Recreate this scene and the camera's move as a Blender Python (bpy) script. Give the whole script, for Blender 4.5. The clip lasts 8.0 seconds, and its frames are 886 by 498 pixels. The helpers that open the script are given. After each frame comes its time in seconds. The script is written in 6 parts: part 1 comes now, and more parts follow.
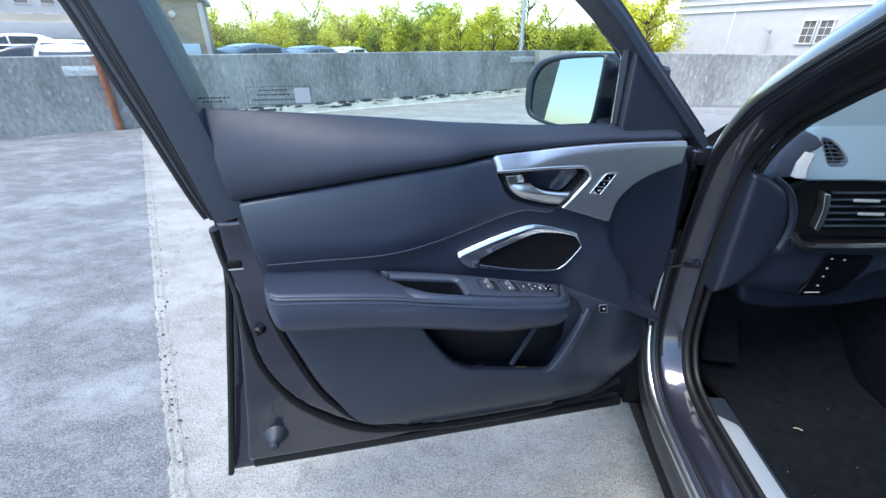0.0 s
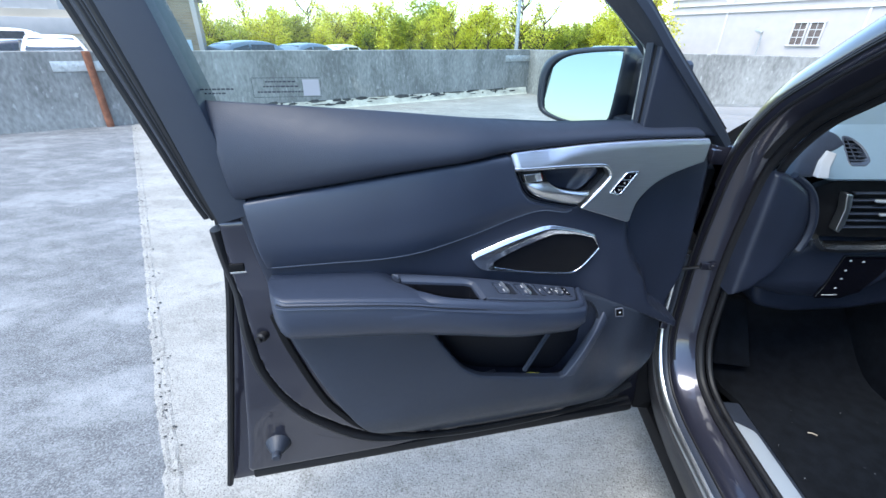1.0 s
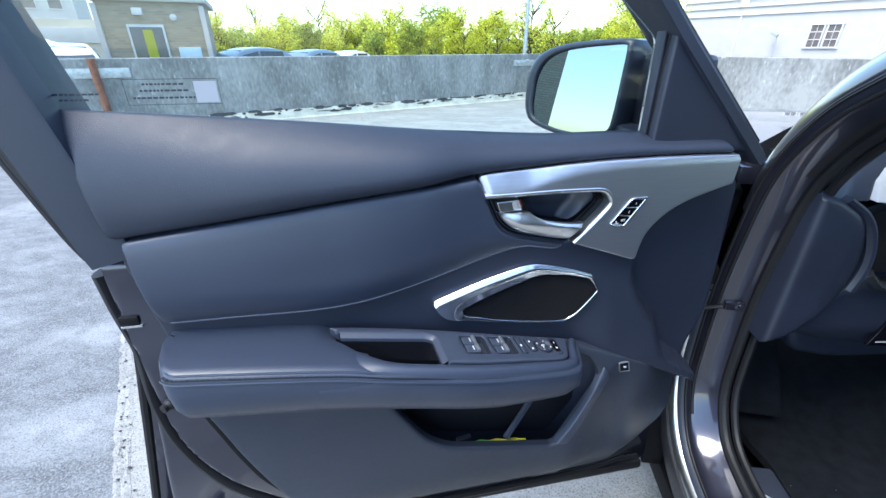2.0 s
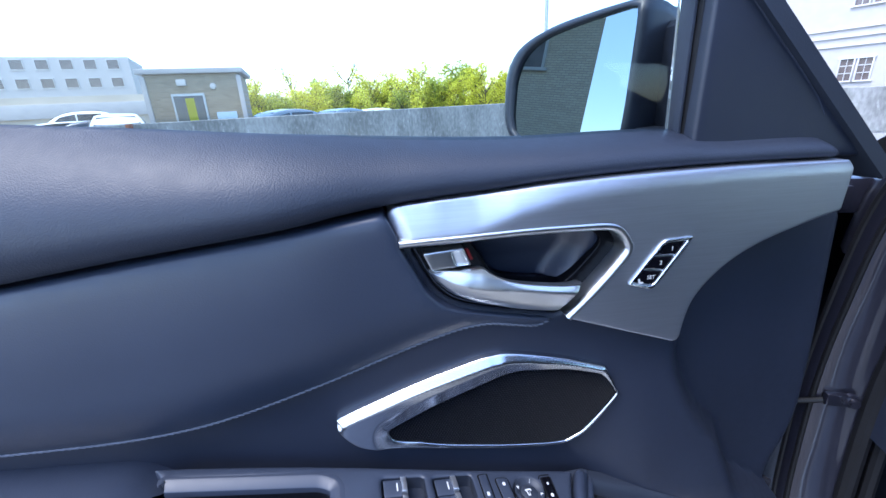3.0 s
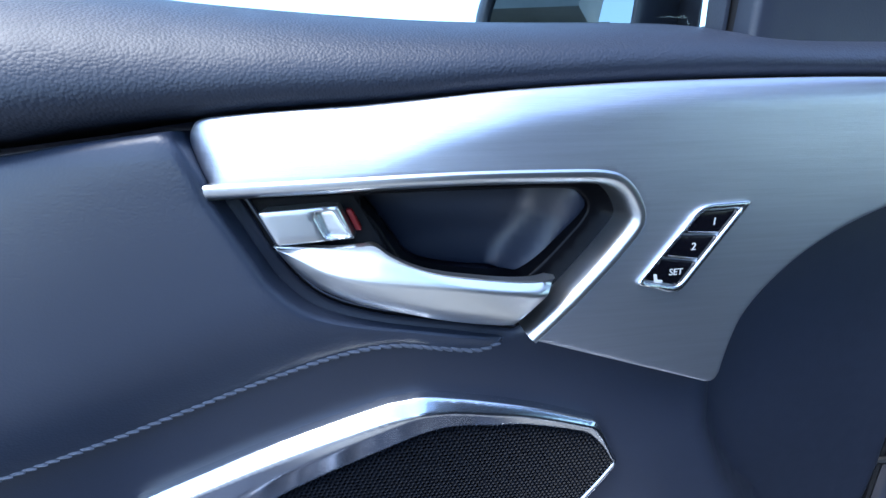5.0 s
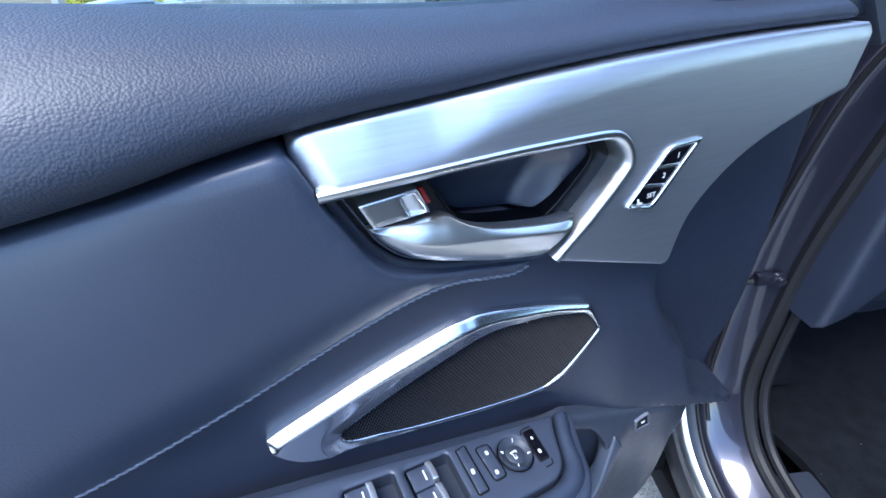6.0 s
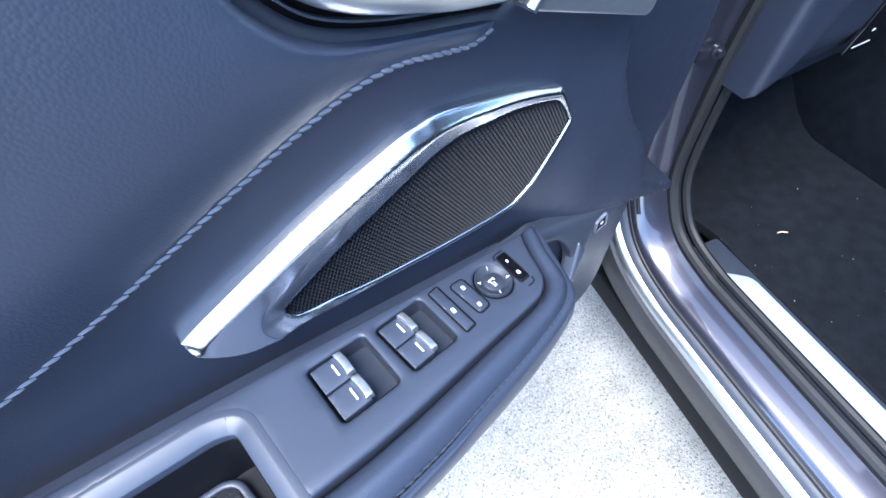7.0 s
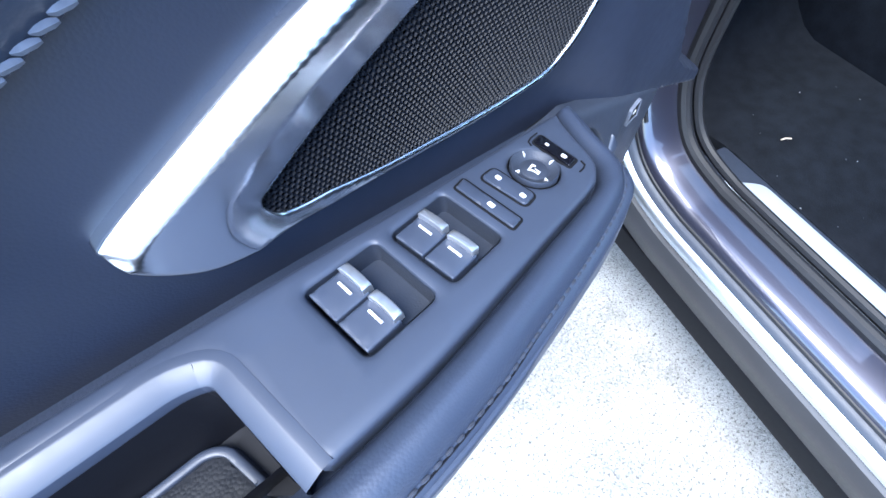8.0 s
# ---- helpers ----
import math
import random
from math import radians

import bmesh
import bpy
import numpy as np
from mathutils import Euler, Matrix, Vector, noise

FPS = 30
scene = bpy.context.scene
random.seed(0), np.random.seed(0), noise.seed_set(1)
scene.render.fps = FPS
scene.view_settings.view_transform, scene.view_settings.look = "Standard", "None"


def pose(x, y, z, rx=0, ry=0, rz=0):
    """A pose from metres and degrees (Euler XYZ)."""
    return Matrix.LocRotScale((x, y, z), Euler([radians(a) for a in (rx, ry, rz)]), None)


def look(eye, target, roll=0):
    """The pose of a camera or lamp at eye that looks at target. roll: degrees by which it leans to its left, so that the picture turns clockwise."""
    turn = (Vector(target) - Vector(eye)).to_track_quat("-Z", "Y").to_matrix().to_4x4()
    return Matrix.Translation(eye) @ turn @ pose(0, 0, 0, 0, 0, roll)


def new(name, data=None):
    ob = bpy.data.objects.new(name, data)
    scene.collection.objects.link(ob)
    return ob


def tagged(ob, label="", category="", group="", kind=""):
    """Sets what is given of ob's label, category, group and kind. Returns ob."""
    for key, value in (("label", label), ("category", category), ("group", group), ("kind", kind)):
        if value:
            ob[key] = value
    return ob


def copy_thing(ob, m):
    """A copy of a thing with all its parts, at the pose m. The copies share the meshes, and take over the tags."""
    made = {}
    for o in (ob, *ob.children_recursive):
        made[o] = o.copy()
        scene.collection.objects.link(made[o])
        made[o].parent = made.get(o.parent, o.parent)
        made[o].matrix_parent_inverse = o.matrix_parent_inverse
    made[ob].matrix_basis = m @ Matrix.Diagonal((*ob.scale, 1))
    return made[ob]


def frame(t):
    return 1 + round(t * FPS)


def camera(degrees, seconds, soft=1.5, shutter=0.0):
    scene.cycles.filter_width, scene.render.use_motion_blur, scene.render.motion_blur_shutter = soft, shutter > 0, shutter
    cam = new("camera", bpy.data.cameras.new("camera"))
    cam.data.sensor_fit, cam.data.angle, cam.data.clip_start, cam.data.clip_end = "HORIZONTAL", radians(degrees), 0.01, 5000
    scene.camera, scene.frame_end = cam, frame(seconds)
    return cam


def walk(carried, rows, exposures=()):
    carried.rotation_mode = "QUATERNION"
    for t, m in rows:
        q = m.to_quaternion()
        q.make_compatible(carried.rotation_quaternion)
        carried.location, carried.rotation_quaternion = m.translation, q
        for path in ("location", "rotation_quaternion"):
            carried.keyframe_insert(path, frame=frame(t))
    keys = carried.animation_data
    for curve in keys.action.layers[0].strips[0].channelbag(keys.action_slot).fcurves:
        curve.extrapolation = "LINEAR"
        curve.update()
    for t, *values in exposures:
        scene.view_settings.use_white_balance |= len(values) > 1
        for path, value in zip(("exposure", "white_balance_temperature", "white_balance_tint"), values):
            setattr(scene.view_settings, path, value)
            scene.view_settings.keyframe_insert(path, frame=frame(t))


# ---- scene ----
cam = camera(94.3, 8.0)

PATH = [
    (0, (0.0, 0.0, 1.345), (0.0, 1.788, 0.449), -0.0),
    (0.5, (-0.004, 0.008, 1.343), (0.015, 1.794, 0.443), 0.3),
    (1, (-0.039, 0.038, 1.332), (-0.008, 1.824, 0.432), 0.5),
    (1.5, (-0.042, 0.108, 1.322), (0.001, 1.895, 0.425), 0.6),
    (2, (0.05, 0.218, 1.313), (0.033, 2.014, 0.433), -0.0),
    (2.2, (0.089, 0.265, 1.309), (0.052, 2.071, 0.452), -0.6),
    (3.3, (0.179, 0.518, 1.199), (-0.008, 2.411, 0.58), -3.3),
    (3.5, (0.19, 0.551, 1.183), (-0.008, 2.446, 0.575), -3.2),
    (4, (0.208, 0.594, 1.149), (-0.002, 2.504, 0.591), -1.9),
    (4.5, (0.216, 0.602, 1.147), (0.016, 2.514, 0.596), -1.5),
    (4.7, (0.221, 0.605, 1.146), (0.039, 2.516, 0.585), -1.6),
    (5.8, (0.157, 0.575, 1.204), (0.272, 2.333, 0.256), -2.1),
    (6, (0.136, 0.574, 1.212), (0.375, 2.228, 0.113), -4.4),
    (6.5, (0.111, 0.583, 1.207), (0.49, 1.956, -0.197), -3.9),
    (7, (0.121, 0.624, 1.137), (0.548, 1.721, -0.48), -6.6),
    (7.5, (0.092, 0.646, 1.08), (0.53, 1.545, -0.652), -6.4),
    (8, (0.094, 0.651, 1.059), (0.515, 1.515, -0.695), -6.7),
]
walk(cam, [(t, look(eye, target, roll)) for t, eye, target, roll in PATH],
     exposures=[(0.0, 2.1, 6250, 6), (2.0, 2.33, 6200, 6), (3.5, 2.2, 5580, 16), (4.5, 2.33, 5700, 8), (6.0, 2.72, 5700, 9), (6.5, 2.98, 5750, 15), (7.0, 3.25, 5920, 9), (8.0, 3.3, 5750, 8)])

# ---- world and sun ----
SUN_EL, SUN_AZ = radians(64), radians(235)
world = bpy.data.worlds.new("sky")
scene.world = world
world.use_nodes = True
wt = world.node_tree
sky = wt.nodes.new("ShaderNodeTexSky")
sky.sky_type, sky.sun_disc = "NISHITA", False
sky.sun_elevation, sky.sun_rotation = SUN_EL, SUN_AZ
sky.air_density, sky.dust_density = 1.0, 1.0
wt.nodes["Background"].inputs[1].default_value = 0.15
wt.links.new(sky.outputs[0], wt.nodes["Background"].inputs[0])
sun = new("sun", bpy.data.lights.new("sun", "SUN"))
sun.data.energy, sun.data.angle, sun.data.color = 1.2, radians(35), (1.0, 0.96, 0.90)
sun.matrix_world = look((0, 0, 0), (-math.sin(SUN_AZ) * math.cos(SUN_EL), -math.cos(SUN_AZ) * math.cos(SUN_EL), -math.sin(SUN_EL)))


# ---- materials ----
def mat(name, col, rough=0.5, metal=0.0, vary=0.15, scale=8.0, fine=0.0, bump=0.0, bump_scale=200.0, coat=0.0, spec=0.5,
        detail=6.0, rough_vary=0.08, stretch=None, voronoi=False, speck=None):
    """A surface with colour and gloss that vary at two scales, and a fine relief."""
    m = bpy.data.materials.new(name)
    m.use_nodes = True
    n, l = m.node_tree.nodes, m.node_tree.links
    b = n["Principled BSDF"]
    b.inputs["Metallic"].default_value, b.inputs["Coat Weight"].default_value = metal, coat
    b.inputs["Coat Roughness"].default_value, b.inputs["Specular IOR Level"].default_value = 0.04, spec
    tc = n.new("ShaderNodeTexCoord")
    src = tc.outputs["Object"]
    if stretch:
        mp = n.new("ShaderNodeMapping")
        mp.inputs["Scale"].default_value = stretch
        l.new(src, mp.inputs[0])
        src = mp.outputs[0]
    big = n.new("ShaderNodeTexNoise")
    big.inputs["Scale"].default_value, big.inputs["Detail"].default_value = scale, detail
    l.new(src, big.inputs["Vector"])
    small = n.new("ShaderNodeTexNoise")
    small.inputs["Scale"].default_value, small.inputs["Detail"].default_value = scale * 14, 4.0
    l.new(src, small.inputs["Vector"])
    mixf = n.new("ShaderNodeMath")
    mixf.operation = "MULTIPLY_ADD"
    l.new(small.outputs[0], mixf.inputs[0])
    mixf.inputs[1].default_value = fine
    l.new(big.outputs[0], mixf.inputs[2])
    ramp = n.new("ShaderNodeMapRange")
    ramp.inputs["From Min"].default_value, ramp.inputs["From Max"].default_value = 0.3 + fine * 0.5, 0.7 + fine * 0.5
    ramp.inputs["To Min"].default_value, ramp.inputs["To Max"].default_value = 1 - vary, 1 + vary
    l.new(mixf.outputs[0], ramp.inputs[0])
    mul = n.new("ShaderNodeVectorMath")
    mul.operation = "SCALE"
    mul.inputs[0].default_value = col
    l.new(ramp.outputs[0], mul.inputs["Scale"])
    colour = mul.outputs[0]
    if speck:
        sc, amount, dark = speck
        sp = n.new("ShaderNodeTexNoise")
        sp.inputs["Scale"].default_value, sp.inputs["Detail"].default_value = sc, 3.0
        l.new(src, sp.inputs["Vector"])
        cut = n.new("ShaderNodeMapRange")
        cut.inputs["From Min"].default_value, cut.inputs["From Max"].default_value = 0.62, 0.70
        cut.inputs["To Max"].default_value = amount
        l.new(sp.outputs[0], cut.inputs[0])
        mx = n.new("ShaderNodeMix")
        mx.data_type = "RGBA"
        l.new(cut.outputs[0], mx.inputs["Factor"])
        l.new(colour, mx.inputs["A"])
        mx.inputs["B"].default_value = (*dark, 1)
        colour = mx.outputs["Result"]
    l.new(colour, b.inputs["Base Color"])
    rr = n.new("ShaderNodeMapRange")
    rr.inputs["To Min"].default_value, rr.inputs["To Max"].default_value = max(0.0, rough - rough_vary), min(1.0, rough + rough_vary)
    l.new(small.outputs[0], rr.inputs[0])
    l.new(rr.outputs[0], b.inputs["Roughness"])
    if bump:
        if voronoi:
            tx = n.new("ShaderNodeTexVoronoi")
            tx.feature = "F1"
        else:
            tx = n.new("ShaderNodeTexNoise")
            tx.inputs["Detail"].default_value = 3.0
        tx.inputs["Scale"].default_value = bump_scale
        l.new(src, tx.inputs["Vector"])
        bp = n.new("ShaderNodeBump")
        bp.inputs["Strength"].default_value, bp.inputs["Distance"].default_value = bump, 0.4 / bump_scale
        bp.invert = voronoi
        l.new(tx.outputs[0], bp.inputs["Height"])
        l.new(bp.outputs[0], b.inputs["Normal"])
    return m


def glass_mat(name, tint=(0.92, 0.96, 0.95), gloss=0.08):
    m = bpy.data.materials.new(name)
    m.use_nodes = True
    n, l = m.node_tree.nodes, m.node_tree.links
    n.remove(n["Principled BSDF"])
    t, g, x, f = (n.new(k) for k in ("ShaderNodeBsdfTransparent", "ShaderNodeBsdfGlossy", "ShaderNodeMixShader", "ShaderNodeFresnel"))
    t.inputs[0].default_value, g.inputs["Roughness"].default_value = (*tint, 1), 0.01
    f.inputs[0].default_value = 1.45
    l.new(f.outputs[0], x.inputs[0])
    l.new(t.outputs[0], x.inputs[1])
    l.new(g.outputs[0], x.inputs[2])
    l.new(x.outputs[0], n["Material Output"].inputs[0])
    return m


LEATHER = mat("navy_black_leather", (0.0165, 0.0215, 0.0355), 0.50, vary=0.12, scale=5, bump=0.36, bump_scale=780, voronoi=True, spec=0.46)
SMOOTH_LEATHER = mat("smooth_padded_leather", (0.0245, 0.0318, 0.0515), 0.40, vary=0.10, scale=6, bump=0.14, bump_scale=750, voronoi=True)
PLASTIC = mat("soft_black_plastic", (0.0155, 0.0195, 0.0328), 0.43, vary=0.12, scale=9, bump=0.10, bump_scale=900, voronoi=True, spec=0.5)
HARD = mat("grained_grey_black_plastic", (0.0215, 0.0265, 0.0390), 0.5, vary=0.1, scale=7, bump=0.2, bump_scale=900, voronoi=True, spec=0.4)
SATIN_BLACK = mat("satin_blue_black_panel", (0.027, 0.0345, 0.054), 0.46, vary=0.06, scale=9, bump=0.04, bump_scale=1500, spec=0.6)
GLOSS_BLACK = mat("gloss_black", (0.003, 0.003, 0.005), 0.20, vary=0.05, scale=3, spec=0.35, rough_vary=0.0)
BLACK = mat("deep_black", (0.003, 0.003, 0.004), 0.7, vary=0.2, spec=0.2)
ALU = mat("brushed_aluminium", (0.53, 0.555, 0.62), 0.42, metal=1.0, vary=0.05, scale=10, stretch=(2, 40, 60), bump=0.06, bump_scale=40, rough_vary=0.08)
CHROME = mat("satin_chrome", (0.68, 0.70, 0.71), 0.31, metal=1.0, vary=0.02, rough_vary=0.0, scale=3)
BRIGHT = mat("satin_silver_trim", (0.62, 0.64, 0.66), 0.26, metal=1.0, vary=0.02, rough_vary=0.0, scale=3)
POLISHED = mat("polished_silver_trim", (0.62, 0.645, 0.69), 0.21, metal=1.0, vary=0.02, rough_vary=0.02, scale=3)
PAINT = mat("gunmetal_metallic_paint", (0.029, 0.0295, 0.045), 0.29, metal=0.6, vary=0.05, scale=9, coat=1.0, rough_vary=0.02)
CLAD = mat("grey_cladding", (0.021, 0.021, 0.024), 0.45, vary=0.15, scale=12, fine=0.4, spec=0.5)
RUBBER = mat("black_rubber_seal", (0.006, 0.006, 0.0075), 0.55, vary=0.2, scale=20, spec=0.35)
CARPET = mat("black_carpet", (0.0066, 0.0080, 0.0110), 0.95, vary=0.3, scale=30, fine=0.8, bump=0.8, bump_scale=500, spec=0.1)
WHITE_INK = mat("white_legend", (0.55, 0.55, 0.55), 0.5, vary=0.03)
LIP = mat("bright_switch_chrome", (0.62, 0.63, 0.65), 0.32, metal=0.9, vary=0.02, rough_vary=0.0)
RED = mat("red_mark", (0.22, 0.006, 0.006), 0.4)
SCUFF = mat("brushed_scuff_metal", (0.42, 0.46, 0.50), 0.5, metal=0.5, vary=0.04, scale=4, rough_vary=0.0)
STITCH = mat("grey_thread", (0.095, 0.104, 0.132), 0.7, vary=0.2, scale=300)
NAVY_THREAD = mat("navy_thread", (0.019, 0.024, 0.038), 0.8, vary=0.2, scale=300)
GLASS = glass_mat("side_glass", (0.80, 0.90, 0.88))
SHIELD = glass_mat("windscreen_glass", (0.75, 0.85, 0.84))
MIRROR = mat("mirror_glass", (0.25, 0.295, 0.31), 0.005, metal=1.0, vary=0.0, rough_vary=0.0)


def concrete_mat(name, base, pale, dark, scuff, grain):
    """Trafficked concrete: broad stains, pale scuffs, fine sandy grain and pits."""
    m = mat(name, base, 0.85, vary=0.0)
    n, l = m.node_tree.nodes, m.node_tree.links
    p = n["Principled BSDF"]
    tc = n.new("ShaderNodeTexCoord")

    def noise_tex(scale, detail, low, high, stretch=None):
        src = tc.outputs["Object"]
        if stretch:
            mp = n.new("ShaderNodeMapping")
            mp.inputs["Scale"].default_value, mp.inputs["Rotation"].default_value = stretch, (0, 0, radians(34))
            l.new(src, mp.inputs[0])
            src = mp.outputs[0]
        t = n.new("ShaderNodeTexNoise")
        t.inputs["Scale"].default_value, t.inputs["Detail"].default_value, t.inputs["Roughness"].default_value = scale, detail, 0.65
        l.new(src, t.inputs["Vector"])
        r = n.new("ShaderNodeMapRange")
        r.inputs["From Min"].default_value, r.inputs["From Max"].default_value = low, high
        l.new(t.outputs[0], r.inputs[0])
        return r.outputs[0]

    def mixed(fac, a, b, strength):
        k = n.new("ShaderNodeMath")
        k.operation = "MULTIPLY"
        l.new(fac, k.inputs[0])
        k.inputs[1].default_value = strength
        x = n.new("ShaderNodeMix")
        x.data_type = "RGBA"
        l.new(k.outputs[0], x.inputs["Factor"])
        if isinstance(a, tuple):
            x.inputs["A"].default_value = (*a, 1)
        else:
            l.new(a, x.inputs["A"])
        x.inputs["B"].default_value = (*b, 1)
        return x.outputs["Result"]

    c = mixed(noise_tex(0.7, 5, 0.35, 0.7), base, dark, 0.45)
    c = mixed(noise_tex(3.2, 12, 0.46, 0.70, (1.0, 2.0, 1.0)), c, pale, scuff)
    c = mixed(noise_tex(1.3, 10, 0.47, 0.60, (1.0, 1.7, 1.0)), c, pale, scuff)
    c = mixed(noise_tex(9, 9, 0.52, 0.66), c, dark, 0.65)
    c = mixed(noise_tex(38, 6, 0.48, 0.66), c, pale, grain * 0.6)
    c = mixed(noise_tex(120, 4, 0.44, 0.62), c, pale, grain)
    c = mixed(noise_tex(160, 3, 0.55, 0.64), c, tuple(v * 0.35 for v in dark), min(1.0, grain * 1.5))
    l.new(c, p.inputs["Base Color"])
    b = n.new("ShaderNodeBump")
    b.inputs["Strength"].default_value, b.inputs["Distance"].default_value = 0.6, 0.003
    l.new(noise_tex(170, 5, 0.3, 0.7), b.inputs["Height"])
    l.new(b.outputs[0], p.inputs["Normal"])
    return m


CONCRETE = concrete_mat("deck_concrete", (0.084, 0.087, 0.092), (0.27, 0.278, 0.283), (0.050, 0.051, 0.052), 0.55, 0.5)
BROOM = concrete_mat("broomed_concrete", (0.200, 0.194, 0.178), (0.34, 0.333, 0.31), (0.115, 0.108, 0.096), 0.6, 0.55)
PARAPET = mat("weathered_parapet_concrete", (0.21, 0.21, 0.20), 0.9, vary=0.35, scale=1.6, fine=0.7, bump=0.4, bump_scale=60, stretch=(1.0, 1.0, 0.45), speck=(14, 0.5, (0.42, 0.42, 0.4)))
PALE = mat("pale_patched_concrete", (0.45, 0.43, 0.36), 0.9, vary=0.25, scale=4, fine=0.6)
STAIN = mat("black_sealant_stain", (0.05, 0.05, 0.05), 0.9, vary=0.3)
RUST = mat("rusted_steel", (0.19, 0.075, 0.04), 0.85, vary=0.4, scale=12, fine=0.6, bump=0.4, bump_scale=120)
GALV = mat("galvanised_steel", (0.42, 0.43, 0.43), 0.5, metal=0.6, vary=0.2, scale=20)
STUCCO = mat("white_stucco", (0.44, 0.41, 0.39), 0.9, vary=0.05, scale=1.5)
STUCCO_TRIM = mat("white_trim", (0.55, 0.53, 0.51), 0.8, vary=0.05)
DARK_PANE = mat("dark_window_pane", (0.05, 0.055, 0.06), 0.15, vary=0.2)
FAR_PANE = mat("brown_window_pane", (0.13, 0.105, 0.10), 0.2, vary=0.3, scale=2)
BARK = mat("bark", (0.09, 0.07, 0.055), 0.9, vary=0.3, scale=6, bump=0.6, bump_scale=30)
ASPHALT = mat("asphalt", (0.06, 0.06, 0.06), 0.9, vary=0.3, scale=0.5, fine=0.5)
WHITE_PAINT = mat("white_car_paint", (0.75, 0.75, 0.74), 0.3, vary=0.03, coat=0.6)
DARK_PAINT = mat("dark_car_paint", (0.03, 0.035, 0.05), 0.3, vary=0.05, coat=0.6)
SILVER_PAINT = mat("silver_car_paint", (0.17, 0.21, 0.24), 0.3, metal=0.4, vary=0.05, coat=0.6)


def brick_mat(name, c1, c2, mortar, scale):
    m = mat(name, c1, 0.85)
    n, l = m.node_tree.nodes, m.node_tree.links
    tc = n.new("ShaderNodeTexCoord")
    sep, com = n.new("ShaderNodeSeparateXYZ"), n.new("ShaderNodeCombineXYZ")
    l.new(tc.outputs["Object"], sep.inputs[0])
    l.new(sep.outputs[0], com.inputs[0])
    l.new(sep.outputs[2], com.inputs[1])
    br = n.new("ShaderNodeTexBrick")
    br.inputs["Color1"].default_value, br.inputs["Color2"].default_value, br.inputs["Mortar"].default_value = (*c1, 1), (*c2, 1), (*mortar, 1)
    br.inputs["Scale"].default_value, br.inputs["Brick Width"].default_value, br.inputs["Row Height"].default_value = scale, 0.22, 0.073
    br.inputs["Mortar Size"].default_value = 0.008
    l.new(com.outputs[0], br.inputs["Vector"])
    l.new(br.outputs[0], n["Principled BSDF"].inputs["Base Color"])
    bp = n.new("ShaderNodeBump")
    bp.invert = True
    bp.inputs["Distance"].default_value = 0.006
    l.new(br.outputs["Fac"], bp.inputs["Height"])
    l.new(bp.outputs[0], n["Principled BSDF"].inputs["Normal"])
    return m


BRICK = brick_mat("tan_brick", (0.36, 0.29, 0.20), (0.28, 0.22, 0.15), (0.30, 0.27, 0.23), 1.0)
PALE_BRICK = brick_mat("pale_tan_brick", (0.70, 0.60, 0.45), (0.60, 0.50, 0.37), (0.42, 0.38, 0.33), 1.0)


def leaf_mat(name, a, b):
    m = bpy.data.materials.new(name)
    m.use_nodes = True
    n, l = m.node_tree.nodes, m.node_tree.links
    p = n["Principled BSDF"]
    g = n.new("ShaderNodeNewGeometry")
    r = n.new("ShaderNodeValToRGB")
    r.color_ramp.elements[0].color, r.color_ramp.elements[1].color = (*a, 1), (*b, 1)
    l.new(g.outputs["Random Per Island"], r.inputs[0])
    l.new(r.outputs[0], p.inputs["Base Color"])
    p.inputs["Roughness"].default_value = 0.6
    t, x = n.new("ShaderNodeBsdfTranslucent"), n.new("ShaderNodeMixShader")
    l.new(r.outputs[0], t.inputs[0])
    x.inputs[0].default_value = 0.4
    l.new(p.outputs[0], x.inputs[1])
    l.new(t.outputs[0], x.inputs[2])
    l.new(x.outputs[0], n["Material Output"].inputs[0])
    return m


DARK_DISH = mat("dark_dish_plastic", (0.014, 0.019, 0.034), 0.42, vary=0.1, scale=9, spec=0.4)
# the blue-grey is the sky's sheen on the dash top, put into its colour
DASH = mat("sky_sheen_dash_skin", (0.13, 0.185, 0.235), 0.36, vary=0.08, scale=6, bump=0.10, bump_scale=700, voronoi=True, spec=0.9)
SURROUND = mat("black_handle_surround", (0.002, 0.002, 0.003), 0.35, vary=0.05, scale=3, spec=0.12, rough_vary=0.0)
GRILLE = mat("black_grille", (0.006, 0.007, 0.010), 0.42, vary=0.1, spec=0.14, rough_vary=0.0)
MAT_RUBBER = mat("ribbed_rubber", (0.005, 0.0062, 0.0095), 0.6, vary=0.1, bump=0.35, bump_scale=620, voronoi=True, spec=0.3)
# near-black plastic for hollows: their shade is put into the colour
RECESS_SHADE = mat("recess_shade_plastic", (0.004, 0.0045, 0.007), 0.5, vary=0.1, spec=0.25)
STICKER = mat("grey_sticker", (0.30, 0.31, 0.33), 0.6, vary=0.05)
LEAF = leaf_mat("spring_leaves", (0.38, 0.41, 0.035), (0.85, 0.79, 0.075))
LEAF_DARK = leaf_mat("dark_leaves", (0.17, 0.23, 0.035), (0.55, 0.57, 0.065))


# ---- geometry helpers ----
from mathutils import geometry


def finish(me, material, sharp=35):
    me.materials.append(material)
    for p in me.polygons:
        p.use_smooth = True
    me.set_sharp_from_angle(angle=radians(sharp))
    return me


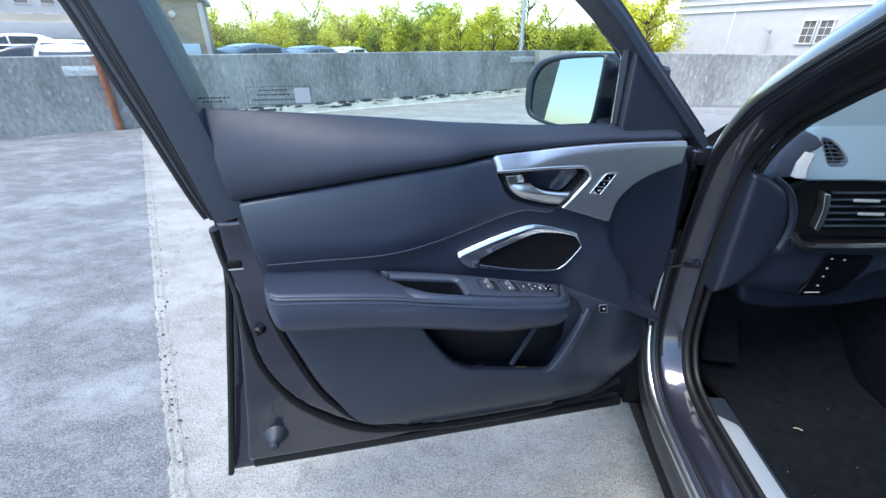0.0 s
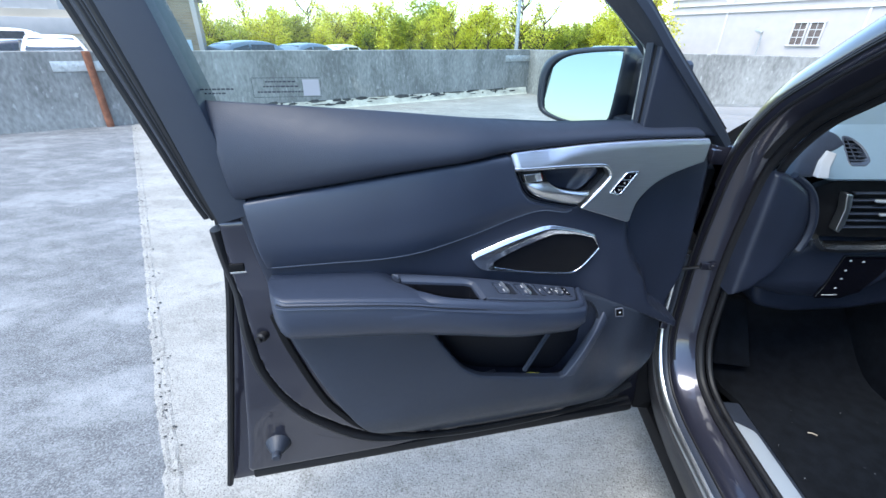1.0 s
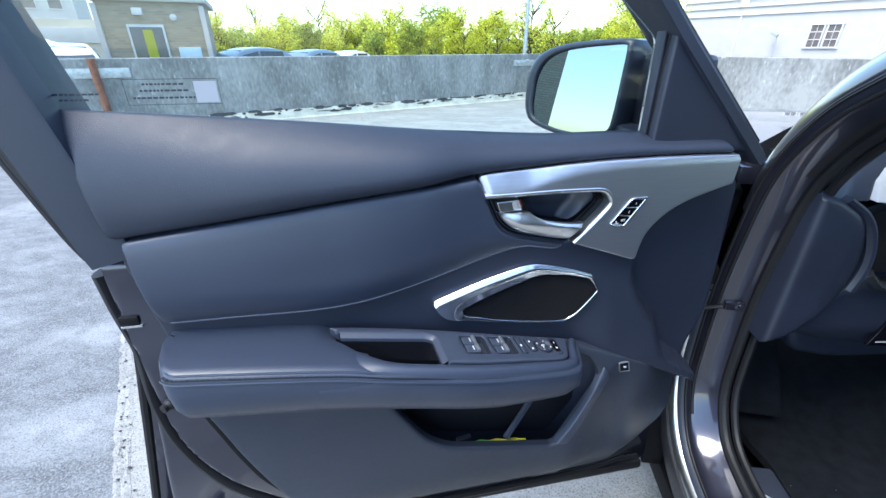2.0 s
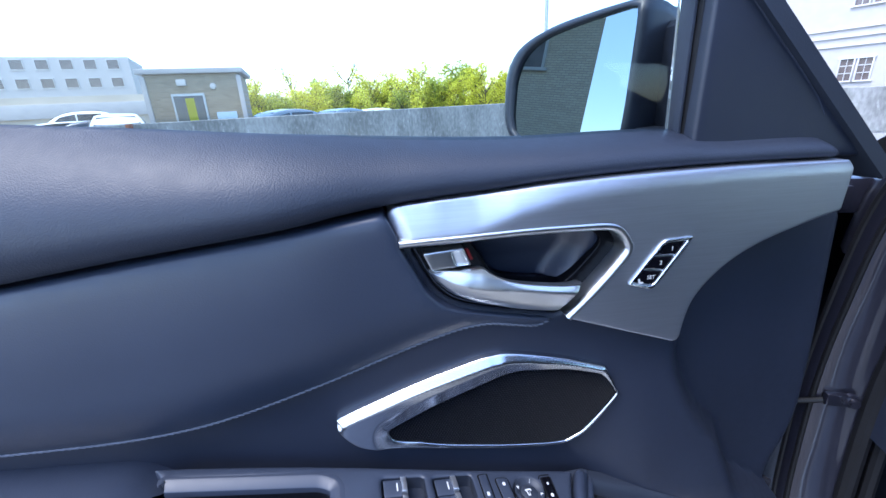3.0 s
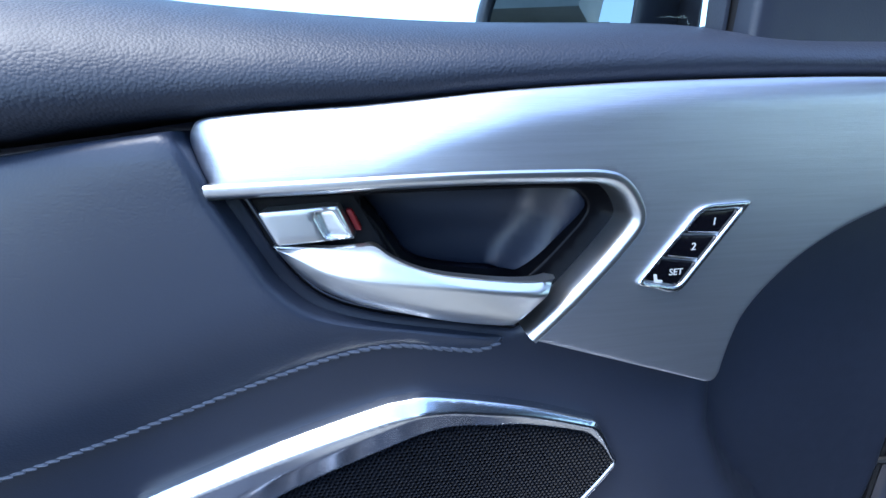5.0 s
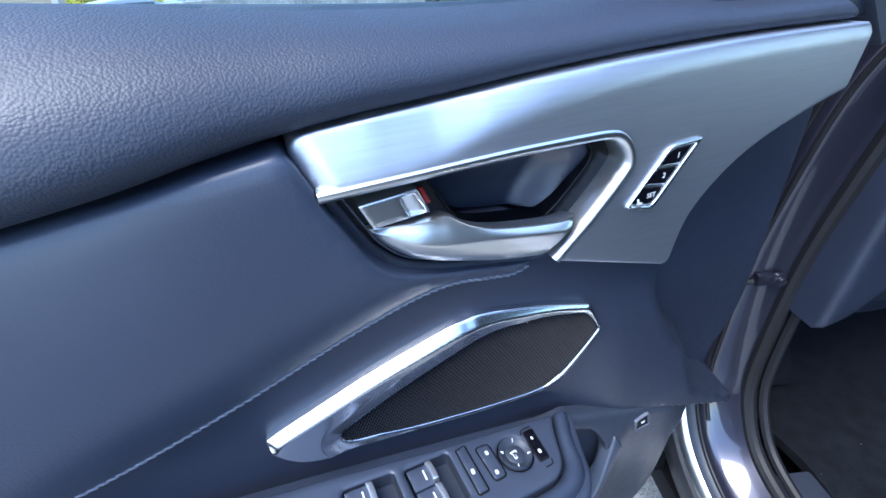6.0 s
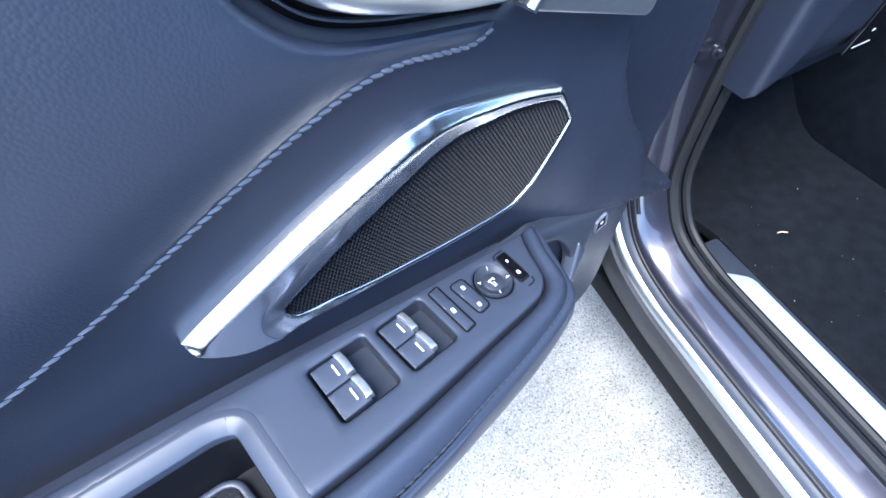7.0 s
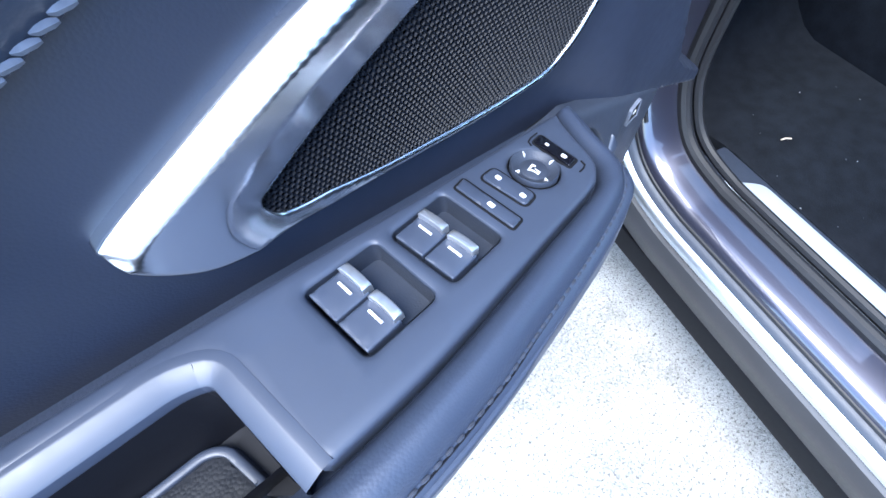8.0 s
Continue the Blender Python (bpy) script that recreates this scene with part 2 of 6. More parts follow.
def part(name, bm, material, parent=None, label="", sharp=35):
    """One mesh object, under its thing or part if one is given."""
    me = bpy.data.meshes.new(name)
    bmesh.ops.recalc_face_normals(bm, faces=bm.faces)
    bm.to_mesh(me)
    bm.free()
    ob = new(name, finish(me, material, sharp))
    while parent and parent.parent and parent.parent.parent:
        parent = parent.parent
    if parent:
        ob.parent = parent
    return tagged(ob, label)


def curve(pts, per=6, closed=True):
    """A smooth line through the points (2D or 3D)."""
    p = np.array(pts, float)
    n = len(p)
    out = []
    for i in range(n if closed else n - 1):
        a, b, c, d = (p[(i + k) % n] if closed else p[min(max(i + k, 0), n - 1)] for k in (-1, 0, 1, 2))
        for t in np.linspace(0, 1, per, endpoint=False):
            out.append(0.5 * (2 * b + (c - a) * t + (2 * a - 5 * b + 4 * c - d) * t**2 + (3 * b - a - 3 * c + d) * t**3))
    if not closed:
        out.append(p[-1])
    return np.array(out)


def rounded(pts, r, per=5):
    """A polygon with its corners rounded by r (one number, or one for each corner)."""
    p = [Vector(q) for q in pts]
    out = []
    for i, c in enumerate(p):
        rr = r[i] if hasattr(r, "__len__") else r
        a, b = p[i - 1] - c, p[(i + 1) % len(p)] - c
        if rr <= 0:
            out.append(c[:])
            continue
        k = min(rr, a.length * 0.49, b.length * 0.49)
        s, e = c + a.normalized() * k, c + b.normalized() * k
        for t in np.linspace(0, 1, per):
            out.append(((1 - t) ** 2 * s + 2 * t * (1 - t) * c + t**2 * e)[:])
    return np.array(out)


def inside(poly, q):
    x, y = q[:, 0][:, None], q[:, 1][:, None]
    a, b = poly, np.roll(poly, -1, 0)
    c = (a[:, 1] > y) != (b[:, 1] > y)
    with np.errstate(divide="ignore", invalid="ignore"):
        xi = (b[:, 0] - a[:, 0]) * (y - a[:, 1]) / (b[:, 1] - a[:, 1]) + a[:, 0]
    return ((c & (x < xi)).sum(1) % 2) == 1


def edge_distance(polys, q):
    best = np.full(len(q), 1e9)
    for poly in polys:
        a, b = poly, np.roll(poly, -1, 0)
        ab = b - a
        t = np.clip(((q[:, None] - a) * ab).sum(-1) / ((ab**2).sum(-1) + 1e-12), 0, 1)
        best = np.minimum(best, np.linalg.norm(q[:, None] - (a + t[..., None] * ab), axis=-1).min(1))
    return best


def dense(poly, most):
    """The same closed outline with no side longer than that."""
    out = []
    for a, b in zip(poly, np.roll(poly, -1, 0)):
        n = max(1, int(math.ceil(np.linalg.norm(b - a) / most)))
        out += [a + (b - a) * i / n for i in range(n)]
    return np.array(out)


def on_door(u, v, w):
    return Vector((u, -w, v))


def panel(outline, holes=(), height=0.0, thick=0.01, rnd=0.004, step=0.012, place=on_door, back=None, soft=0.0, soft_width=0.03, hole_rnd=None):
    """A padded sheet: an outline with holes, its front at the given height (number or function), with rounded edges and closed sides.
    soft: how much the front falls off towards the edge over soft_width, as padding does."""
    outline, *holes = [dense(np.array(q, float), max(0.7 * step, 0.0018)) for q in (outline, *holes)]
    loops = [outline, *holes]
    rings = []
    for poly in loops:
        t = np.roll(poly, -1, 0) - np.roll(poly, 1, 0)
        nrm = np.stack([-t[:, 1], t[:, 0]], 1) / (np.linalg.norm(t, axis=1)[:, None] + 1e-9)
        for k in (0.12, 0.4, 1.0):
            for s in (1, -1):
                q = poly + s * nrm * rnd * k
                rings.append(q[(edge_distance(loops, q) > 0.85 * rnd * k)])
    lo, hi = outline.min(0), outline.max(0)
    gx, gy = np.meshgrid(np.arange(lo[0] + step / 2, hi[0], step), np.arange(lo[1] + step / 2, hi[1], step))
    grid = np.stack([gx.ravel(), gy.ravel()], 1)
    grid = grid[edge_distance(loops, grid) > rnd * 1.3]
    extra = np.concatenate([*rings, grid])
    keep = inside(outline, extra)
    for h in holes:
        keep &= ~inside(h, extra)
    pts = np.concatenate([*loops, extra[keep]])
    edges, at = [], 0
    for poly in loops:
        edges += [(at + i, at + (i + 1) % len(poly)) for i in range(len(poly))]
        at += len(poly)
    verts, _, faces, *_ = geometry.delaunay_2d_cdt([Vector(p) for p in pts], edges, [], 1, 1e-6)
    q = np.array([v[:] for v in verts])
    mid = np.array([q[list(f)].mean(0) for f in faces])
    ok = inside(outline, mid)
    for h in holes:
        ok &= ~inside(h, mid)
    d = edge_distance(loops, q)
    drop = np.where(d < rnd, rnd - np.sqrt(np.maximum(0, rnd**2 - (rnd - d) ** 2)), 0)
    if soft:
        s = np.clip(1 - d / soft_width, 0, 1)
        drop = drop + soft * s**2
    top = np.array([height(*p) if callable(height) else height for p in q])
    bm = bmesh.new()
    vs = [bm.verts.new(place(p[0], p[1], h)) for p, h in zip(q, top - drop)]
    for f, good in zip(faces, ok):
        if good:
            bm.faces.new([vs[i] for i in f])
    rim = [e for e in bm.edges if len(e.link_faces) == 1]
    index = {v: i for i, v in enumerate(vs)}
    low = {}
    for e in rim:
        for v in e.verts:
            if v not in low:
                i = index[v]
                z = (back if back is not None else top[i] - rnd - thick)
                low[v] = bm.verts.new(place(q[i][0], q[i][1], z))
    for e in rim:
        a, b = e.verts
        bm.faces.new([a, b, low[b], low[a]])
    bmesh.ops.delete(bm, geom=[v for v in bm.verts if not v.link_faces], context="VERTS")
    return bm


def sweep2(path, profile, place, closed=False, ring=True):
    """A profile of (along the line's left normal, depth) carried along a line in a plane."""
    p = np.array(path, float)
    t = np.gradient(p, axis=0) if not closed else np.roll(p, -1, 0) - np.roll(p, 1, 0)
    nrm = np.stack([-t[:, 1], t[:, 0]], 1) / (np.linalg.norm(t, axis=1)[:, None] + 1e-12)
    bm = bmesh.new()
    rows = []
    for i in range(len(p)):
        pr = profile(i / max(1, len(p) - 1)) if callable(profile) else profile
        rows.append([bm.verts.new(place(*(p[i] + a * nrm[i]), b)) for a, b in pr])
    m = len(rows[0])
    for i in range(len(rows) if closed else len(rows) - 1):
        r, s = rows[i], rows[(i + 1) % len(rows)]
        for j in range(m if ring else m - 1):
            bm.faces.new([r[j], r[(j + 1) % m], s[(j + 1) % m], s[j]])
    if ring and not closed:
        bm.faces.new(rows[0])
        bm.faces.new(rows[-1][::-1])
    return bm


def circle(r, n=8, squash=1.0):
    return [(r * math.cos(a), r * squash * math.sin(a)) for a in np.linspace(0, 2 * math.pi, n, endpoint=False)]


def tube(bm, path, r, n=8, taper=None):
    """A round rod along a line in space, added to bm."""
    p = [Vector(q) for q in path]
    rows = []
    for i, c in enumerate(p):
        d = (p[min(i + 1, len(p) - 1)] - p[max(i - 1, 0)]).normalized()
        a = d.cross(Vector((0, 0, 1)) if abs(d.z) < 0.9 else Vector((1, 0, 0))).normalized()
        b = d.cross(a)
        k = r if taper is None else r + (taper - r) * i / (len(p) - 1)
        rows.append([bm.verts.new(c + k * (math.cos(x) * a + math.sin(x) * b)) for x in np.linspace(0, 2 * math.pi, n, endpoint=False)])
    for r0, r1 in zip(rows, rows[1:]):
        for j in range(n):
            bm.faces.new([r0[j], r0[(j + 1) % n], r1[(j + 1) % n], r1[j]])
    bm.faces.new(rows[0][::-1])
    bm.faces.new(rows[-1])
    return bm


def block(size, at=(0, 0, 0), bevel=0.0, turn=None, bm=None, seg=2):
    """A box with bevelled edges, added to bm."""
    bm = bm or bmesh.new()
    m = Matrix.Translation(at) @ (turn or Matrix()) @ Matrix.Diagonal((*size, 1))
    made = bmesh.ops.create_cube(bm, size=1, matrix=m)["verts"]
    if bevel:
        es = list({e for v in made for e in v.link_edges})
        bmesh.ops.bevel(bm, geom=es, offset=bevel, segments=seg, profile=0.6, affect="EDGES", clamp_overlap=True)
    return bm


def quads(rows, bm=None, close=False):
    """A skin over rows of points."""
    bm = bm or bmesh.new()
    vs = [[bm.verts.new(p) for p in r] for r in rows]
    for a, b in zip(vs, vs[1:]):
        for j in range(len(a) if close else len(a) - 1):
            bm.faces.new([a[j], a[(j + 1) % len(a)], b[(j + 1) % len(a)], b[j]])
    return bm


def lathe(profile, n=24, m=None, bm=None):
    bm = bm or bmesh.new()
    m = m or Matrix()
    rows = [[bm.verts.new(m @ Vector((r * math.cos(a), r * math.sin(a), z))) for a in np.linspace(0, 2 * math.pi, n, endpoint=False)] for r, z in profile]
    for r0, r1 in zip(rows, rows[1:]):
        for j in range(n):
            bm.faces.new([r0[j], r0[(j + 1) % n], r1[(j + 1) % n], r1[j]])
    bm.faces.new(rows[0])
    bm.faces.new(rows[-1])
    return bm


def stitches(line, at, length=0.0045, gap=0.002, r=0.0007, slant=0.0):
    """Thread laid along a line: at(point, next) gives its place in space."""
    bm = bmesh.new()
    p = np.array([at(*q) for q in line])
    s = np.r_[0, np.cumsum(np.linalg.norm(np.diff(p, axis=0), axis=1))]
    pos = 0.0
    while pos + length < s[-1]:
        pts = [[np.interp(pos + k * length, s, p[:, j]) for j in range(3)] for k in (0, 0.25, 0.75, 1)]
        a, b, c, d = (Vector(q) for q in pts)
        n = 5
        tip = Vector((0, 0, 2 * slant * r))
        a, b, c, d = a + tip, b + tip * 0.4, c - tip * 0.4, d - tip
        way = (d - a).normalized()
        e = way.cross(Vector((0, 0, 1)) if abs(way.z) < 0.9 else Vector((1, 0, 0))).normalized()
        f = way.cross(e)
        rows = [[bm.verts.new(q + k * r * (math.cos(x) * e + math.sin(x) * f)) for x in np.linspace(0, 2 * math.pi, n, endpoint=False)] for q, k in ((a, 0.5), (b, 1), (c, 1), (d, 0.5))]
        for r0, r1 in zip(rows, rows[1:]):
            for j in range(n):
                bm.faces.new([r0[j], r0[(j + 1) % n], r1[(j + 1) % n], r1[j]])
        pos += length + gap
    return bm


def thing(name, label, category, m=None, group="", kind=""):
    ob = new(name)
    if m is not None:
        ob.matrix_world = m
    return tagged(ob, label, category, group, kind)


def smooth(a, b, x):
    t = min(1.0, max(0.0, (x - a) / (b - a)))
    return t * t * (3 - 2 * t)


# ---- ground and parapet ----
ALONG, ACROSS = Vector((0.83, 0.557, 0)), Vector((0.557, -0.83, 0))
CORNER = Vector((2.6, 12.9, 0))


def deck(a, d, z):
    """A place on the deck: a along the rear parapet from its corner, d away from it towards the car."""
    return CORNER + float(a) * ALONG + float(d) * ACROSS + Vector((0, 0, float(z)))


bm = bmesh.new()
vs = [bm.verts.new((x, y, -0.12)) for x, y in ((-900, -900), (900, -900), (900, 900), (-900, 900))]
bm.faces.new(vs)
tagged(part("ground", bm, ASPHALT), "grey asphalt lot around the parking deck", "ground", kind="structure")


def slab(name, a0, a1, d0, d1, material, label):
    bm = bmesh.new()
    c = [deck(a0, d0, 0), deck(a1, d0, 0), deck(a1, d1, 0), deck(a0, d1, 0)]
    top = [bm.verts.new(p) for p in c]
    low = [bm.verts.new(p - Vector((0, 0, 0.1))) for p in c]
    bm.faces.new(top)
    bm.faces.new(low[::-1])
    for i in range(4):
        bm.faces.new([top[i], low[i], low[(i + 1) % 4], top[(i + 1) % 4]])
    return tagged(part(name, bm, material), label, "floor", kind="structure")


JOINT = -9.60
slab("floor", -40, JOINT - 0.012, 0.0, 34, CONCRETE, "grey worn concrete deck slab with pale scuffs")
slab("floor", JOINT + 0.012, 12, 0.0, 34, BROOM, "pale broomed concrete deck slab")
jr = random.Random(8)
joint_line = [(JOINT + jr.gauss(0, 0.0015), 0.1 + 0.04 * i) for i in range(640)]
tagged(part("expansion_joint", sweep2(joint_line, lambda t: [(-0.034, -0.03), (-0.027 + jr.gauss(0, 0.004), 0.001), (-0.014 + jr.gauss(0, 0.003), 0.002 + 0.003 * jr.random()), (jr.gauss(0, 0.003), -0.001 + 0.004 * jr.random()), (0.014 + jr.gauss(0, 0.003), 0.002 + 0.003 * jr.random()), (0.027 + jr.gauss(0, 0.004), 0.001), (0.034, -0.03)],
       lambda a, d, z: deck(a, d, z)), BROOM, sharp=20), "rough grey sealant in the deck's expansion joint", "joint", kind="structure")

verts, faces = [], []
for _ in range(700):
    a, d, s = JOINT + jr.gauss(0, 0.022), 0.4 + 17 * jr.random() ** 0.8, 0.002 + 0.007 * jr.random() ** 2
    k = len(verts)
    for x, y, z in ((-1, -0.7, 0), (1, -0.5, 0), (0.2, 1, 0), (0.1 * jr.gauss(0, 2), 0, 0.9)):
        verts.append(deck(a + s * x * (0.7 + 0.6 * jr.random()), d + s * y * (0.7 + 0.8 * jr.random()), 0.0045 + s * z))
    faces += [(k, k + 1, k + 3), (k + 1, k + 2, k + 3), (k + 2, k, k + 3), (k, k + 2, k + 1)]
me = bpy.data.meshes.new("joint_grit")
me.from_pydata(verts, [], faces)
me.materials.append(STAIN)
tagged(new("joint_grit", me), "dark grit and chips along the deck's joint", "grit", kind="stuff")

H = 1.16


def parapet(name, along, length, base, inward):
    bm = bmesh.new()
    rows = []
    n = max(2, int(length / 0.6))
    for i in range(n + 1):
        p = base + along * (length * i / n)
        wob = 0.004 * math.sin(i * 2.3)
        rows.append([p + inward * x + Vector((0, 0, z)) for x, z in ((0, -0.1), (wob, 0.3), (wob, H - 0.012), (-0.012, H), (-0.19, H), (-0.2, H - 0.012), (-0.2, -0.1))])
    quads(rows, bm, True)
    return tagged(part(name, bm, PARAPET), "weathered grey concrete parapet wall with streaks", "wall", kind="structure")


parapet("wall_north", -ALONG, 40, CORNER, ACROSS)
parapet("wall_east", ACROSS, 34, CORNER + ALONG * 0.0, -ALONG)
# pale patched foot of the wall with peeling black coating
bm = sweep2([(a, 0.0) for a in np.arange(-0.05, -8.6, -0.35)], [(0, 0.0), (0.0, 0.17), (0.006, 0.178), (0.014, 0.17), (0.05, 0.03), (0.09, 0.004), (0.09, 0)],
            lambda a, d, z: deck(a, abs(d), z))
tagged(part("wall_cove", bm, PALE), "pale cracked mortar cove along the wall's foot", "trim", kind="structure")
bm = bmesh.new()
rs = random.Random(5)
for i in range(90):
    a = -0.4 - rs.random() * 9
    w, h = 0.04 + 0.30 * rs.random() ** 2.5, 0.010 + 0.040 * rs.random() ** 1.5
    z = 0.150 + 0.04 * rs.random() * (1 if rs.random() < 0.6 else -1.6)
    k = rs.randint(5, 8)
    ps = [deck(a + w * math.cos(t) * (0.6 + 0.4 * rs.random()), 0.02 + 0.004 + (0.2 - z) * 0.2, z + h * math.sin(t) * (0.5 + rs.random() * 0.5)) for t in np.linspace(0, 6.28, k, endpoint=False)]
    bm.faces.new([bm.verts.new(p) for p in ps])
tagged(part("peeling_coating", bm, STAIN), "peeling black coating at the foot of the wall", "stain", kind="stuff")

# ---- car ----
CAR = pose(0.69, 0.79, 0, 0, 0, -5.7)
car = thing("car", "gunmetal grey crossover car with its driver's door open", "car", CAR)


def on_car(y, z, x):
    return Vector((x, y, z))


SEAL = curve([(-1.0, 0.475), (-0.5, 0.475), (-0.1, 0.477), (0.0, 0.482), (0.07, 0.502), (0.115, 0.545), (0.145, 0.61), (0.155, 0.72), (0.157, 0.85), (0.147, 0.965),
              (0.130, 1.075), (0.10, 1.142), (0.045, 1.207), (-0.02, 1.252), (-0.12, 1.312), (-0.35, 1.43), (-0.62, 1.52), (-1.0, 1.555)], 8, False)
# the line's left normal points into the opening
part("door_jamb", sweep2(SEAL, [(0.0, -0.018), (-0.003, -0.028), (-0.012, -0.062), (-0.017, -0.071), (-0.024, -0.077), (-0.030, -0.078), (-0.075, -0.05), (-0.01, 0.0)], on_car), PAINT, car, "gunmetal painted door jamb")
part("door_seal", sweep2(SEAL, [(a + 0.004, b - 0.012) for a, b in circle(0.011, 10)], on_car), RUBBER, car, "black rubber door seal")
part("inner_seal", sweep2(SEAL, [(a + 0.012, b + 0.008) for a, b in circle(0.008, 8)], on_car), RUBBER, car)
part("groove_seal", sweep2(SEAL, [(a - 0.033, b - 0.077) for a, b in circle(0.0045, 8)], on_car), RUBBER, car)
part("pillar_seal", sweep2(SEAL[10 * 8 + 4:], [(0.0, -0.020), (-0.003, -0.032), (-0.008, -0.040), (-0.010, -0.052), (-0.016, -0.056), (-0.018, -0.068), (-0.026, -0.074), (-0.029, -0.0815), (-0.034, -0.080), (-0.034, -0.05), (-0.006, -0.01)], on_car), RUBBER, car, "ridged black rubber seal on the pillar")
part("jamb_crease", sweep2(SEAL[40:], [(a - 0.0165, b - 0.0705) for a, b in circle(0.0035, 8)], on_car), RUBBER, car)
SKIRT = SEAL[: 8 * 8]
part("rocker", sweep2(SKIRT, [(-0.034, -0.080), (-0.039, -0.088), (-0.046, -0.092), (-0.046, -0.04), (-0.034, -0.04)], on_car), HARD, car, "dark rocker panel")
part("rocker_strip", sweep2(SKIRT, [(-0.045, -0.091), (-0.048, -0.098), (-0.056, -0.103), (-0.064, -0.103), (-0.068, -0.098), (-0.068, -0.05), (-0.045, -0.05)], on_car), CHROME, car, "bright rocker strip")
part("rocker_cladding", sweep2(SKIRT, [(-0.067, -0.098), (-0.074, -0.106), (-0.09, -0.108), (-0.11, -0.105), (-0.16, -0.09), (-0.20, -0.05), (-0.20, 0.0), (-0.067, -0.03)], on_car), CLAD, car, "grey lower rocker cladding")
# scuff plate and sill trim
part("sill_trim", block((0.10, 1.05, 0.03), (0.045, -0.46, 0.440), 0.008), HARD, car)
part("scuff_plate", panel(rounded([(0.028, 0.005), (0.082, -0.035), (0.082, -0.75), (0.028, -0.75)], [0.004, 0.014, 0.004, 0.004]), height=0.459, thick=0.006, rnd=0.0015, step=0.04,
     place=lambda a, b, h: Vector((a, b, h))), SCUFF, car, "brushed metal scuff plate")
part("floor_carpet", panel([(0.1, -1.0), (0.1, 0.02), (0.14, 0.2), (0.16, 0.55), (0.75, 0.55), (0.75, -1.0)], height=lambda a, b: 0.36 + 0.09 * smooth(0.16, 0.1, a) + 0.25 * smooth(0.25, 0.6, b),
     thick=0.02, rnd=0.004, step=0.04, place=lambda a, b, h: Vector((a, b, h))), CARPET, car, "black carpet floor")

# ---- car door ----
DOOR = pose(0, 0.755, 0, 0, 0, 11.3)
door = part("car_door", bmesh.new(), PAINT, car, "open door with navy black leather lining and brushed trim")
door.matrix_local = CAR.inverted() @ DOOR

BELT = curve([(-0.403, 1.250), (-0.14, 1.229), (0.03, 1.213), (0.19, 1.2015), (0.30, 1.2005), (0.345, 1.1995), (0.394, 1.1940), (0.475, 1.1930), (0.498, 1.187)], 8, False)
PAD_LOW = curve([(0.51, 1.1680), (0.40, 1.1700), (0.311, 1.1690), (0.23, 1.1655), (0.183, 1.1620), (0.135, 1.1595), (0.092, 1.1558), (0.055, 1.1518), (0.0215, 1.1472), (-0.09, 1.1355), (-0.19, 1.1230), (-0.287, 1.1095), (-0.367, 1.0985)], 6, False)


def pad_height(u, v):
    lo = np.interp(u, PAD_LOW[::-1, 0], PAD_LOW[::-1, 1])
    hi = np.interp(u, BELT[:, 0], BELT[:, 1])
    h = (v - lo) / max(0.01, hi - lo)
    amp = 0.030 - 0.016 * smooth(-0.05, 0.2, u) - 0.020 * smooth(-0.16, -0.39, u)
    return amp - (amp + 0.03) * max(0.0, h) ** 3.0 - 0.35 * amp * max(0.0, 1 - h / 0.25) ** 2 - 0.011 * smooth(0.0, 0.11, u)


rows = []
for i in range(141):
    t = i / 140
    col = []
    for h in (-0.001, 0.0, 0.03, 0.08, 0.14, 0.20, 0.28, 0.38, 0.48, 0.58, 0.68, 0.76, 0.83, 0.89, 0.94, 0.98, 1.0):
        u = (-0.383 - 0.020 * h) * (1 - t) + (0.506 - 0.004 * h) * t
        lo, hi = float(np.interp(u, PAD_LOW[::-1, 0], PAD_LOW[::-1, 1])), float(np.interp(u, BELT[:, 0], BELT[:, 1]))
        v = lo + (hi - lo) * max(0.0, h)
        w = pad_height(u, v) - 0.012 * max(0.0, 1 - t / 0.012) ** 2 - 0.012 * max(0.0, 1 - (1 - t) / 0.012) ** 2 - 0.003 * max(0.0, 1 - max(0.0, h) / 0.05) ** 2
        col.append(on_door(u, v, -0.06 if h < 0 else w))
    col.append(on_door(u, hi - 0.004, -0.06))
    rows.append(col)
bm = quads(rows)
bmesh.ops.holes_fill(bm, edges=[e for e in bm.edges if len(e.link_faces) == 1])
part("upper_pad", bm, LEATHER, door, "grained navy black upper pad", sharp=60)

SEAM = curve([(-0.35, 0.965), (-0.249, 0.966), (-0.16, 0.965), (-0.10, 0.9685), (-0.045, 0.9780), (0.036, 0.9988), (0.118, 1.0232), (0.155, 1.0325), (0.180, 1.0342), (0.203, 1.0302), (0.225, 1.0272), (0.240, 1.0325)], 8, False)
POCKET_LOW = curve([(0.1075, 1.124), (0.1150, 1.108), (0.1215, 1.094), (0.1290, 1.080), (0.145, 1.0645), (0.174, 1.0535), (0.223, 1.043), (0.247, 1.0375)], 5, False)
mid = np.concatenate([PAD_LOW[36:][::-1] - (0, 0.0055), [(0.0970, 1.143), (0.1025, 1.130)], POCKET_LOW - (0.0035, 0.002), SEAM[::-1]])


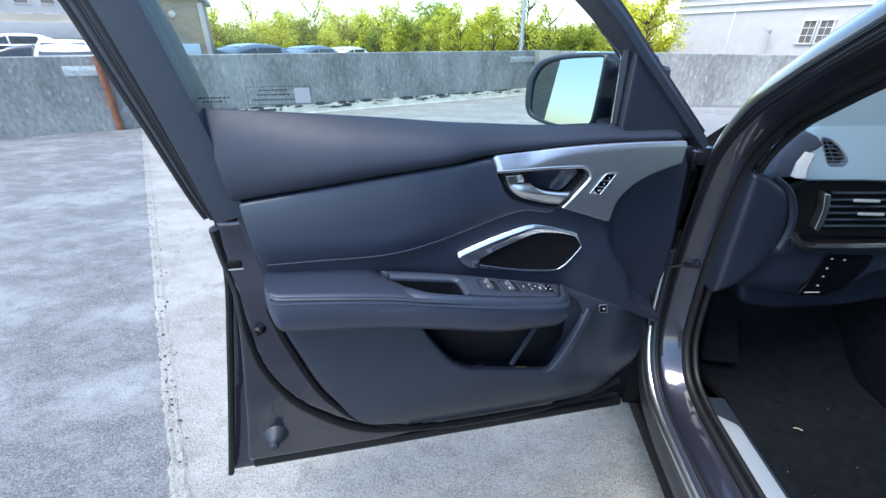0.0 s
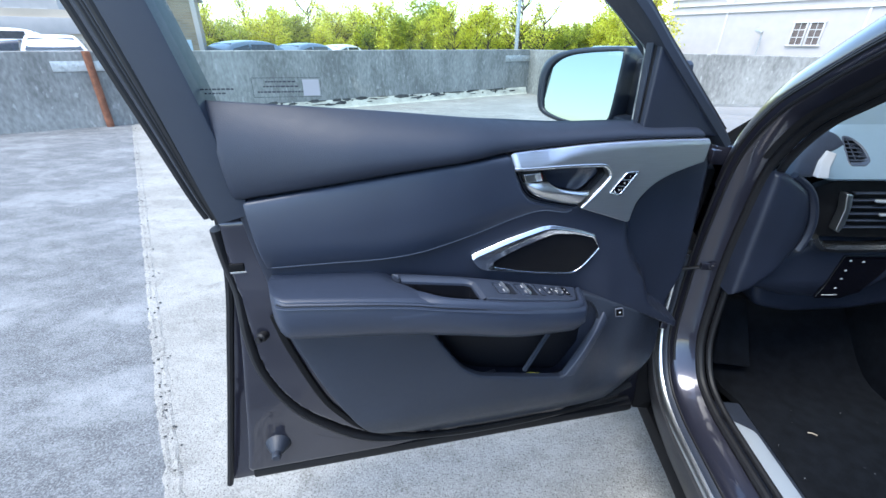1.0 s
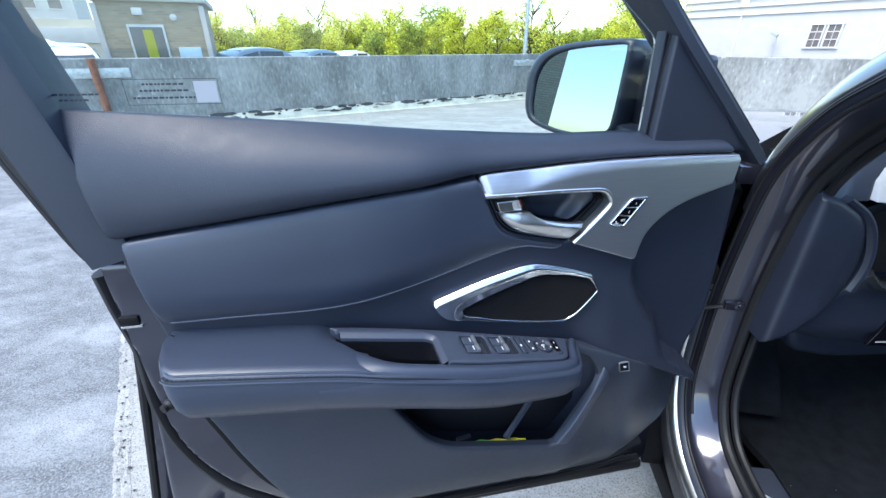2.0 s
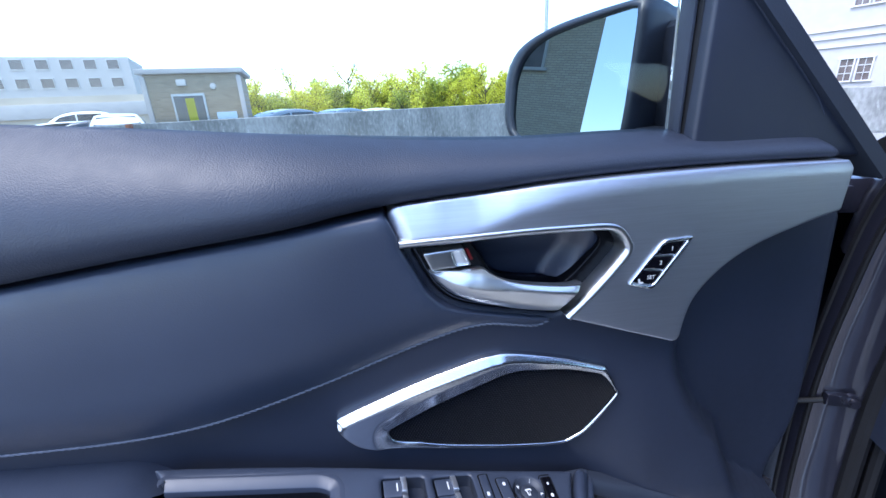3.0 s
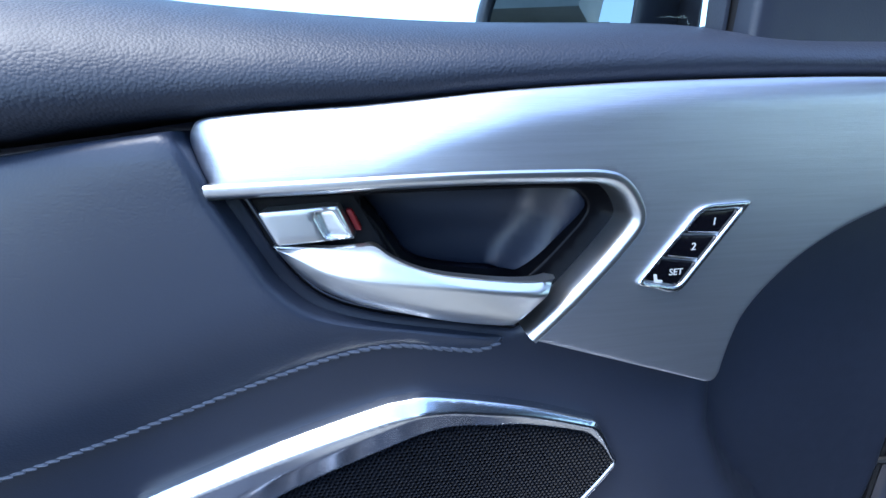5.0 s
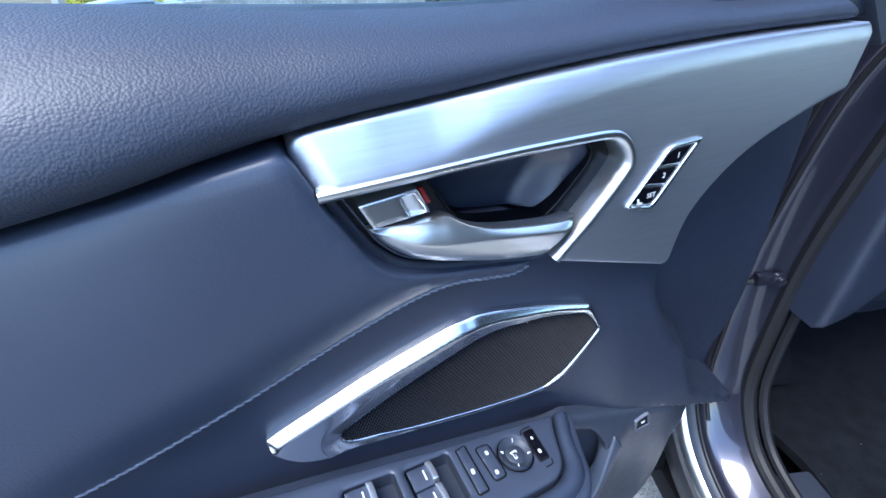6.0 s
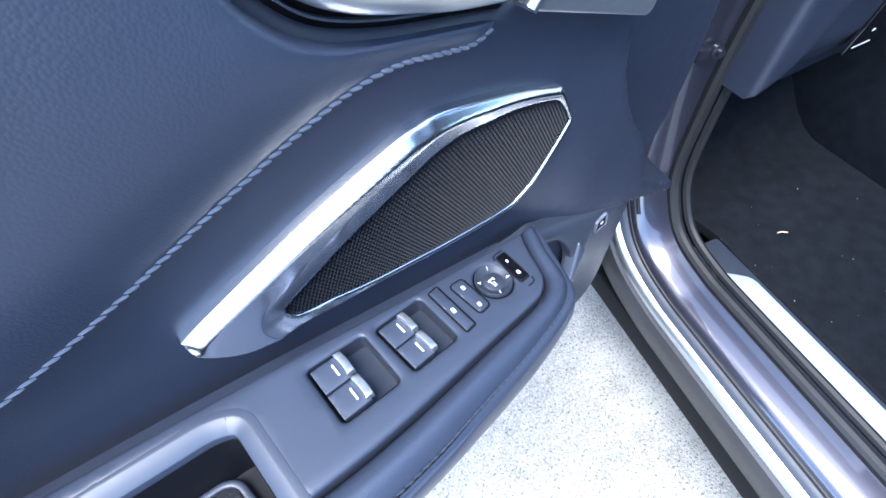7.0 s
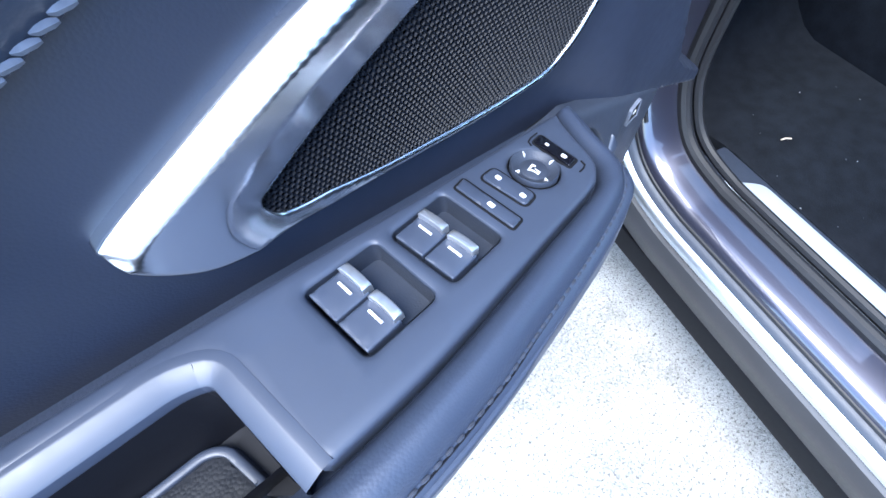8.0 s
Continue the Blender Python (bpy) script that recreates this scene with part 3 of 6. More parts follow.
def mid_height(u, v):
    seam = np.interp(u, SEAM[:, 0], SEAM[:, 1])
    top = np.interp(u, PAD_LOW[::-1, 0], PAD_LOW[::-1, 1])
    fall = 0.015 * max(0.0, 1 - (v - seam) / 0.055) ** 2 + 0.004 * max(0.0, 1 - (top - v) / 0.02) ** 2 + 0.011 * smooth(0.10, -0.02, u) * max(0.0, 1 - (top - v) / 0.085) ** 2
    return 0.0165 + 0.006 * math.sin(math.pi * min(1, max(0, (u + 0.37) / 0.55))) ** 0.8 * smooth(0.16, 0.02, u) - fall - 0.006 * smooth(-0.08, 0.10, u)


part("middle_pad", panel(mid, height=mid_height, thick=0.03, rnd=0.004, step=0.008), SMOOTH_LEATHER, door, "smooth navy black leather pad")
SEAM_LINE = SEAM[1:] + (0, 0.0032)
part("stitching", stitches(SEAM_LINE, lambda u, v: on_door(u, v, mid_height(u, v) + 0.0002), 0.0066, -0.0010, 0.0012, 0.5), STITCH, door, "grey stitching along the pad's lower seam")

TRIM_TOP = curve([(0.0955, 1.1460), (0.0980, 1.1512), (0.1055, 1.1552), (0.135, 1.1574), (0.165, 1.1590), (0.197, 1.1612), (0.23, 1.1640), (0.2625, 1.1658), (0.311, 1.1675), (0.40, 1.1683), (0.504, 1.1665)], 6, False)
NOTCH = curve([(0.2510, 1.0405), (0.276, 1.066), (0.297, 1.091), (0.3035, 1.103), (0.300, 1.114), (0.292, 1.123), (0.281, 1.1270), (0.257, 1.128), (0.217, 1.1285), (0.179, 1.128), (0.154, 1.1275), (0.1035, 1.1268)], 5, False)
TRIM_LOW = curve([(0.505, 1.122), (0.472, 1.1125), (0.432, 1.0985), (0.404, 1.0830), (0.384, 1.0645), (0.3715, 1.046), (0.3665, 1.028), (0.3640, 1.009)], 5, False)
trim = np.concatenate([TRIM_TOP, [(0.507, 1.160)], TRIM_LOW, [(0.3615, 1.0035), (0.356, 1.0035)], NOTCH])


def trim_height(u, v):
    """A flat sheet whose upper lip leans back: broad at the handle end, a narrow bevel further on; the blunt end is chamfered."""
    top = np.interp(u, TRIM_TOP[:, 0], TRIM_TOP[:, 1])
    lip = float(np.interp(u, [0.10, 0.145, 0.17, 0.20, 0.24, 0.32, 0.50], [0.034, 0.033, 0.030, 0.022, 0.0165, 0.0125, 0.010]))
    k = max(0.0, lip - (top - v))
    tip = max(0.0, 0.0125 - (u - (0.1020 - 0.375 * (v - 1.128))))
    return 0.0105 - (0.58 - 0.25 * smooth(0.20, 0.13, u)) * k * k / (k + 0.012) - 0.42 * tip

part("metal_trim", panel(trim, height=trim_height, thick=0.045, rnd=0.0016, step=0.0030), ALU, door, "brushed aluminium door trim")

# handle pocket
part("handle_bezel", sweep2(NOTCH, [(-0.0016, 0.004), (-0.0014, 0.0108), (-0.0004, 0.0120), (0.0014, 0.0122), (0.0034, 0.0112), (0.0050, 0.0090), (0.0058, 0.005), (0.0058, -0.012), (-0.0016, -0.012)], on_door), CHROME, door, "chrome bezel of the door handle")
POCKET = np.concatenate([NOTCH[:-1], POCKET_LOW[:-1]])


def grown(poly, by):
    """An outline moved outwards."""
    t = np.roll(poly, -1, 0) - np.roll(poly, 1, 0)
    n = np.stack([t[:, 1], -t[:, 0]], 1) / (np.linalg.norm(t, axis=1)[:, None] + 1e-9)
    c = poly.mean(0)
    side = np.sign(((poly - c) * n).sum())
    return poly + n * by * side


def shrink(poly, k, c=None):
    c = poly.mean(0) if c is None else np.array(c)
    return c + (poly - c) * k


c0 = (0.215, 1.095)
DISH = curve([(0.166, 1.117), (0.19, 1.1185), (0.22, 1.1185), (0.268, 1.1175), (0.279, 1.114), (0.283, 1.105), (0.270, 1.088), (0.254, 1.072), (0.245, 1.068), (0.220, 1.070), (0.192, 1.077), (0.181, 1.090), (0.174, 1.103)], 4)
part("handle_surround", panel(POCKET, holes=[DISH], height=-0.007, thick=0.02, rnd=0.0015, step=0.006, hole_rnd=0.0015), SURROUND, door, "gloss black handle surround")
part("surround_line", sweep2(POCKET_LOW[2:-1], [(0.0035, -0.012), (0.0040, -0.004), (0.0050, -0.004), (0.0054, -0.012)], on_door), SATIN_BLACK, door)


def dish_depth(u, v):
    side = smooth(0.0, 0.026, (0.2785 - u) + 0.62 * (v - 1.100) * (1 if v < 1.105 else 0.3))
    return -0.010 - 0.022 * side - 0.006 * smooth(1.115, 1.085, v)


part("handle_pocket", panel(grown(DISH, 0.0004), height=dish_depth, thick=0.01, rnd=0.001, step=0.004), DARK_DISH, door, "dark finger pocket behind the handle")

LEVER_TOP = curve([(0.1255, 1.0982), (0.140, 1.0976), (0.153, 1.0974), (0.165, 1.0982), (0.172, 1.0985), (0.178, 1.0935), (0.1875, 1.0880), (0.202, 1.0830), (0.230, 1.0782), (0.247, 1.0766), (0.2590, 1.0775)], 5, False)
LEVER_RIDGE = curve([(0.1285, 1.0972), (0.138, 1.0925), (0.148, 1.0870), (0.161, 1.0825), (0.173, 1.0800), (0.189, 1.0782), (0.202, 1.0770), (0.216, 1.0752), (0.230, 1.0732), (0.244, 1.0712), (0.2540, 1.0692)], 5, False)
LEVER_LOW = curve([(0.1268, 1.0968), (0.133, 1.0870), (0.144, 1.0765), (0.159, 1.0685), (0.175, 1.0632), (0.189, 1.0595), (0.202, 1.0562), (0.217, 1.0535), (0.228, 1.0520), (0.235, 1.0512), (0.2395, 1.0512)], 5, False)
rows = []
for i, (a, r, b) in enumerate(zip(LEVER_TOP, LEVER_RIDGE, LEVER_LOW)):
    t = i / (len(LEVER_TOP) - 1)
    lift = 0.003 + 0.006 * smooth(0.1, 0.9, t) - 0.001 * smooth(0.95, 1.0, t)
    crest = 0.0045 + 0.0045 * smooth(0.0, 0.3, t)
    top = lift + crest
    back = top - 0.0055
    rows.append([on_door(*(a - (0, 0.004)), back - 0.014), on_door(*a, back - 0.001), on_door(*(a + (r - a) * 0.06), back + 0.002), on_door(*(a + (r - a) * 0.25), back + (top - back) * 0.34), on_door(*(a + (r - a) * 0.5), back + (top - back) * 0.60),
                 on_door(*(a + (r - a) * 0.75), back + (top - back) * 0.83), on_door(*(a + (r - a) * 0.95), back + (top - back) * 0.98), on_door(*(r + (b - r) * 0.04), top), on_door(*(r + (b - r) * 0.12), lift + 0.96 * crest),
                 on_door(*(r + (b - r) * 0.55), lift + 0.72 * crest), on_door(*(r + (b - r) * 0.93), lift + 0.40 * crest), on_door(*b, lift + 0.15 * crest), on_door(*b, lift - 0.014)])
bm = quads(rows)
bmesh.ops.holes_fill(bm, edges=[e for e in bm.edges if len(e.link_faces) == 1])
part("door_handle", bm, CHROME, door, "satin chrome pull handle", sharp=45)
lock = part("lock_knob", panel(rounded([(0.122, 1.1150), (0.1565, 1.1160), (0.1632, 1.0998), (0.1285, 1.0990)], 0.0014), holes=[rounded([(0.1455, 1.1130), (0.1540, 1.1140), (0.1605, 1.1012), (0.1500, 1.1008)], 0.002)],
     height=lambda u, v: 0.008 - 0.09 * (u - 0.12), thick=0.012, rnd=0.0012, step=0.003), CHROME, door, "chrome lock lever")
part("finger_dip", panel(rounded([(0.145, 1.1132), (0.1542, 1.1142), (0.1610, 1.1010), (0.1497, 1.1006)], 0.002), height=lambda u, v: 0.0005 + 0.22 * (u - 0.145), thick=0.004, rnd=0.001, step=0.003), CHROME, lock)
part("red_mark", panel(rounded([(0.1590, 1.1125), (0.1618, 1.1128), (0.1662, 1.1022), (0.1632, 1.1020)], 0.001), height=-0.0025, thick=0.004, rnd=0.0006, step=0.003), RED, door, "red unlocked mark")
part("lock_cover", panel(rounded([(0.112, 1.1195), (0.163, 1.1195), (0.178, 1.090), (0.122, 1.093)], 0.002), height=-0.006, thick=0.02, rnd=0.001, step=0.006), BLACK, door)

# memory switch
MEM = rounded([(0.3330, 1.1100), (0.3612, 1.1108), (0.3285, 1.0620), (0.3035, 1.0690)], [0.007, 0.003, 0.006, 0.003])
MEM_IN = rounded([(0.3342, 1.1068), (0.3552, 1.1074), (0.3270, 1.0660), (0.3070, 1.0708)], [0.005, 0.001, 0.004, 0.001])
memory = part("memory_switch", panel(MEM, holes=[MEM_IN], height=0.0126, thick=0.006, rnd=0.0013, step=0.0025), BRIGHT, door, "silver framed seat memory switch")
mt, mb = np.array([(0.3345, 1.1066), (0.3550, 1.1072)]), np.array([(0.3072, 1.0710), (0.3272, 1.0662)])
for i, word in enumerate(("1", "2", "SET")):
    k0, k1 = i / 3 + 0.012, (i + 1) / 3 - 0.012
    q = [mt[0] + (mb[0] - mt[0]) * k0, mt[1] + (mb[1] - mt[1]) * k0, mt[1] + (mb[1] - mt[1]) * k1, mt[0] + (mb[0] - mt[0]) * k1]
    key = part("memory_button", panel(rounded(q, 0.0008), height=0.0112, thick=0.006, rnd=0.0008, step=0.005), GLOSS_BLACK, memory)
    if i:
        part("button_edge", tube(bmesh.new(), [on_door(*(np.array(q[0]) + (np.array(q[1]) - q[0]) * k + (0.0012, 0.0018)), 0.0113) for k in (0.12, 0.5, 0.95)], 0.00022, 5), BRIGHT, memory)
    c = np.mean(q, 0) + ((0.0035, -0.0005) if i == 2 else (0.002, 0))
    tx = bpy.data.curves.new("legend", "FONT")
    tx.body, tx.size, tx.align_x, tx.align_y, tx.extrude = word, 0.0056 if i < 2 else 0.0050, "CENTER", "CENTER", 0.0001
    to = new("legend", tx)
    to.matrix_world = Matrix.Translation(on_door(c[0], c[1], 0.0114)) @ pose(0, 0, 0, 90, 0, 0)
    dg = bpy.context.evaluated_depsgraph_get()
    me = bpy.data.meshes.new_from_object(to.evaluated_get(dg))
    bpy.data.objects.remove(to)
    me.transform(Matrix.Translation(on_door(c[0], c[1], 0.0114)) @ pose(0, 0, 0, 90, 0, 0))
    me.materials.clear()
    me.materials.append(WHITE_INK)
    lg = new("legend", me)
    lg.parent = door
seat = panel(np.array([(0.3137, 1.0708), (0.3153, 1.0708), (0.3163, 1.0677), (0.3193, 1.0672), (0.3190, 1.0656), (0.3147, 1.0661)]) + (-0.0008, 0.0032), height=0.0116, thick=0.0002, rnd=0.0001, step=0.003)
part("seat_symbol", seat, WHITE_INK, memory)

# base lining
LINING = curve([(-0.340, 0.915), (-0.336, 0.884), (-0.3257, 0.829), (-0.3080, 0.775), (-0.2905, 0.722), (-0.2685, 0.668), (-0.2430, 0.615), (-0.2010, 0.541), (-0.149, 0.485), (-0.094, 0.453), (-0.032, 0.434), (0.109, 0.428), (0.357, 0.436), (0.480, 0.460), (0.550, 0.51), (0.576, 0.58), (0.57, 0.66)], 5, False)
BASE = np.concatenate([curve([(-0.378, 1.06), (-0.368, 0.99), (-0.358, 0.935), (-0.350, 0.870), (-0.336, 0.792), (-0.312, 0.720)], 6, False), [(-0.26, 0.66), (0.0, 0.56), (0.40, 0.56)],
                       curve([(0.570, 0.60), (0.562, 0.70), (0.562, 0.76), (0.582, 0.86), (0.565, 1.10)], 6, False), [(0.540, 1.15), (0.3, 1.14), (0.0, 1.13), (-0.2, 1.10), (-0.375, 1.075)]])


EDGE_V, EDGE_U = [0.72, 0.74, 0.784, 0.82, 0.857, 0.885, 0.917, 0.955, 1.0, 1.03], [0.56, 0.525, 0.463, 0.448, 0.432, 0.408, 0.387, 0.3705, 0.3665, 0.372]


def base_height(u, v):
    """The lining, which breaks off along a curved edge into the hollow beside the hinge."""
    past = u - float(np.interp(v, EDGE_V, EDGE_U))
    ledge = float(np.interp(u, [0.3885, 0.46, 0.53, 0.60], [0.797, 0.763, 0.728, 0.69]))
    lean = 0.016 * min(1.0, max(0.0, (1.0 - v) / 0.2)) * smooth(0.27, 0.36, u)
    lean -= 0.075 * smooth(-0.004, -0.030, v - ledge) * smooth(0.34, 0.40, u)
    return -0.004 + lean - (0.031 + max(0.0, lean)) * smooth(0.0, 0.032, past) * smooth(-0.004, 0.012, v - ledge) - 0.02 * smooth(0.7, 0.45, v)

part("door_lining", panel(BASE, holes=[shrink(POCKET, 0.97, c0)], height=base_height, thick=0.02, rnd=0.006, step=0.0075), PLASTIC, door, "matt navy black plastic door lining")

# speaker
SPK_O = [(0.0305, 0.9520), (0.0350, 0.9578), (0.07, 0.9715), (0.112, 0.9868), (0.165, 1.0025), (0.182, 1.0055), (0.200, 1.0055), (0.25, 0.9935), (0.286, 0.981), (0.298, 0.9745), (0.3095, 0.950), (0.3105, 0.941),
         (0.284, 0.906), (0.268, 0.894), (0.250, 0.889), (0.20, 0.8935), (0.15, 0.902), (0.085, 0.9145), (0.062, 0.919), (0.047, 0.926), (0.0355, 0.9395)]
SPK_I = [(0.0785, 0.9345), (0.082, 0.9375), (0.10, 0.9465), (0.130, 0.960), (0.175, 0.977), (0.195, 0.9835), (0.216, 0.985), (0.250, 0.979), (0.282, 0.970), (0.2925, 0.9645), (0.3050, 0.948), (0.3060, 0.941),
         (0.281, 0.910), (0.267, 0.8985), (0.250, 0.8935), (0.20, 0.899), (0.15, 0.9078), (0.105, 0.9170), (0.09, 0.920), (0.082, 0.9235), (0.0780, 0.930)]
SPK_OUT, SPK_IN = curve(SPK_O, 4), curve(SPK_I, 4)
gap = np.linalg.norm(SPK_IN - SPK_OUT, axis=1)[:, None]
SPK_IN = SPK_OUT + (SPK_IN - SPK_OUT) * (0.6 + 0.4 * np.clip((gap - 0.006) / 0.014, 0, 1))
SPK_TOP = SPK_OUT[1:44]


def spk_height(u, v):
    """A bevel along the upper edge that meets a flat inner facet in a crisp ridge."""
    q = np.array([(u, v)])
    a, ab = SPK_TOP[:-1], SPK_TOP[1:] - SPK_TOP[:-1]
    t = np.clip(((q - a) * ab).sum(1) / (ab**2).sum(1), 0, 1)
    top = float(np.linalg.norm(q - (a + t[:, None] * ab), axis=1).min())
    return min(0.0022 + 0.75 * top, 0.0034 + 0.30 * min(0.0150, float(edge_distance([SPK_IN], q)[0])))


bm = panel(SPK_OUT, holes=[SPK_IN], height=spk_height, rnd=0.0011, step=0.0015, back=-0.006)
part("speaker_trim", bm, POLISHED, door, "bright silver speaker trim", sharp=60)
grille = part("speaker_grille", panel(SPK_IN, height=-0.004, thick=0.004, rnd=0.001, step=0.02), BLACK, door, "black perforated speaker grille")
pitch = 0.0028
cells = np.array([(0.07 + i * pitch + (j % 2) * pitch / 2, 0.886 + j * pitch * 0.866) for j in range(46) for i in range(90)])
cells = cells[inside(SPK_IN, cells) | (edge_distance([SPK_IN], cells) < 0.0006)]
hexes = [(math.cos(a), math.sin(a)) for a in np.radians(np.arange(30, 390, 60))]
verts, faces = [], []
for c in cells:
    k = len(verts)
    verts += [on_door(c[0] + x * pitch * 0.577, c[1] + y * pitch * 0.577, 0.0016) for x, y in hexes] + [on_door(c[0] + x * pitch * 0.40, c[1] + y * pitch * 0.40, 0.0006) for x, y in hexes] + [on_door(c[0] + x * pitch * 0.38, c[1] + y * pitch * 0.38, -0.0010) for x, y in hexes]
    faces += [(k + 6 * i + j, k + 6 * i + (j + 1) % 6, k + 6 * i + 6 + (j + 1) % 6, k + 6 * i + 6 + j) for j in range(6) for i in (0, 1)]
me = bpy.data.meshes.new("grille_mesh")
me.from_pydata(verts, [], faces)
me.materials.append(GRILLE)
web = tagged(new("grille_mesh", me), "fine hexagonal black metal mesh", kind="stuff")
web.parent = door

# armrest
ARM_U = [-0.345, -0.28, -0.2, -0.15, -0.1, -0.05, 0.0, 0.05, 0.1, 0.2, 0.3]
ARM_V = [0.951, 0.9472, 0.9415, 0.9362, 0.9295, 0.9213, 0.9125, 0.9022, 0.891, 0.868, 0.845]


def arm_top(u):
    return float(np.interp(u, ARM_U, ARM_V))


def arm_reach(u):
    return float(np.interp(u, [-0.35, -0.2, 0.0, 0.057, 0.103, 0.158, 0.2, 0.237, 0.255, 0.264, 0.270, 0.277, 0.284, 0.289], [0.101, 0.111, 0.1175, 0.1180, 0.1140, 0.1060, 0.0990, 0.0895, 0.0835, 0.074, 0.058, 0.038, 0.020, 0.007]))


# the leather roll round the switch panel, from the pad to its blunt tip: its inner edge and its seam
ROLL_IN = curve([(-0.138, 0.026), (-0.094, 0.054), (-0.045, 0.0850), (0.041, 0.0885), (0.092, 0.0858), (0.133, 0.0810), (0.176, 0.0745), (0.200, 0.0717), (0.2223, 0.0685), (0.2355, 0.0640), (0.2465, 0.0541), (0.2547, 0.0333), (0.2610, 0.0190), (0.2670, 0.0060)], 6, False)
ROLL_OUT = curve([(-0.14, 0.1078), (-0.085, 0.1095), (-0.030, 0.1120), (0.05, 0.1115), (0.10, 0.1077), (0.135, 0.1020), (0.181, 0.0946), (0.209, 0.0890), (0.237, 0.0818), (0.254, 0.0735), (0.2635, 0.0615), (0.2710, 0.0370), (0.2780, 0.0215), (0.2850, 0.0080)], 6, False)


def panel_edge(u):
    k = ROLL_IN[:, 0].argsort()
    return float(np.interp(u, ROLL_IN[k, 0], ROLL_IN[k, 1]))


def arm_rows():
    rows = []
    us = np.concatenate([np.linspace(-0.347, -0.30, 7), np.linspace(-0.28, 0.24, 34), np.linspace(0.245, 0.289, 12)])
    for u in us:
        e0 = math.sqrt(max(0.0, 1 - max(0, (-0.31 - u) / 0.038) ** 2))
        t = arm_top(u)
        reach = arm_reach(u)
        reach = 0.012 + (reach - 0.012) * max(0.05, e0) if u < 0 else reach
        drop = 0.079 + 0.004 * smooth(0.0, -0.3, u) - 0.010 * smooth(0.10, 0.22, u) - 0.030 * smooth(0.23, 0.288, u)
        drop = drop * (0.55 + 0.45 * e0)
        edge = panel_edge(u)
        dip = 0.014 * smooth(-0.145, -0.125, u)
        low = lambda w: dip * smooth(edge + 0.004, edge - 0.008, w) + 0.006 * smooth(-0.10, -0.04, u)
        prof = [(-0.005, -0.002 - dip), (0.010, -0.001 - dip), (reach * 0.2, -low(reach * 0.2)), (reach * 0.32, 0.001 - low(reach * 0.32)), (reach * 0.45, 0.001 - low(reach * 0.45)), (reach * 0.58, 0.0015 - low(reach * 0.58)), (reach * 0.7, 0.002 - low(reach * 0.7)), (reach * 0.80, 0.0018 - low(reach * 0.8)), (reach * 0.90, 0.0015 - low(reach * 0.9)), (reach * 0.965, -0.006), (reach * 0.985, -0.012), (reach, -0.022),
                (reach * 0.995, -0.04), (reach * 0.95, -drop * 0.75), (reach * 0.86, -drop * 0.95), (reach * 0.75, -drop), (reach * 0.35, -drop * 0.98), (-0.005, -drop * 0.9)]
        rows.append([on_door(u, t + z, w) for w, z in prof])
    return rows


bm = quads(arm_rows())
bmesh.ops.recalc_face_normals(bm, faces=bm.faces)
bm.normal_update()
# the top is open under the switch panel and its cup
bmesh.ops.delete(bm, geom=[f for f in bm.faces if -0.125 < f.calc_center_median().x < 0.25 and 0.012 < -f.calc_center_median().y < panel_edge(f.calc_center_median().x) - 0.006 and abs(f.normal.z) > 0.6 and f.calc_center_median().z > arm_top(f.calc_center_median().x) - 0.02], context="FACES")
bm.normal_update()
armrest = part("armrest", bm, SMOOTH_LEATHER, door, "padded navy black leather armrest", sharp=60)


LEFT = [(u, arm_reach(u) * 0.955 if u > -0.30 else (0.012 + (arm_reach(u) - 0.012) * math.sqrt(max(0.0, 1 - max(0, (-0.31 - u) / 0.038) ** 2))) * 0.955) for u in np.linspace(-0.326, -0.16, 24)]
SEAM_PLAN = np.concatenate([LEFT, ROLL_OUT])


def seam_line(out, fall):
    """The armrest's front seam, moved outwards in plan and down."""
    t = np.gradient(SEAM_PLAN, axis=0)
    n = np.stack([-t[:, 1], t[:, 0]], 1) / np.linalg.norm(t, axis=1)[:, None]
    return [(u, arm_top(u) + fall + 0.0014 * smooth(-0.05, -0.12, u), w) for u, w in SEAM_PLAN + n * out]


part("stitching", stitches(seam_line(0.0004, -0.0050), on_door, 0.004, 0.0022, 0.0008), NAVY_THREAD, armrest, "dark stitching along the armrest's edge")
for out, fall in ((-0.0035, -0.0018), (0.0042, -0.0100)):
    part("piping", tube(bmesh.new(), [on_door(*p) for p in seam_line(out, fall)], 0.0015, 6), SMOOTH_LEATHER, armrest)
# a near-black thread paints the shade between the two pipings
part("seam_groove_shade", tube(bmesh.new(), [on_door(*p) for p in seam_line(0.0010, -0.0065)], 0.0011, 5), RECESS_SHADE, armrest)
rows = []
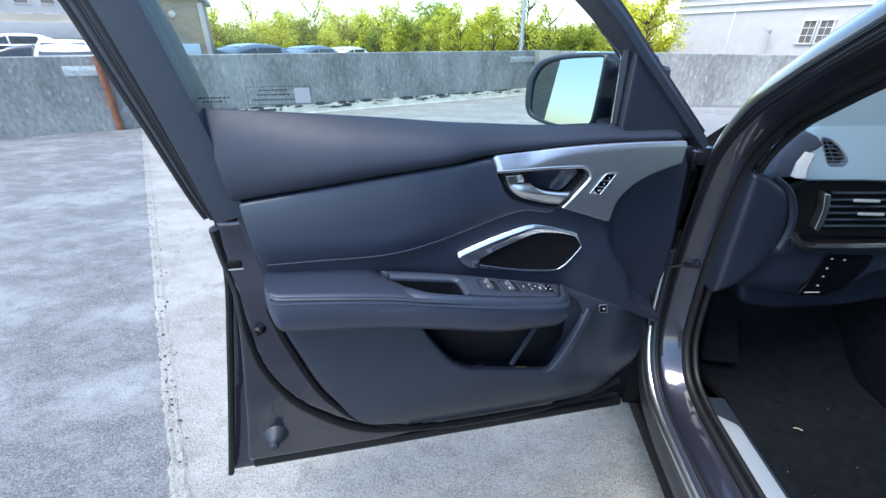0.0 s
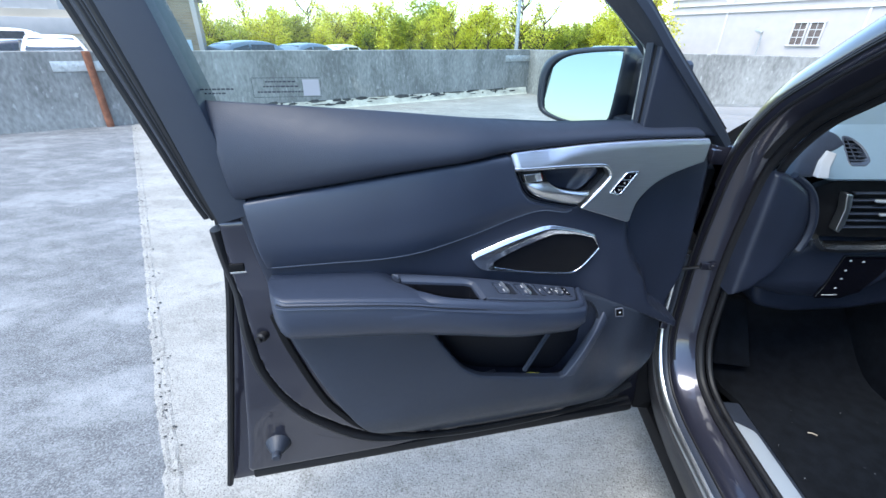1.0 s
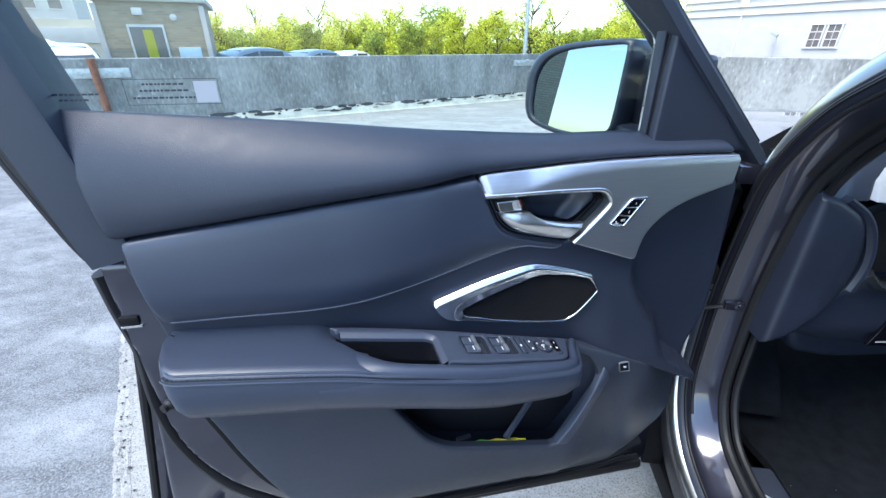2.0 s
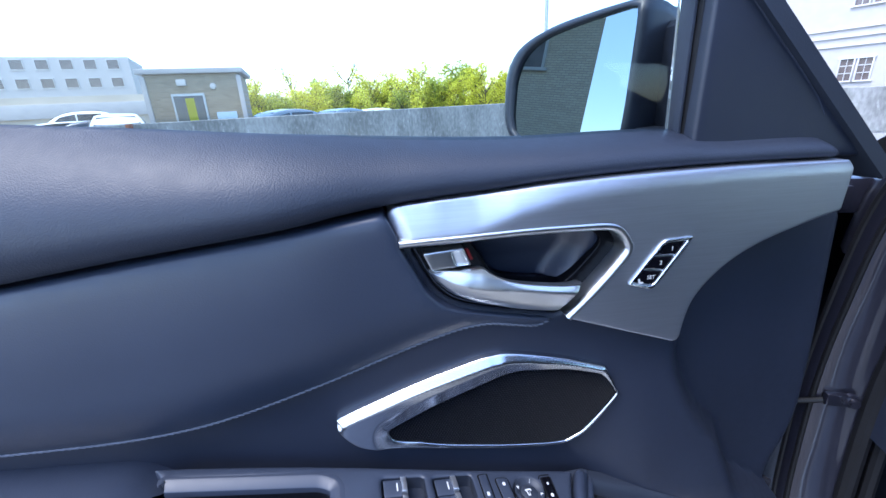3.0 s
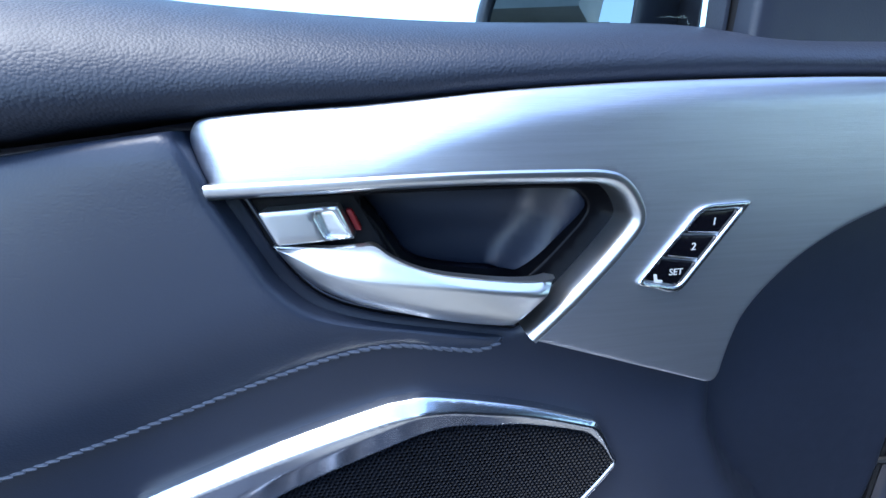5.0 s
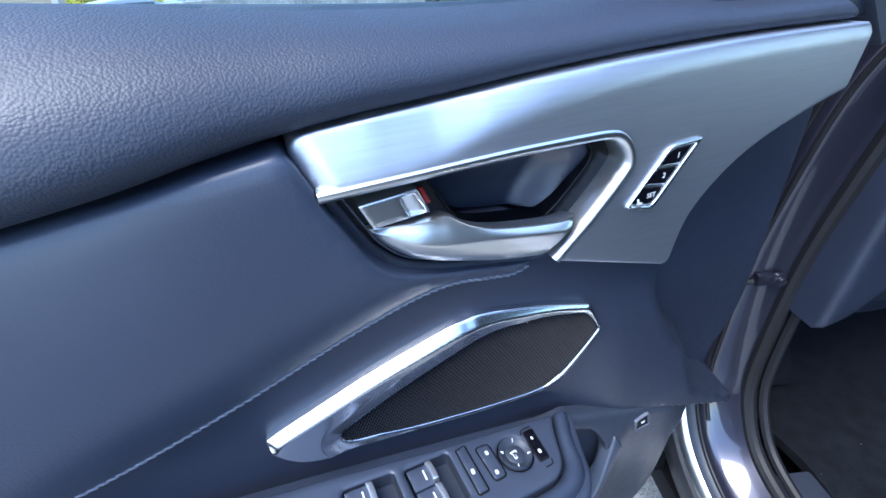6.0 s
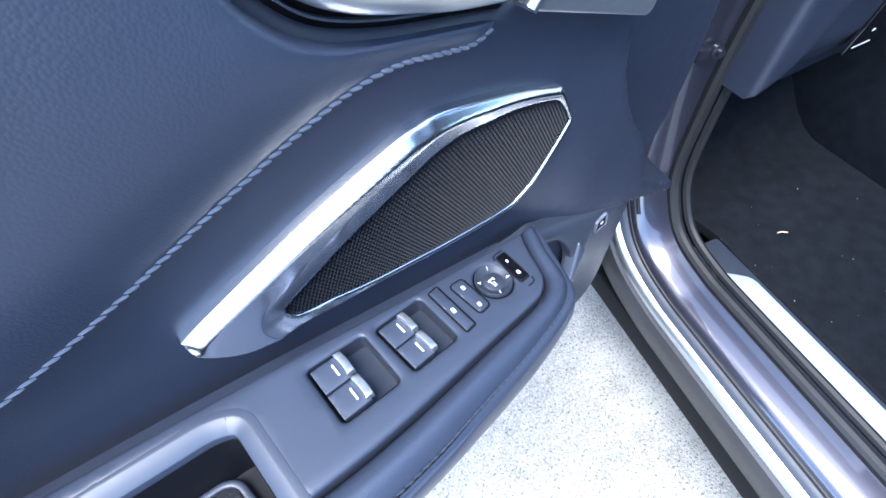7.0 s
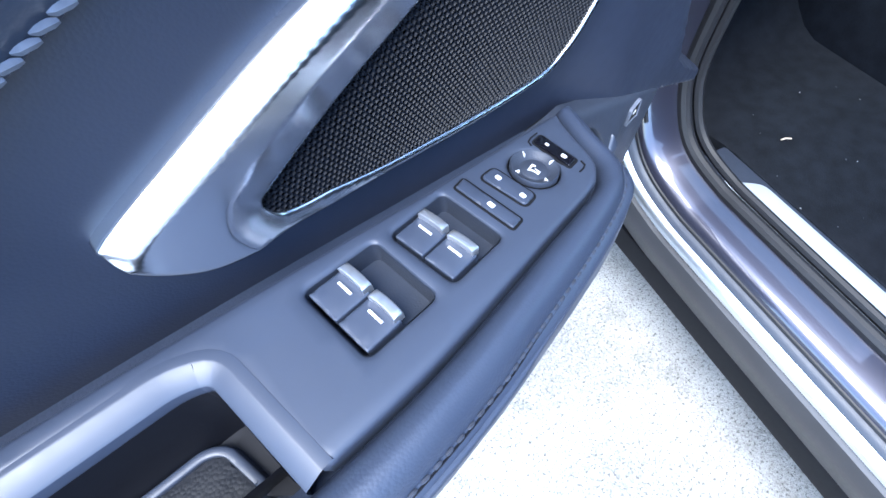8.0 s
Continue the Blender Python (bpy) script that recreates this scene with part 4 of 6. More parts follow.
for i, (a, b) in enumerate(zip(ROLL_IN, ROLL_OUT)):
    s = i / (len(ROLL_IN) - 1)
    sink = 0.010 * smooth(0.13, 0.0, s)
    foot = -0.045 * smooth(0.36, 0.28, s)
    full = math.sqrt(max(0.0, 1 - max(0.0, (s - 0.965) / 0.035) ** 2))
    beyond = b + (b - a) / np.linalg.norm(b - a) * 0.006
    col = [on_door(a[0], arm_top(a[0]) - 0.0125 + foot, a[1] - 0.001)]
    for k, h in ((0, -0.0115), (0.02, -0.0060), (0.08, -0.0010), (0.18, 0.0025), (0.32, 0.0048), (0.5, 0.0056), (0.68, 0.0044), (0.82, 0.0016), (0.93, -0.0022), (1.0, -0.0062)):
        col.append(on_door(*(a[0] + (b[0] - a[0]) * k, arm_top(a[0] + (b[0] - a[0]) * k) - sink - 0.0115 + (h + 0.0115) * full), a[1] + (b[1] - a[1]) * k))
    col.append(on_door(beyond[0], arm_top(beyond[0]) - 0.016 - sink, beyond[1]))
    col.append(on_door(beyond[0], arm_top(beyond[0]) - 0.030 - sink, beyond[1] - 0.002))
    rows.append(col)
part("bolster", quads(rows), SMOOTH_LEATHER, armrest, "rolled leather edge round the switch panel", sharp=60)


def on_arm(u, w, h):
    return on_door(u, arm_top(u) + h, w)


CUP = rounded([(-0.118, 0.0245), (0.015, 0.0225), (0.0300, 0.0290), (0.0362, 0.0840), (-0.045, 0.0835)], [0.004, 0.012, 0.014, 0.003, 0.03])
SW_A = rounded([(0.067, 0.0255), (0.1065, 0.0225), (0.1095, 0.063), (0.0705, 0.066)], 0.004)
SW_B = rounded([(0.1145, 0.0235), (0.153, 0.0190), (0.1565, 0.059), (0.1195, 0.063)], 0.004)
KNOB = np.array([(0.2085 + 0.0155 * math.cos(a), 0.0365 + 0.0155 * math.sin(a)) for a in np.linspace(0, 2 * math.pi, 28, endpoint=False)])
BAY = np.concatenate([CUP[:15], [(0.0370, 0.0872)]])
SWP = np.concatenate([curve([(-0.130, 0.012), (-0.05, 0.012), (0.05, 0.0125), (0.15, 0.0125), (0.25, 0.0100)], 6, False), curve([(0.2635, 0.0105), (0.2580, 0.0210), (0.2530, 0.0330), (0.2450, 0.0535), (0.2345, 0.0632), (0.2215, 0.0675), (0.176, 0.0735), (0.092, 0.0848), (0.041, 0.0877)], 5, False), BAY[::-1]])
switch_panel = part("switch_panel", panel(SWP, holes=[SW_A, SW_B, KNOB], height=0.004, thick=0.012, rnd=0.0032, step=0.006, place=on_arm), SATIN_BLACK, armrest, "satin blue black window switch panel")


def well(name, poly, depth, parent, material, top=0.003, k=0.93, label=""):
    rows = [[on_arm(*p, h) for p in shrink(np.array(poly), s)] for s, h in ((1.003, top), (0.985, top - depth * 0.5), (k, top - depth), (0.02, top - depth * 1.02))]
    return part(name, quads(rows, None, True), material, parent, label)


# the cup's inner shade is painted: walls far darker than the panel
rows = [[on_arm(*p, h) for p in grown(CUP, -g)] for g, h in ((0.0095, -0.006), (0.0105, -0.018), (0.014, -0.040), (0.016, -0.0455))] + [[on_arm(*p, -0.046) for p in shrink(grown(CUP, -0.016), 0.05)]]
part("pull_cup", quads(rows, None, True), RECESS_SHADE, armrest, "deep pull cup in the armrest, its shade painted near black")
part("cup_rim", sweep2(BAY, [(-0.0050, 0.0020), (-0.0046, 0.0041), (-0.0006, 0.0044), (0.0004, 0.0041), (0.0076, -0.0004), (0.0084, -0.0014), (0.0090, -0.0040), (0.0098, -0.014)], on_arm, ring=False), SATIN_BLACK, armrest, sharp=25)
MATP = rounded([(-0.055, 0.0385), (-0.003, 0.0375), (0.0050, 0.0430), (0.0105, 0.0690), (-0.03, 0.0700)], [0.004, 0.006, 0.009, 0.006, 0.01])
part("mat_frame", panel(MATP, holes=[grown(MATP, -0.0045)], height=-0.040, thick=0.012, rnd=0.0016, step=0.004, place=on_arm), SATIN_BLACK, armrest)
part("cup_mat", panel(grown(MATP, -0.004), height=-0.0425, thick=0.004, rnd=0.0010, step=0.008, place=on_arm), MAT_RUBBER, armrest, "ribbed rubber mat in the cup")

for poly in (SW_A, SW_B):
    well("switch_well", poly, 0.012, switch_panel, HARD)
    c = np.array([poly[0:5].mean(0), poly[5:10].mean(0), poly[10:15].mean(0), poly[15:20].mean(0)])
    for k0, k1 in ((0.01, 0.485), (0.515, 0.99)):
        a0, b0 = c[0] + (c[3] - c[0]) * k0, c[1] + (c[2] - c[1]) * k0
        a1, b1 = c[0] + (c[3] - c[0]) * k1, c[1] + (c[2] - c[1]) * k1
        q = rounded([a0, a0 + (b0 - a0) * 0.52, a1 + (b1 - a1) * 0.52, a1], 0.001)
        base = float(c[0][0])
        sw = part("window_switch", panel(q, height=lambda u, w, base=base: 0.003 + 0.10 * (u - base) ** 1.0 * 0.6, thick=0.008, rnd=0.001, step=0.005, place=on_arm), SATIN_BLACK, switch_panel)
        way, over = b0 - a0, a1 - a0
        near, bow = [a0 + way * 0.440 + over * s for s in (0.06, 0.94)], [a0 + way * (0.575 + 0.018 * math.sin(math.pi * s)) + over * s for s in np.linspace(0.94, 0.06, 9)]
        lip = np.array([near[0], *[a0 + way * (0.445 + 0.018 * math.sin(math.pi * s)) + over * s for s in np.linspace(0.15, 0.85, 7)], near[1], *bow])
        part("chrome_lip", panel(lip, height=0.0086, thick=0.006, rnd=0.0005, step=0.004, place=on_arm), LIP, sw, "chrome switch lip")
        sym = rounded([a0 + (b0 - a0) * 0.325 + (a1 - a0) * 0.27, a0 + (b0 - a0) * 0.362 + (a1 - a0) * 0.27, a1 + (b1 - a1) * 0.362 - (a1 - a0) * 0.27, a1 + (b1 - a1) * 0.325 - (a1 - a0) * 0.27], 0.0002)
        part("symbol", panel(sym, height=0.0051, thick=0.0006, rnd=0.0002, step=0.004, place=on_arm), WHITE_INK, sw)


def button(poly, label, r=0.003, h=0.0055, material=SATIN_BLACK):
    ring = rounded(poly, r)
    b = part("switch_button", panel(ring, height=h, thick=0.003, rnd=0.0009, step=0.005, place=on_arm), material, switch_panel, label)
    part("button_gap", panel(grown(ring, 0.0015), height=0.0043, thick=0.002, rnd=0.0003, step=0.006, place=on_arm), BLACK, b)
    return b


child = button([(0.1610, 0.0205), (0.1690, 0.0185), (0.1720, 0.0575), (0.1640, 0.0590)], "window lock button", 0.001)
lockb = button([(0.1775, 0.0235), (0.1890, 0.0225), (0.1915, 0.0510), (0.1810, 0.0530)], "door lock rocker", 0.003)
selb = button([(0.2258, 0.0215), (0.2350, 0.0200), (0.2345, 0.0475), (0.2258, 0.0488)], "black mirror selector rocker", 0.001, material=GLOSS_BLACK)
for line in ([(0.2225, 0.0225), (0.2240, 0.0190), (0.2275, 0.0175), (0.2350, 0.0168)], [(0.2362, 0.0500), (0.2352, 0.0535), (0.2320, 0.0548), (0.2275, 0.0552)]):
    part("selector_frame", tube(bmesh.new(), [on_arm(*p, 0.0042) for p in line], 0.0006, 6), BLACK, switch_panel)


def mark(host, u, w, du, dw, h=0.0060):
    part("symbol", panel(rounded([(u - du, w - dw), (u + du, w - dw), (u + du, w + dw), (u - du, w + dw)], min(du, dw) * 0.7), height=h, thick=0.0006, rnd=0.0002, step=0.003, place=on_arm), WHITE_INK, host)


mark(child, 0.1665, 0.0415, 0.0014, 0.0022)
mark(lockb, 0.1845, 0.0300, 0.0014, 0.0018)
mark(lockb, 0.1850, 0.0475, 0.0014, 0.0018)
mark(selb, 0.2300, 0.0285, 0.0010, 0.0014)
mark(selb, 0.2298, 0.0415, 0.0014, 0.0018)
well("knob_well", KNOB, 0.006, switch_panel, BLACK)
rows = [[on_arm(*p, h) for p in shrink(KNOB, k)] for k, h in ((0.95, -0.002), (0.95, 0.0050), (0.91, 0.0062), (0.84, 0.0058), (0.70, 0.0034), (0.55, 0.0026), (0.42, 0.0036), (0.02, 0.0040))]
knob = part("mirror_knob", quads(rows, None, True), HARD, switch_panel, "round dished mirror adjuster knob")
for a in (0.3, 1.87, 3.44, 5.01):
    c, s = math.cos(a), math.sin(a)
    q = [(0.2085 + r * c - k * s, 0.0365 + r * s + k * c) for r, k in ((0.0105, -0.0003), (0.0132, -0.0003), (0.0132, 0.0003), (0.0105, 0.0003))]
    part("symbol", panel(q, height=0.0062, thick=0.004, rnd=0.0001, step=0.003, place=on_arm), WHITE_INK, knob)
q = [(0.2065, 0.0335), (0.2125, 0.0320), (0.2130, 0.0345), (0.2105, 0.0355), (0.2110, 0.0395), (0.2085, 0.0400), (0.2080, 0.0360)]
q = np.array(q) + (-0.0025, 0.0015)
part("symbol", panel(q, holes=[shrink(q, 0.62)], height=0.0046, thick=0.001, rnd=0.0001, step=0.003, place=on_arm), WHITE_INK, knob)

# lower panel with its pocket
LEDGE_U, LEDGE_V = [0.26, 0.292, 0.3885, 0.46, 0.53, 0.56], [0.852, 0.842, 0.797, 0.763, 0.728, 0.708]
LOW = np.concatenate([LINING, [(0.560, 0.695), (0.548, 0.717), (0.530, 0.728), (0.46, 0.763), (0.3885, 0.797), (0.34, 0.820), (0.28, 0.846), (0.0, 0.86), (-0.3, 0.90)]])


def low_height(u, v):
    s = (0.018 + 0.036 * smooth(0.40, 0.27, u)) * smooth(0.42, 0.60, v) * (0.72 + 0.28 * smooth(-0.34, -0.10, u)) - 0.004
    s = s - 0.06 * smooth(0.42, 0.60, u) - 0.028 * smooth(0.55, 0.42, v)
    if u > 0.22:
        below = float(np.interp(u, LEDGE_U, LEDGE_V)) - v
        s = min(s, 0.0150 - 0.014 * smooth(0.40, 0.54, u) + 0.30 * max(0.0, below)) if below < 0.08 else s
    return s

MAP = rounded([(-0.076, 0.862), (-0.044, 0.790), (0.008, 0.705), (0.050, 0.676), (0.250, 0.635), (0.335, 0.775), (0.31, 0.815), (0.27, 0.835)], [0, 0.02, 0.03, 0.02, 0.012, 0.02, 0.01, 0])
lower = part("lower_panel", panel(LOW, holes=[MAP], height=low_height, thick=0.010, rnd=0.005, step=0.010), HARD, door, "grained black lower door panel")
rows = [[on_door(p[0], p[1], low_height(*p) - dz) for p in shrink(MAP, k)] for k, dz in ((1.0, 0.004), (0.998, 0.008), (1.0, 0.014))]
part("pocket_lip", quads(rows, None, True), HARD, lower)
# pocket back and floor carry the pocket's shade as near-black colour
part("map_pocket", panel(grown(MAP, 0.010) - (0, 0.006), height=0.0005, thick=0.006, rnd=0.001, step=0.02), RECESS_SHADE, lower, "door pocket with its inner shade painted near black")
part("pocket_floor", block((0.40, 0.030, 0.004), on_door(0.13, 0.600, 0.012), 0.001), RECESS_SHADE, lower)
part("pocket_clip", block((0.030, 0.010, 0.008), on_door(0.085, 0.640, 0.006), 0.002, pose(0, 0, 0, 0, -12, 0)), HARD, lower)
strip = rounded([(0.252, 0.640), (0.277, 0.638), (0.355, 0.765), (0.340, 0.792)], 0.004)
part("pocket_edge", panel(strip, height=lambda u, v: low_height(u, v) + 0.003, thick=0.01, rnd=0.003, step=0.01), SATIN_BLACK, lower, "lighter slanted edge of the pocket")
bm = bmesh.new()
tube(bm, [on_door(0.16, 0.655, 0.03), on_door(0.23, 0.74, 0.0), on_door(0.27, 0.80, -0.02)], 0.006, 6)
part("pocket_rib", bm, HARD, lower)
BTN = rounded([(0.372, 0.791), (0.396, 0.788), (0.403, 0.763), (0.379, 0.766)], 0.003)


def on_plate(u, v, h):
    return on_door(u, v, low_height(u, v) + h)


latchbtn = part("tailgate_button", panel(grown(BTN, -0.0030), height=0.0028, thick=0.008, rnd=0.001, step=0.006, place=on_plate), BLACK, door, "black square tailgate button")
part("button_frame", panel(BTN, holes=[grown(BTN, -0.0020)], height=0.0032, thick=0.006, rnd=0.0008, step=0.004, place=on_plate), STITCH, latchbtn)
part("button_gap", panel(grown(BTN, -0.0008), height=0.0008, thick=0.004, rnd=0.0003, step=0.006, place=on_plate), BLACK, latchbtn)
part("symbol", panel(rounded([(0.384, 0.780), (0.391, 0.779), (0.392, 0.775), (0.387, 0.775)], 0.001), height=0.0032, thick=0.0006, rnd=0.0002, step=0.003, place=on_plate), WHITE_INK, latchbtn)

# black bead added as the shadow line where the lining stands proud
gap_line = curve([(-0.359, 0.859), (-0.3454, 0.789), (-0.3289, 0.7322), (-0.3101, 0.6714), (-0.2868, 0.611), (-0.2596, 0.5668), (-0.224, 0.5206), (-0.1717, 0.4807), (-0.10, 0.446), (-0.032, 0.428), (0.109, 0.424), (0.357, 0.432), (0.480, 0.456)], 5, False)
part("lining_gap_shade", sweep2(gap_line, lambda t: [(a, 0.5 * b - 0.0085 - 0.014 * smooth(0.45, 0.75, t)) for a, b in circle(0.0075, 8)], on_door), BLACK, door, "black bead painted as the shadow gap round the door lining")

# door shell
SHELL_IN = np.concatenate([curve([(-0.425, 1.10), (-0.430, 0.96), (-0.440, 0.83), (-0.462, 0.66), (-0.490, 0.48), (-0.510, 0.37)], 6, False), [(-0.506, 0.356), (-0.2, 0.356), (0.2, 0.356), (0.57, 0.358)],
                           [(0.61, 0.42), (0.62, 0.7), (0.60, 1.05), (0.585, 1.15), (0.2, 1.16), (-0.2, 1.17), (-0.40, 1.17)]])
RIDGE = np.concatenate([curve([(-0.418, 1.10), (-0.416, 0.957), (-0.407, 0.891), (-0.405, 0.819), (-0.403, 0.786), (-0.399, 0.7457), (-0.389, 0.701), (-0.3686, 0.6517), (-0.3389, 0.6034), (-0.3056, 0.567), (-0.2577, 0.524), (-0.2064, 0.4864), (-0.13, 0.450), (-0.03, 0.423), (0.11, 0.416), (0.36, 0.420), (0.5, 0.43)], 4, False), [(0.70, 0.44), (0.70, 1.3), (-0.418, 1.3)]])


def shell_height(u, v):
    q = np.array([(u, v)])
    out = 0.0 if inside(RIDGE, q)[0] else float(edge_distance([RIDGE], q)[0])
    near = smooth(-0.05, -0.18, u) * smooth(1.0, 0.86, v)
    return -0.026 + 0.014 * near - 0.012 * smooth(0.6, 0.45, v) * (1 - 0.5 * near) - (0.032 + 0.014 * near) * smooth(0.0, 0.016, out) - 0.085 * smooth(0.32, 0.42, u) - 0.04 * smooth(1.04, 1.10, v)


bm = panel(SHELL_IN, height=shell_height, thick=0.05, rnd=0.008, step=0.0055, back=-0.115)
bmesh.ops.recalc_face_normals(bm, faces=bm.faces)
bm.to_mesh(door.data)
bm.free()
for p in door.data.polygons:
    p.use_smooth = True
door.data.set_sharp_from_angle(angle=radians(40))
SKIN = np.concatenate([curve([(-0.455, 1.15), (-0.452, 1.05), (-0.462, 0.90), (-0.495, 0.727), (-0.53, 0.554), (-0.575, 0.34), (-0.588, 0.283)], 6, False),
                       curve([(-0.4, 0.284), (-0.1, 0.286), (0.3, 0.286), (0.60, 0.287)], 5, False), [(0.68, 0.36), (0.69, 0.7), (0.66, 1.0), (0.64, 1.12), (0.4, 1.17), (0.0, 1.19), (-0.3, 1.2), (-0.42, 1.21)]])
part("door_skin", panel(SKIN, height=-0.10, thick=0.02, rnd=0.004, step=0.05, place=lambda u, v, w: on_door(u, v, w - 0.05 * (1 - ((v - 0.72) / 0.5) ** 2) * 0.6)), PAINT, door, "gunmetal outer door skin")
DOOR_SEAL = curve([(-0.432, 1.03), (-0.428, 0.968), (-0.420, 0.90), (-0.420, 0.84), (-0.4185, 0.789), (-0.414, 0.7345), (-0.4043, 0.692), (-0.3862, 0.6427), (-0.3595, 0.5908), (-0.3231, 0.5456), (-0.2747, 0.4996), (-0.2224, 0.4631), (-0.135, 0.426), (0.032, 0.403), (0.279, 0.404), (0.46, 0.410), (0.56, 0.43)], 6, False)
part("door_seal", sweep2(DOOR_SEAL, lambda t: [(a, 1.6 * b - 0.050 + 0.014 * smooth(0.10, 0.25, t) * smooth(0.80, 0.68, t) - 0.035 * smooth(0.85, 1.0, t)) for a, b in circle(0.0122, 12)], on_door), RUBBER, door, "black rubber seal round the door")
LOW_SEAL = curve([(-0.384, 0.562), (-0.3735, 0.503), (-0.344, 0.4634), (-0.298, 0.4316), (-0.241, 0.414), (-0.190, 0.402), (-0.08, 0.386), (0.10, 0.377), (0.35, 0.376), (0.56, 0.382)], 6, False)
part("lower_seal", sweep2(LOW_SEAL, lambda t: [(a * (0.35 + 0.65 * smooth(0.0, 0.12, t)), b - 0.070) for a, b in circle(0.0062, 8)], on_door), RUBBER, door, "second rubber seal along the door's foot")
part("foot_seal", sweep2([(u, 0.338) for u in np.linspace(-0.50, 0.58, 30)], [(-0.018, -0.085), (-0.012, -0.070), (0.0, -0.066), (0.014, -0.070), (0.018, -0.085)], on_door), RUBBER, door, "black rubber lip along the door's lower edge")
part("edge_seal", sweep2(SKIN[2:36] + (0.012, 0.0), [(a, b - 0.094) for a, b in circle(0.008, 8)], on_door), RUBBER, door)
bm = lathe([(0.033, 0), (0.031, 0.005), (0.014, 0.032), (0.011, 0.035), (0.011, 0.046), (0.008, 0.049), (0.001, 0.049)], 24, Matrix.Translation(on_door(-0.4248, 0.4425, -0.070)) @ pose(0, 0, 0, 90, 0, 0))
part("bump_stop", bm, HARD, door, "black rubber bump stop")
bm = lathe([(0.010, 0), (0.010, 0.012), (0.007, 0.016), (0.007, 0.022)], 14, Matrix.Translation(on_door(-0.383, 0.812, -0.014)) @ pose(0, 0, 0, 90, 0, -30))
part("bump_stop", bm, RUBBER, door)
# solid black block painted as the dark inside of the latch notch
part("latch_slot_shade", block((0.026, 0.014, 0.014), on_door(-0.407, 0.962, -0.026), 0.003), BLACK, door)
part("latch_plate", block((0.028, 0.012, 0.004), on_door(-0.405, 0.953, -0.024), 0.001), BRIGHT, door)

# window frame, glass and mirror
REAR_SASH = [(-0.404, 1.060), (-0.414, 1.10), (-0.450, 1.25), (-0.493, 1.405), (-0.545, 1.55), (-0.52, 1.60), (-0.44, 1.615), (-0.2, 1.60), (0.0, 1.565), (0.17, 1.49), (0.303, 1.402), (0.392, 1.319), (0.490, 1.227), (0.572, 1.15)]
sash = curve(REAR_SASH, 6, False)


def sash_profile(t):
    k = 1 - 0.55 * smooth(0.40, 0.65, t)
    j = 1 - 0.80 * smooth(0.40, 0.65, t)
    k = k * (0.66 + 0.34 * smooth(0.0, 0.22, t))
    f = 0.012 * smooth(0.30, 0.05, t)
    return [(-0.052 * j, -0.032), (-0.050 * j, -0.010 + f), (-0.046 * j, -0.008 + f), (0.008 * k, -0.008 + f), (0.014 * k, -0.016), (0.024 * k, -0.018), (0.028 * k, -0.027), (0.042 * k, -0.030), (0.050 * k, -0.040), (0.052 * k, -0.075), (-0.052 * j, -0.085)]


part("window_frame", sweep2(sash, sash_profile, on_door), HARD, door, "black window frame of the door")
part("frame_seal", sweep2(sash, lambda t: [(a + (0.052 * (0.66 + 0.34 * smooth(0.0, 0.22, t)) + 0.006) * (1 - 0.55 * smooth(0.4, 0.65, t)), b - 0.055) for a, b in circle(0.009, 8)], on_door), RUBBER, door)
for a0, w0, r0 in ((0.036, -0.031, 0.004), (0.030, -0.029, 0.0025), (0.0135, -0.012, 0.0065)):
    part("weather_strip", sweep2(sash[:-24], lambda t: [(a + a0 * (0.66 + 0.34 * smooth(0.0, 0.3, t)), b + w0) for a, b in circle(r0, 8)], on_door), RUBBER, door)
GL = [(-0.40, 1.19), (-0.455, 1.41), (-0.50, 1.56), (-0.2, 1.575), (0.0, 1.54), (0.2, 1.44), (0.352, 1.325), (0.356, 1.17)]
glass = part("window_glass", panel(rounded(GL, 0.01), height=-0.034, thick=0.004, rnd=0.0005, step=0.08), GLASS, door, "clear side window glass")
glass.visible_shadow = False
part("window_divider", block((0.009, 0.03, 0.20), on_door(0.3705, 1.25, -0.04), 0.003), RUBBER, door)
part("divider_strip", block((0.003, 0.02, 0.19), on_door(0.3635, 1.25, -0.040), 0.001), HARD, door)
SAIL = rounded([(0.366, 1.175), (0.368, 1.345), (0.395, 1.325), (0.545, 1.165)], [0.003, 0.006, 0.01, 0.01])
part("sail_crease", tube(bmesh.new(), [on_door(u, v, -0.0142) for u, v in curve([(0.382, 1.316), (0.418, 1.2806), (0.4586, 1.242), (0.480, 1.220), (0.491, 1.2047)], 5, False)], 0.0011, 6, 0.0005), SATIN_BLACK, door)
part("mirror_sail", panel(SAIL, height=-0.014, thick=0.03, rnd=0.004, step=0.008), PLASTIC, door, "black triangular mirror sail")

# wing mirror
MIR = pose(0.339, 0.215, 1.245, 0, 0, 0)
MIRROR_TURN = pose(0, 0, 0, 0, 0, -68) @ pose(0, 0, 0, -7, 0, 0)
mir = part("wing_mirror", bmesh.new(), PLASTIC, door, "black wing mirror with its housing")
G_OUT = [(-0.108, -0.020), (-0.107, 0.015), (-0.090, 0.044), (-0.055, 0.061), (-0.005, 0.0685), (0.050, 0.0725), (0.080, 0.0735), (0.087, 0.068), (0.0890, 0.030), (0.0905, -0.040), (0.086, -0.062), (0.060, -0.0705), (0.018, -0.0765), (-0.040, -0.0755), (-0.093, -0.0640), (-0.105, -0.045)]
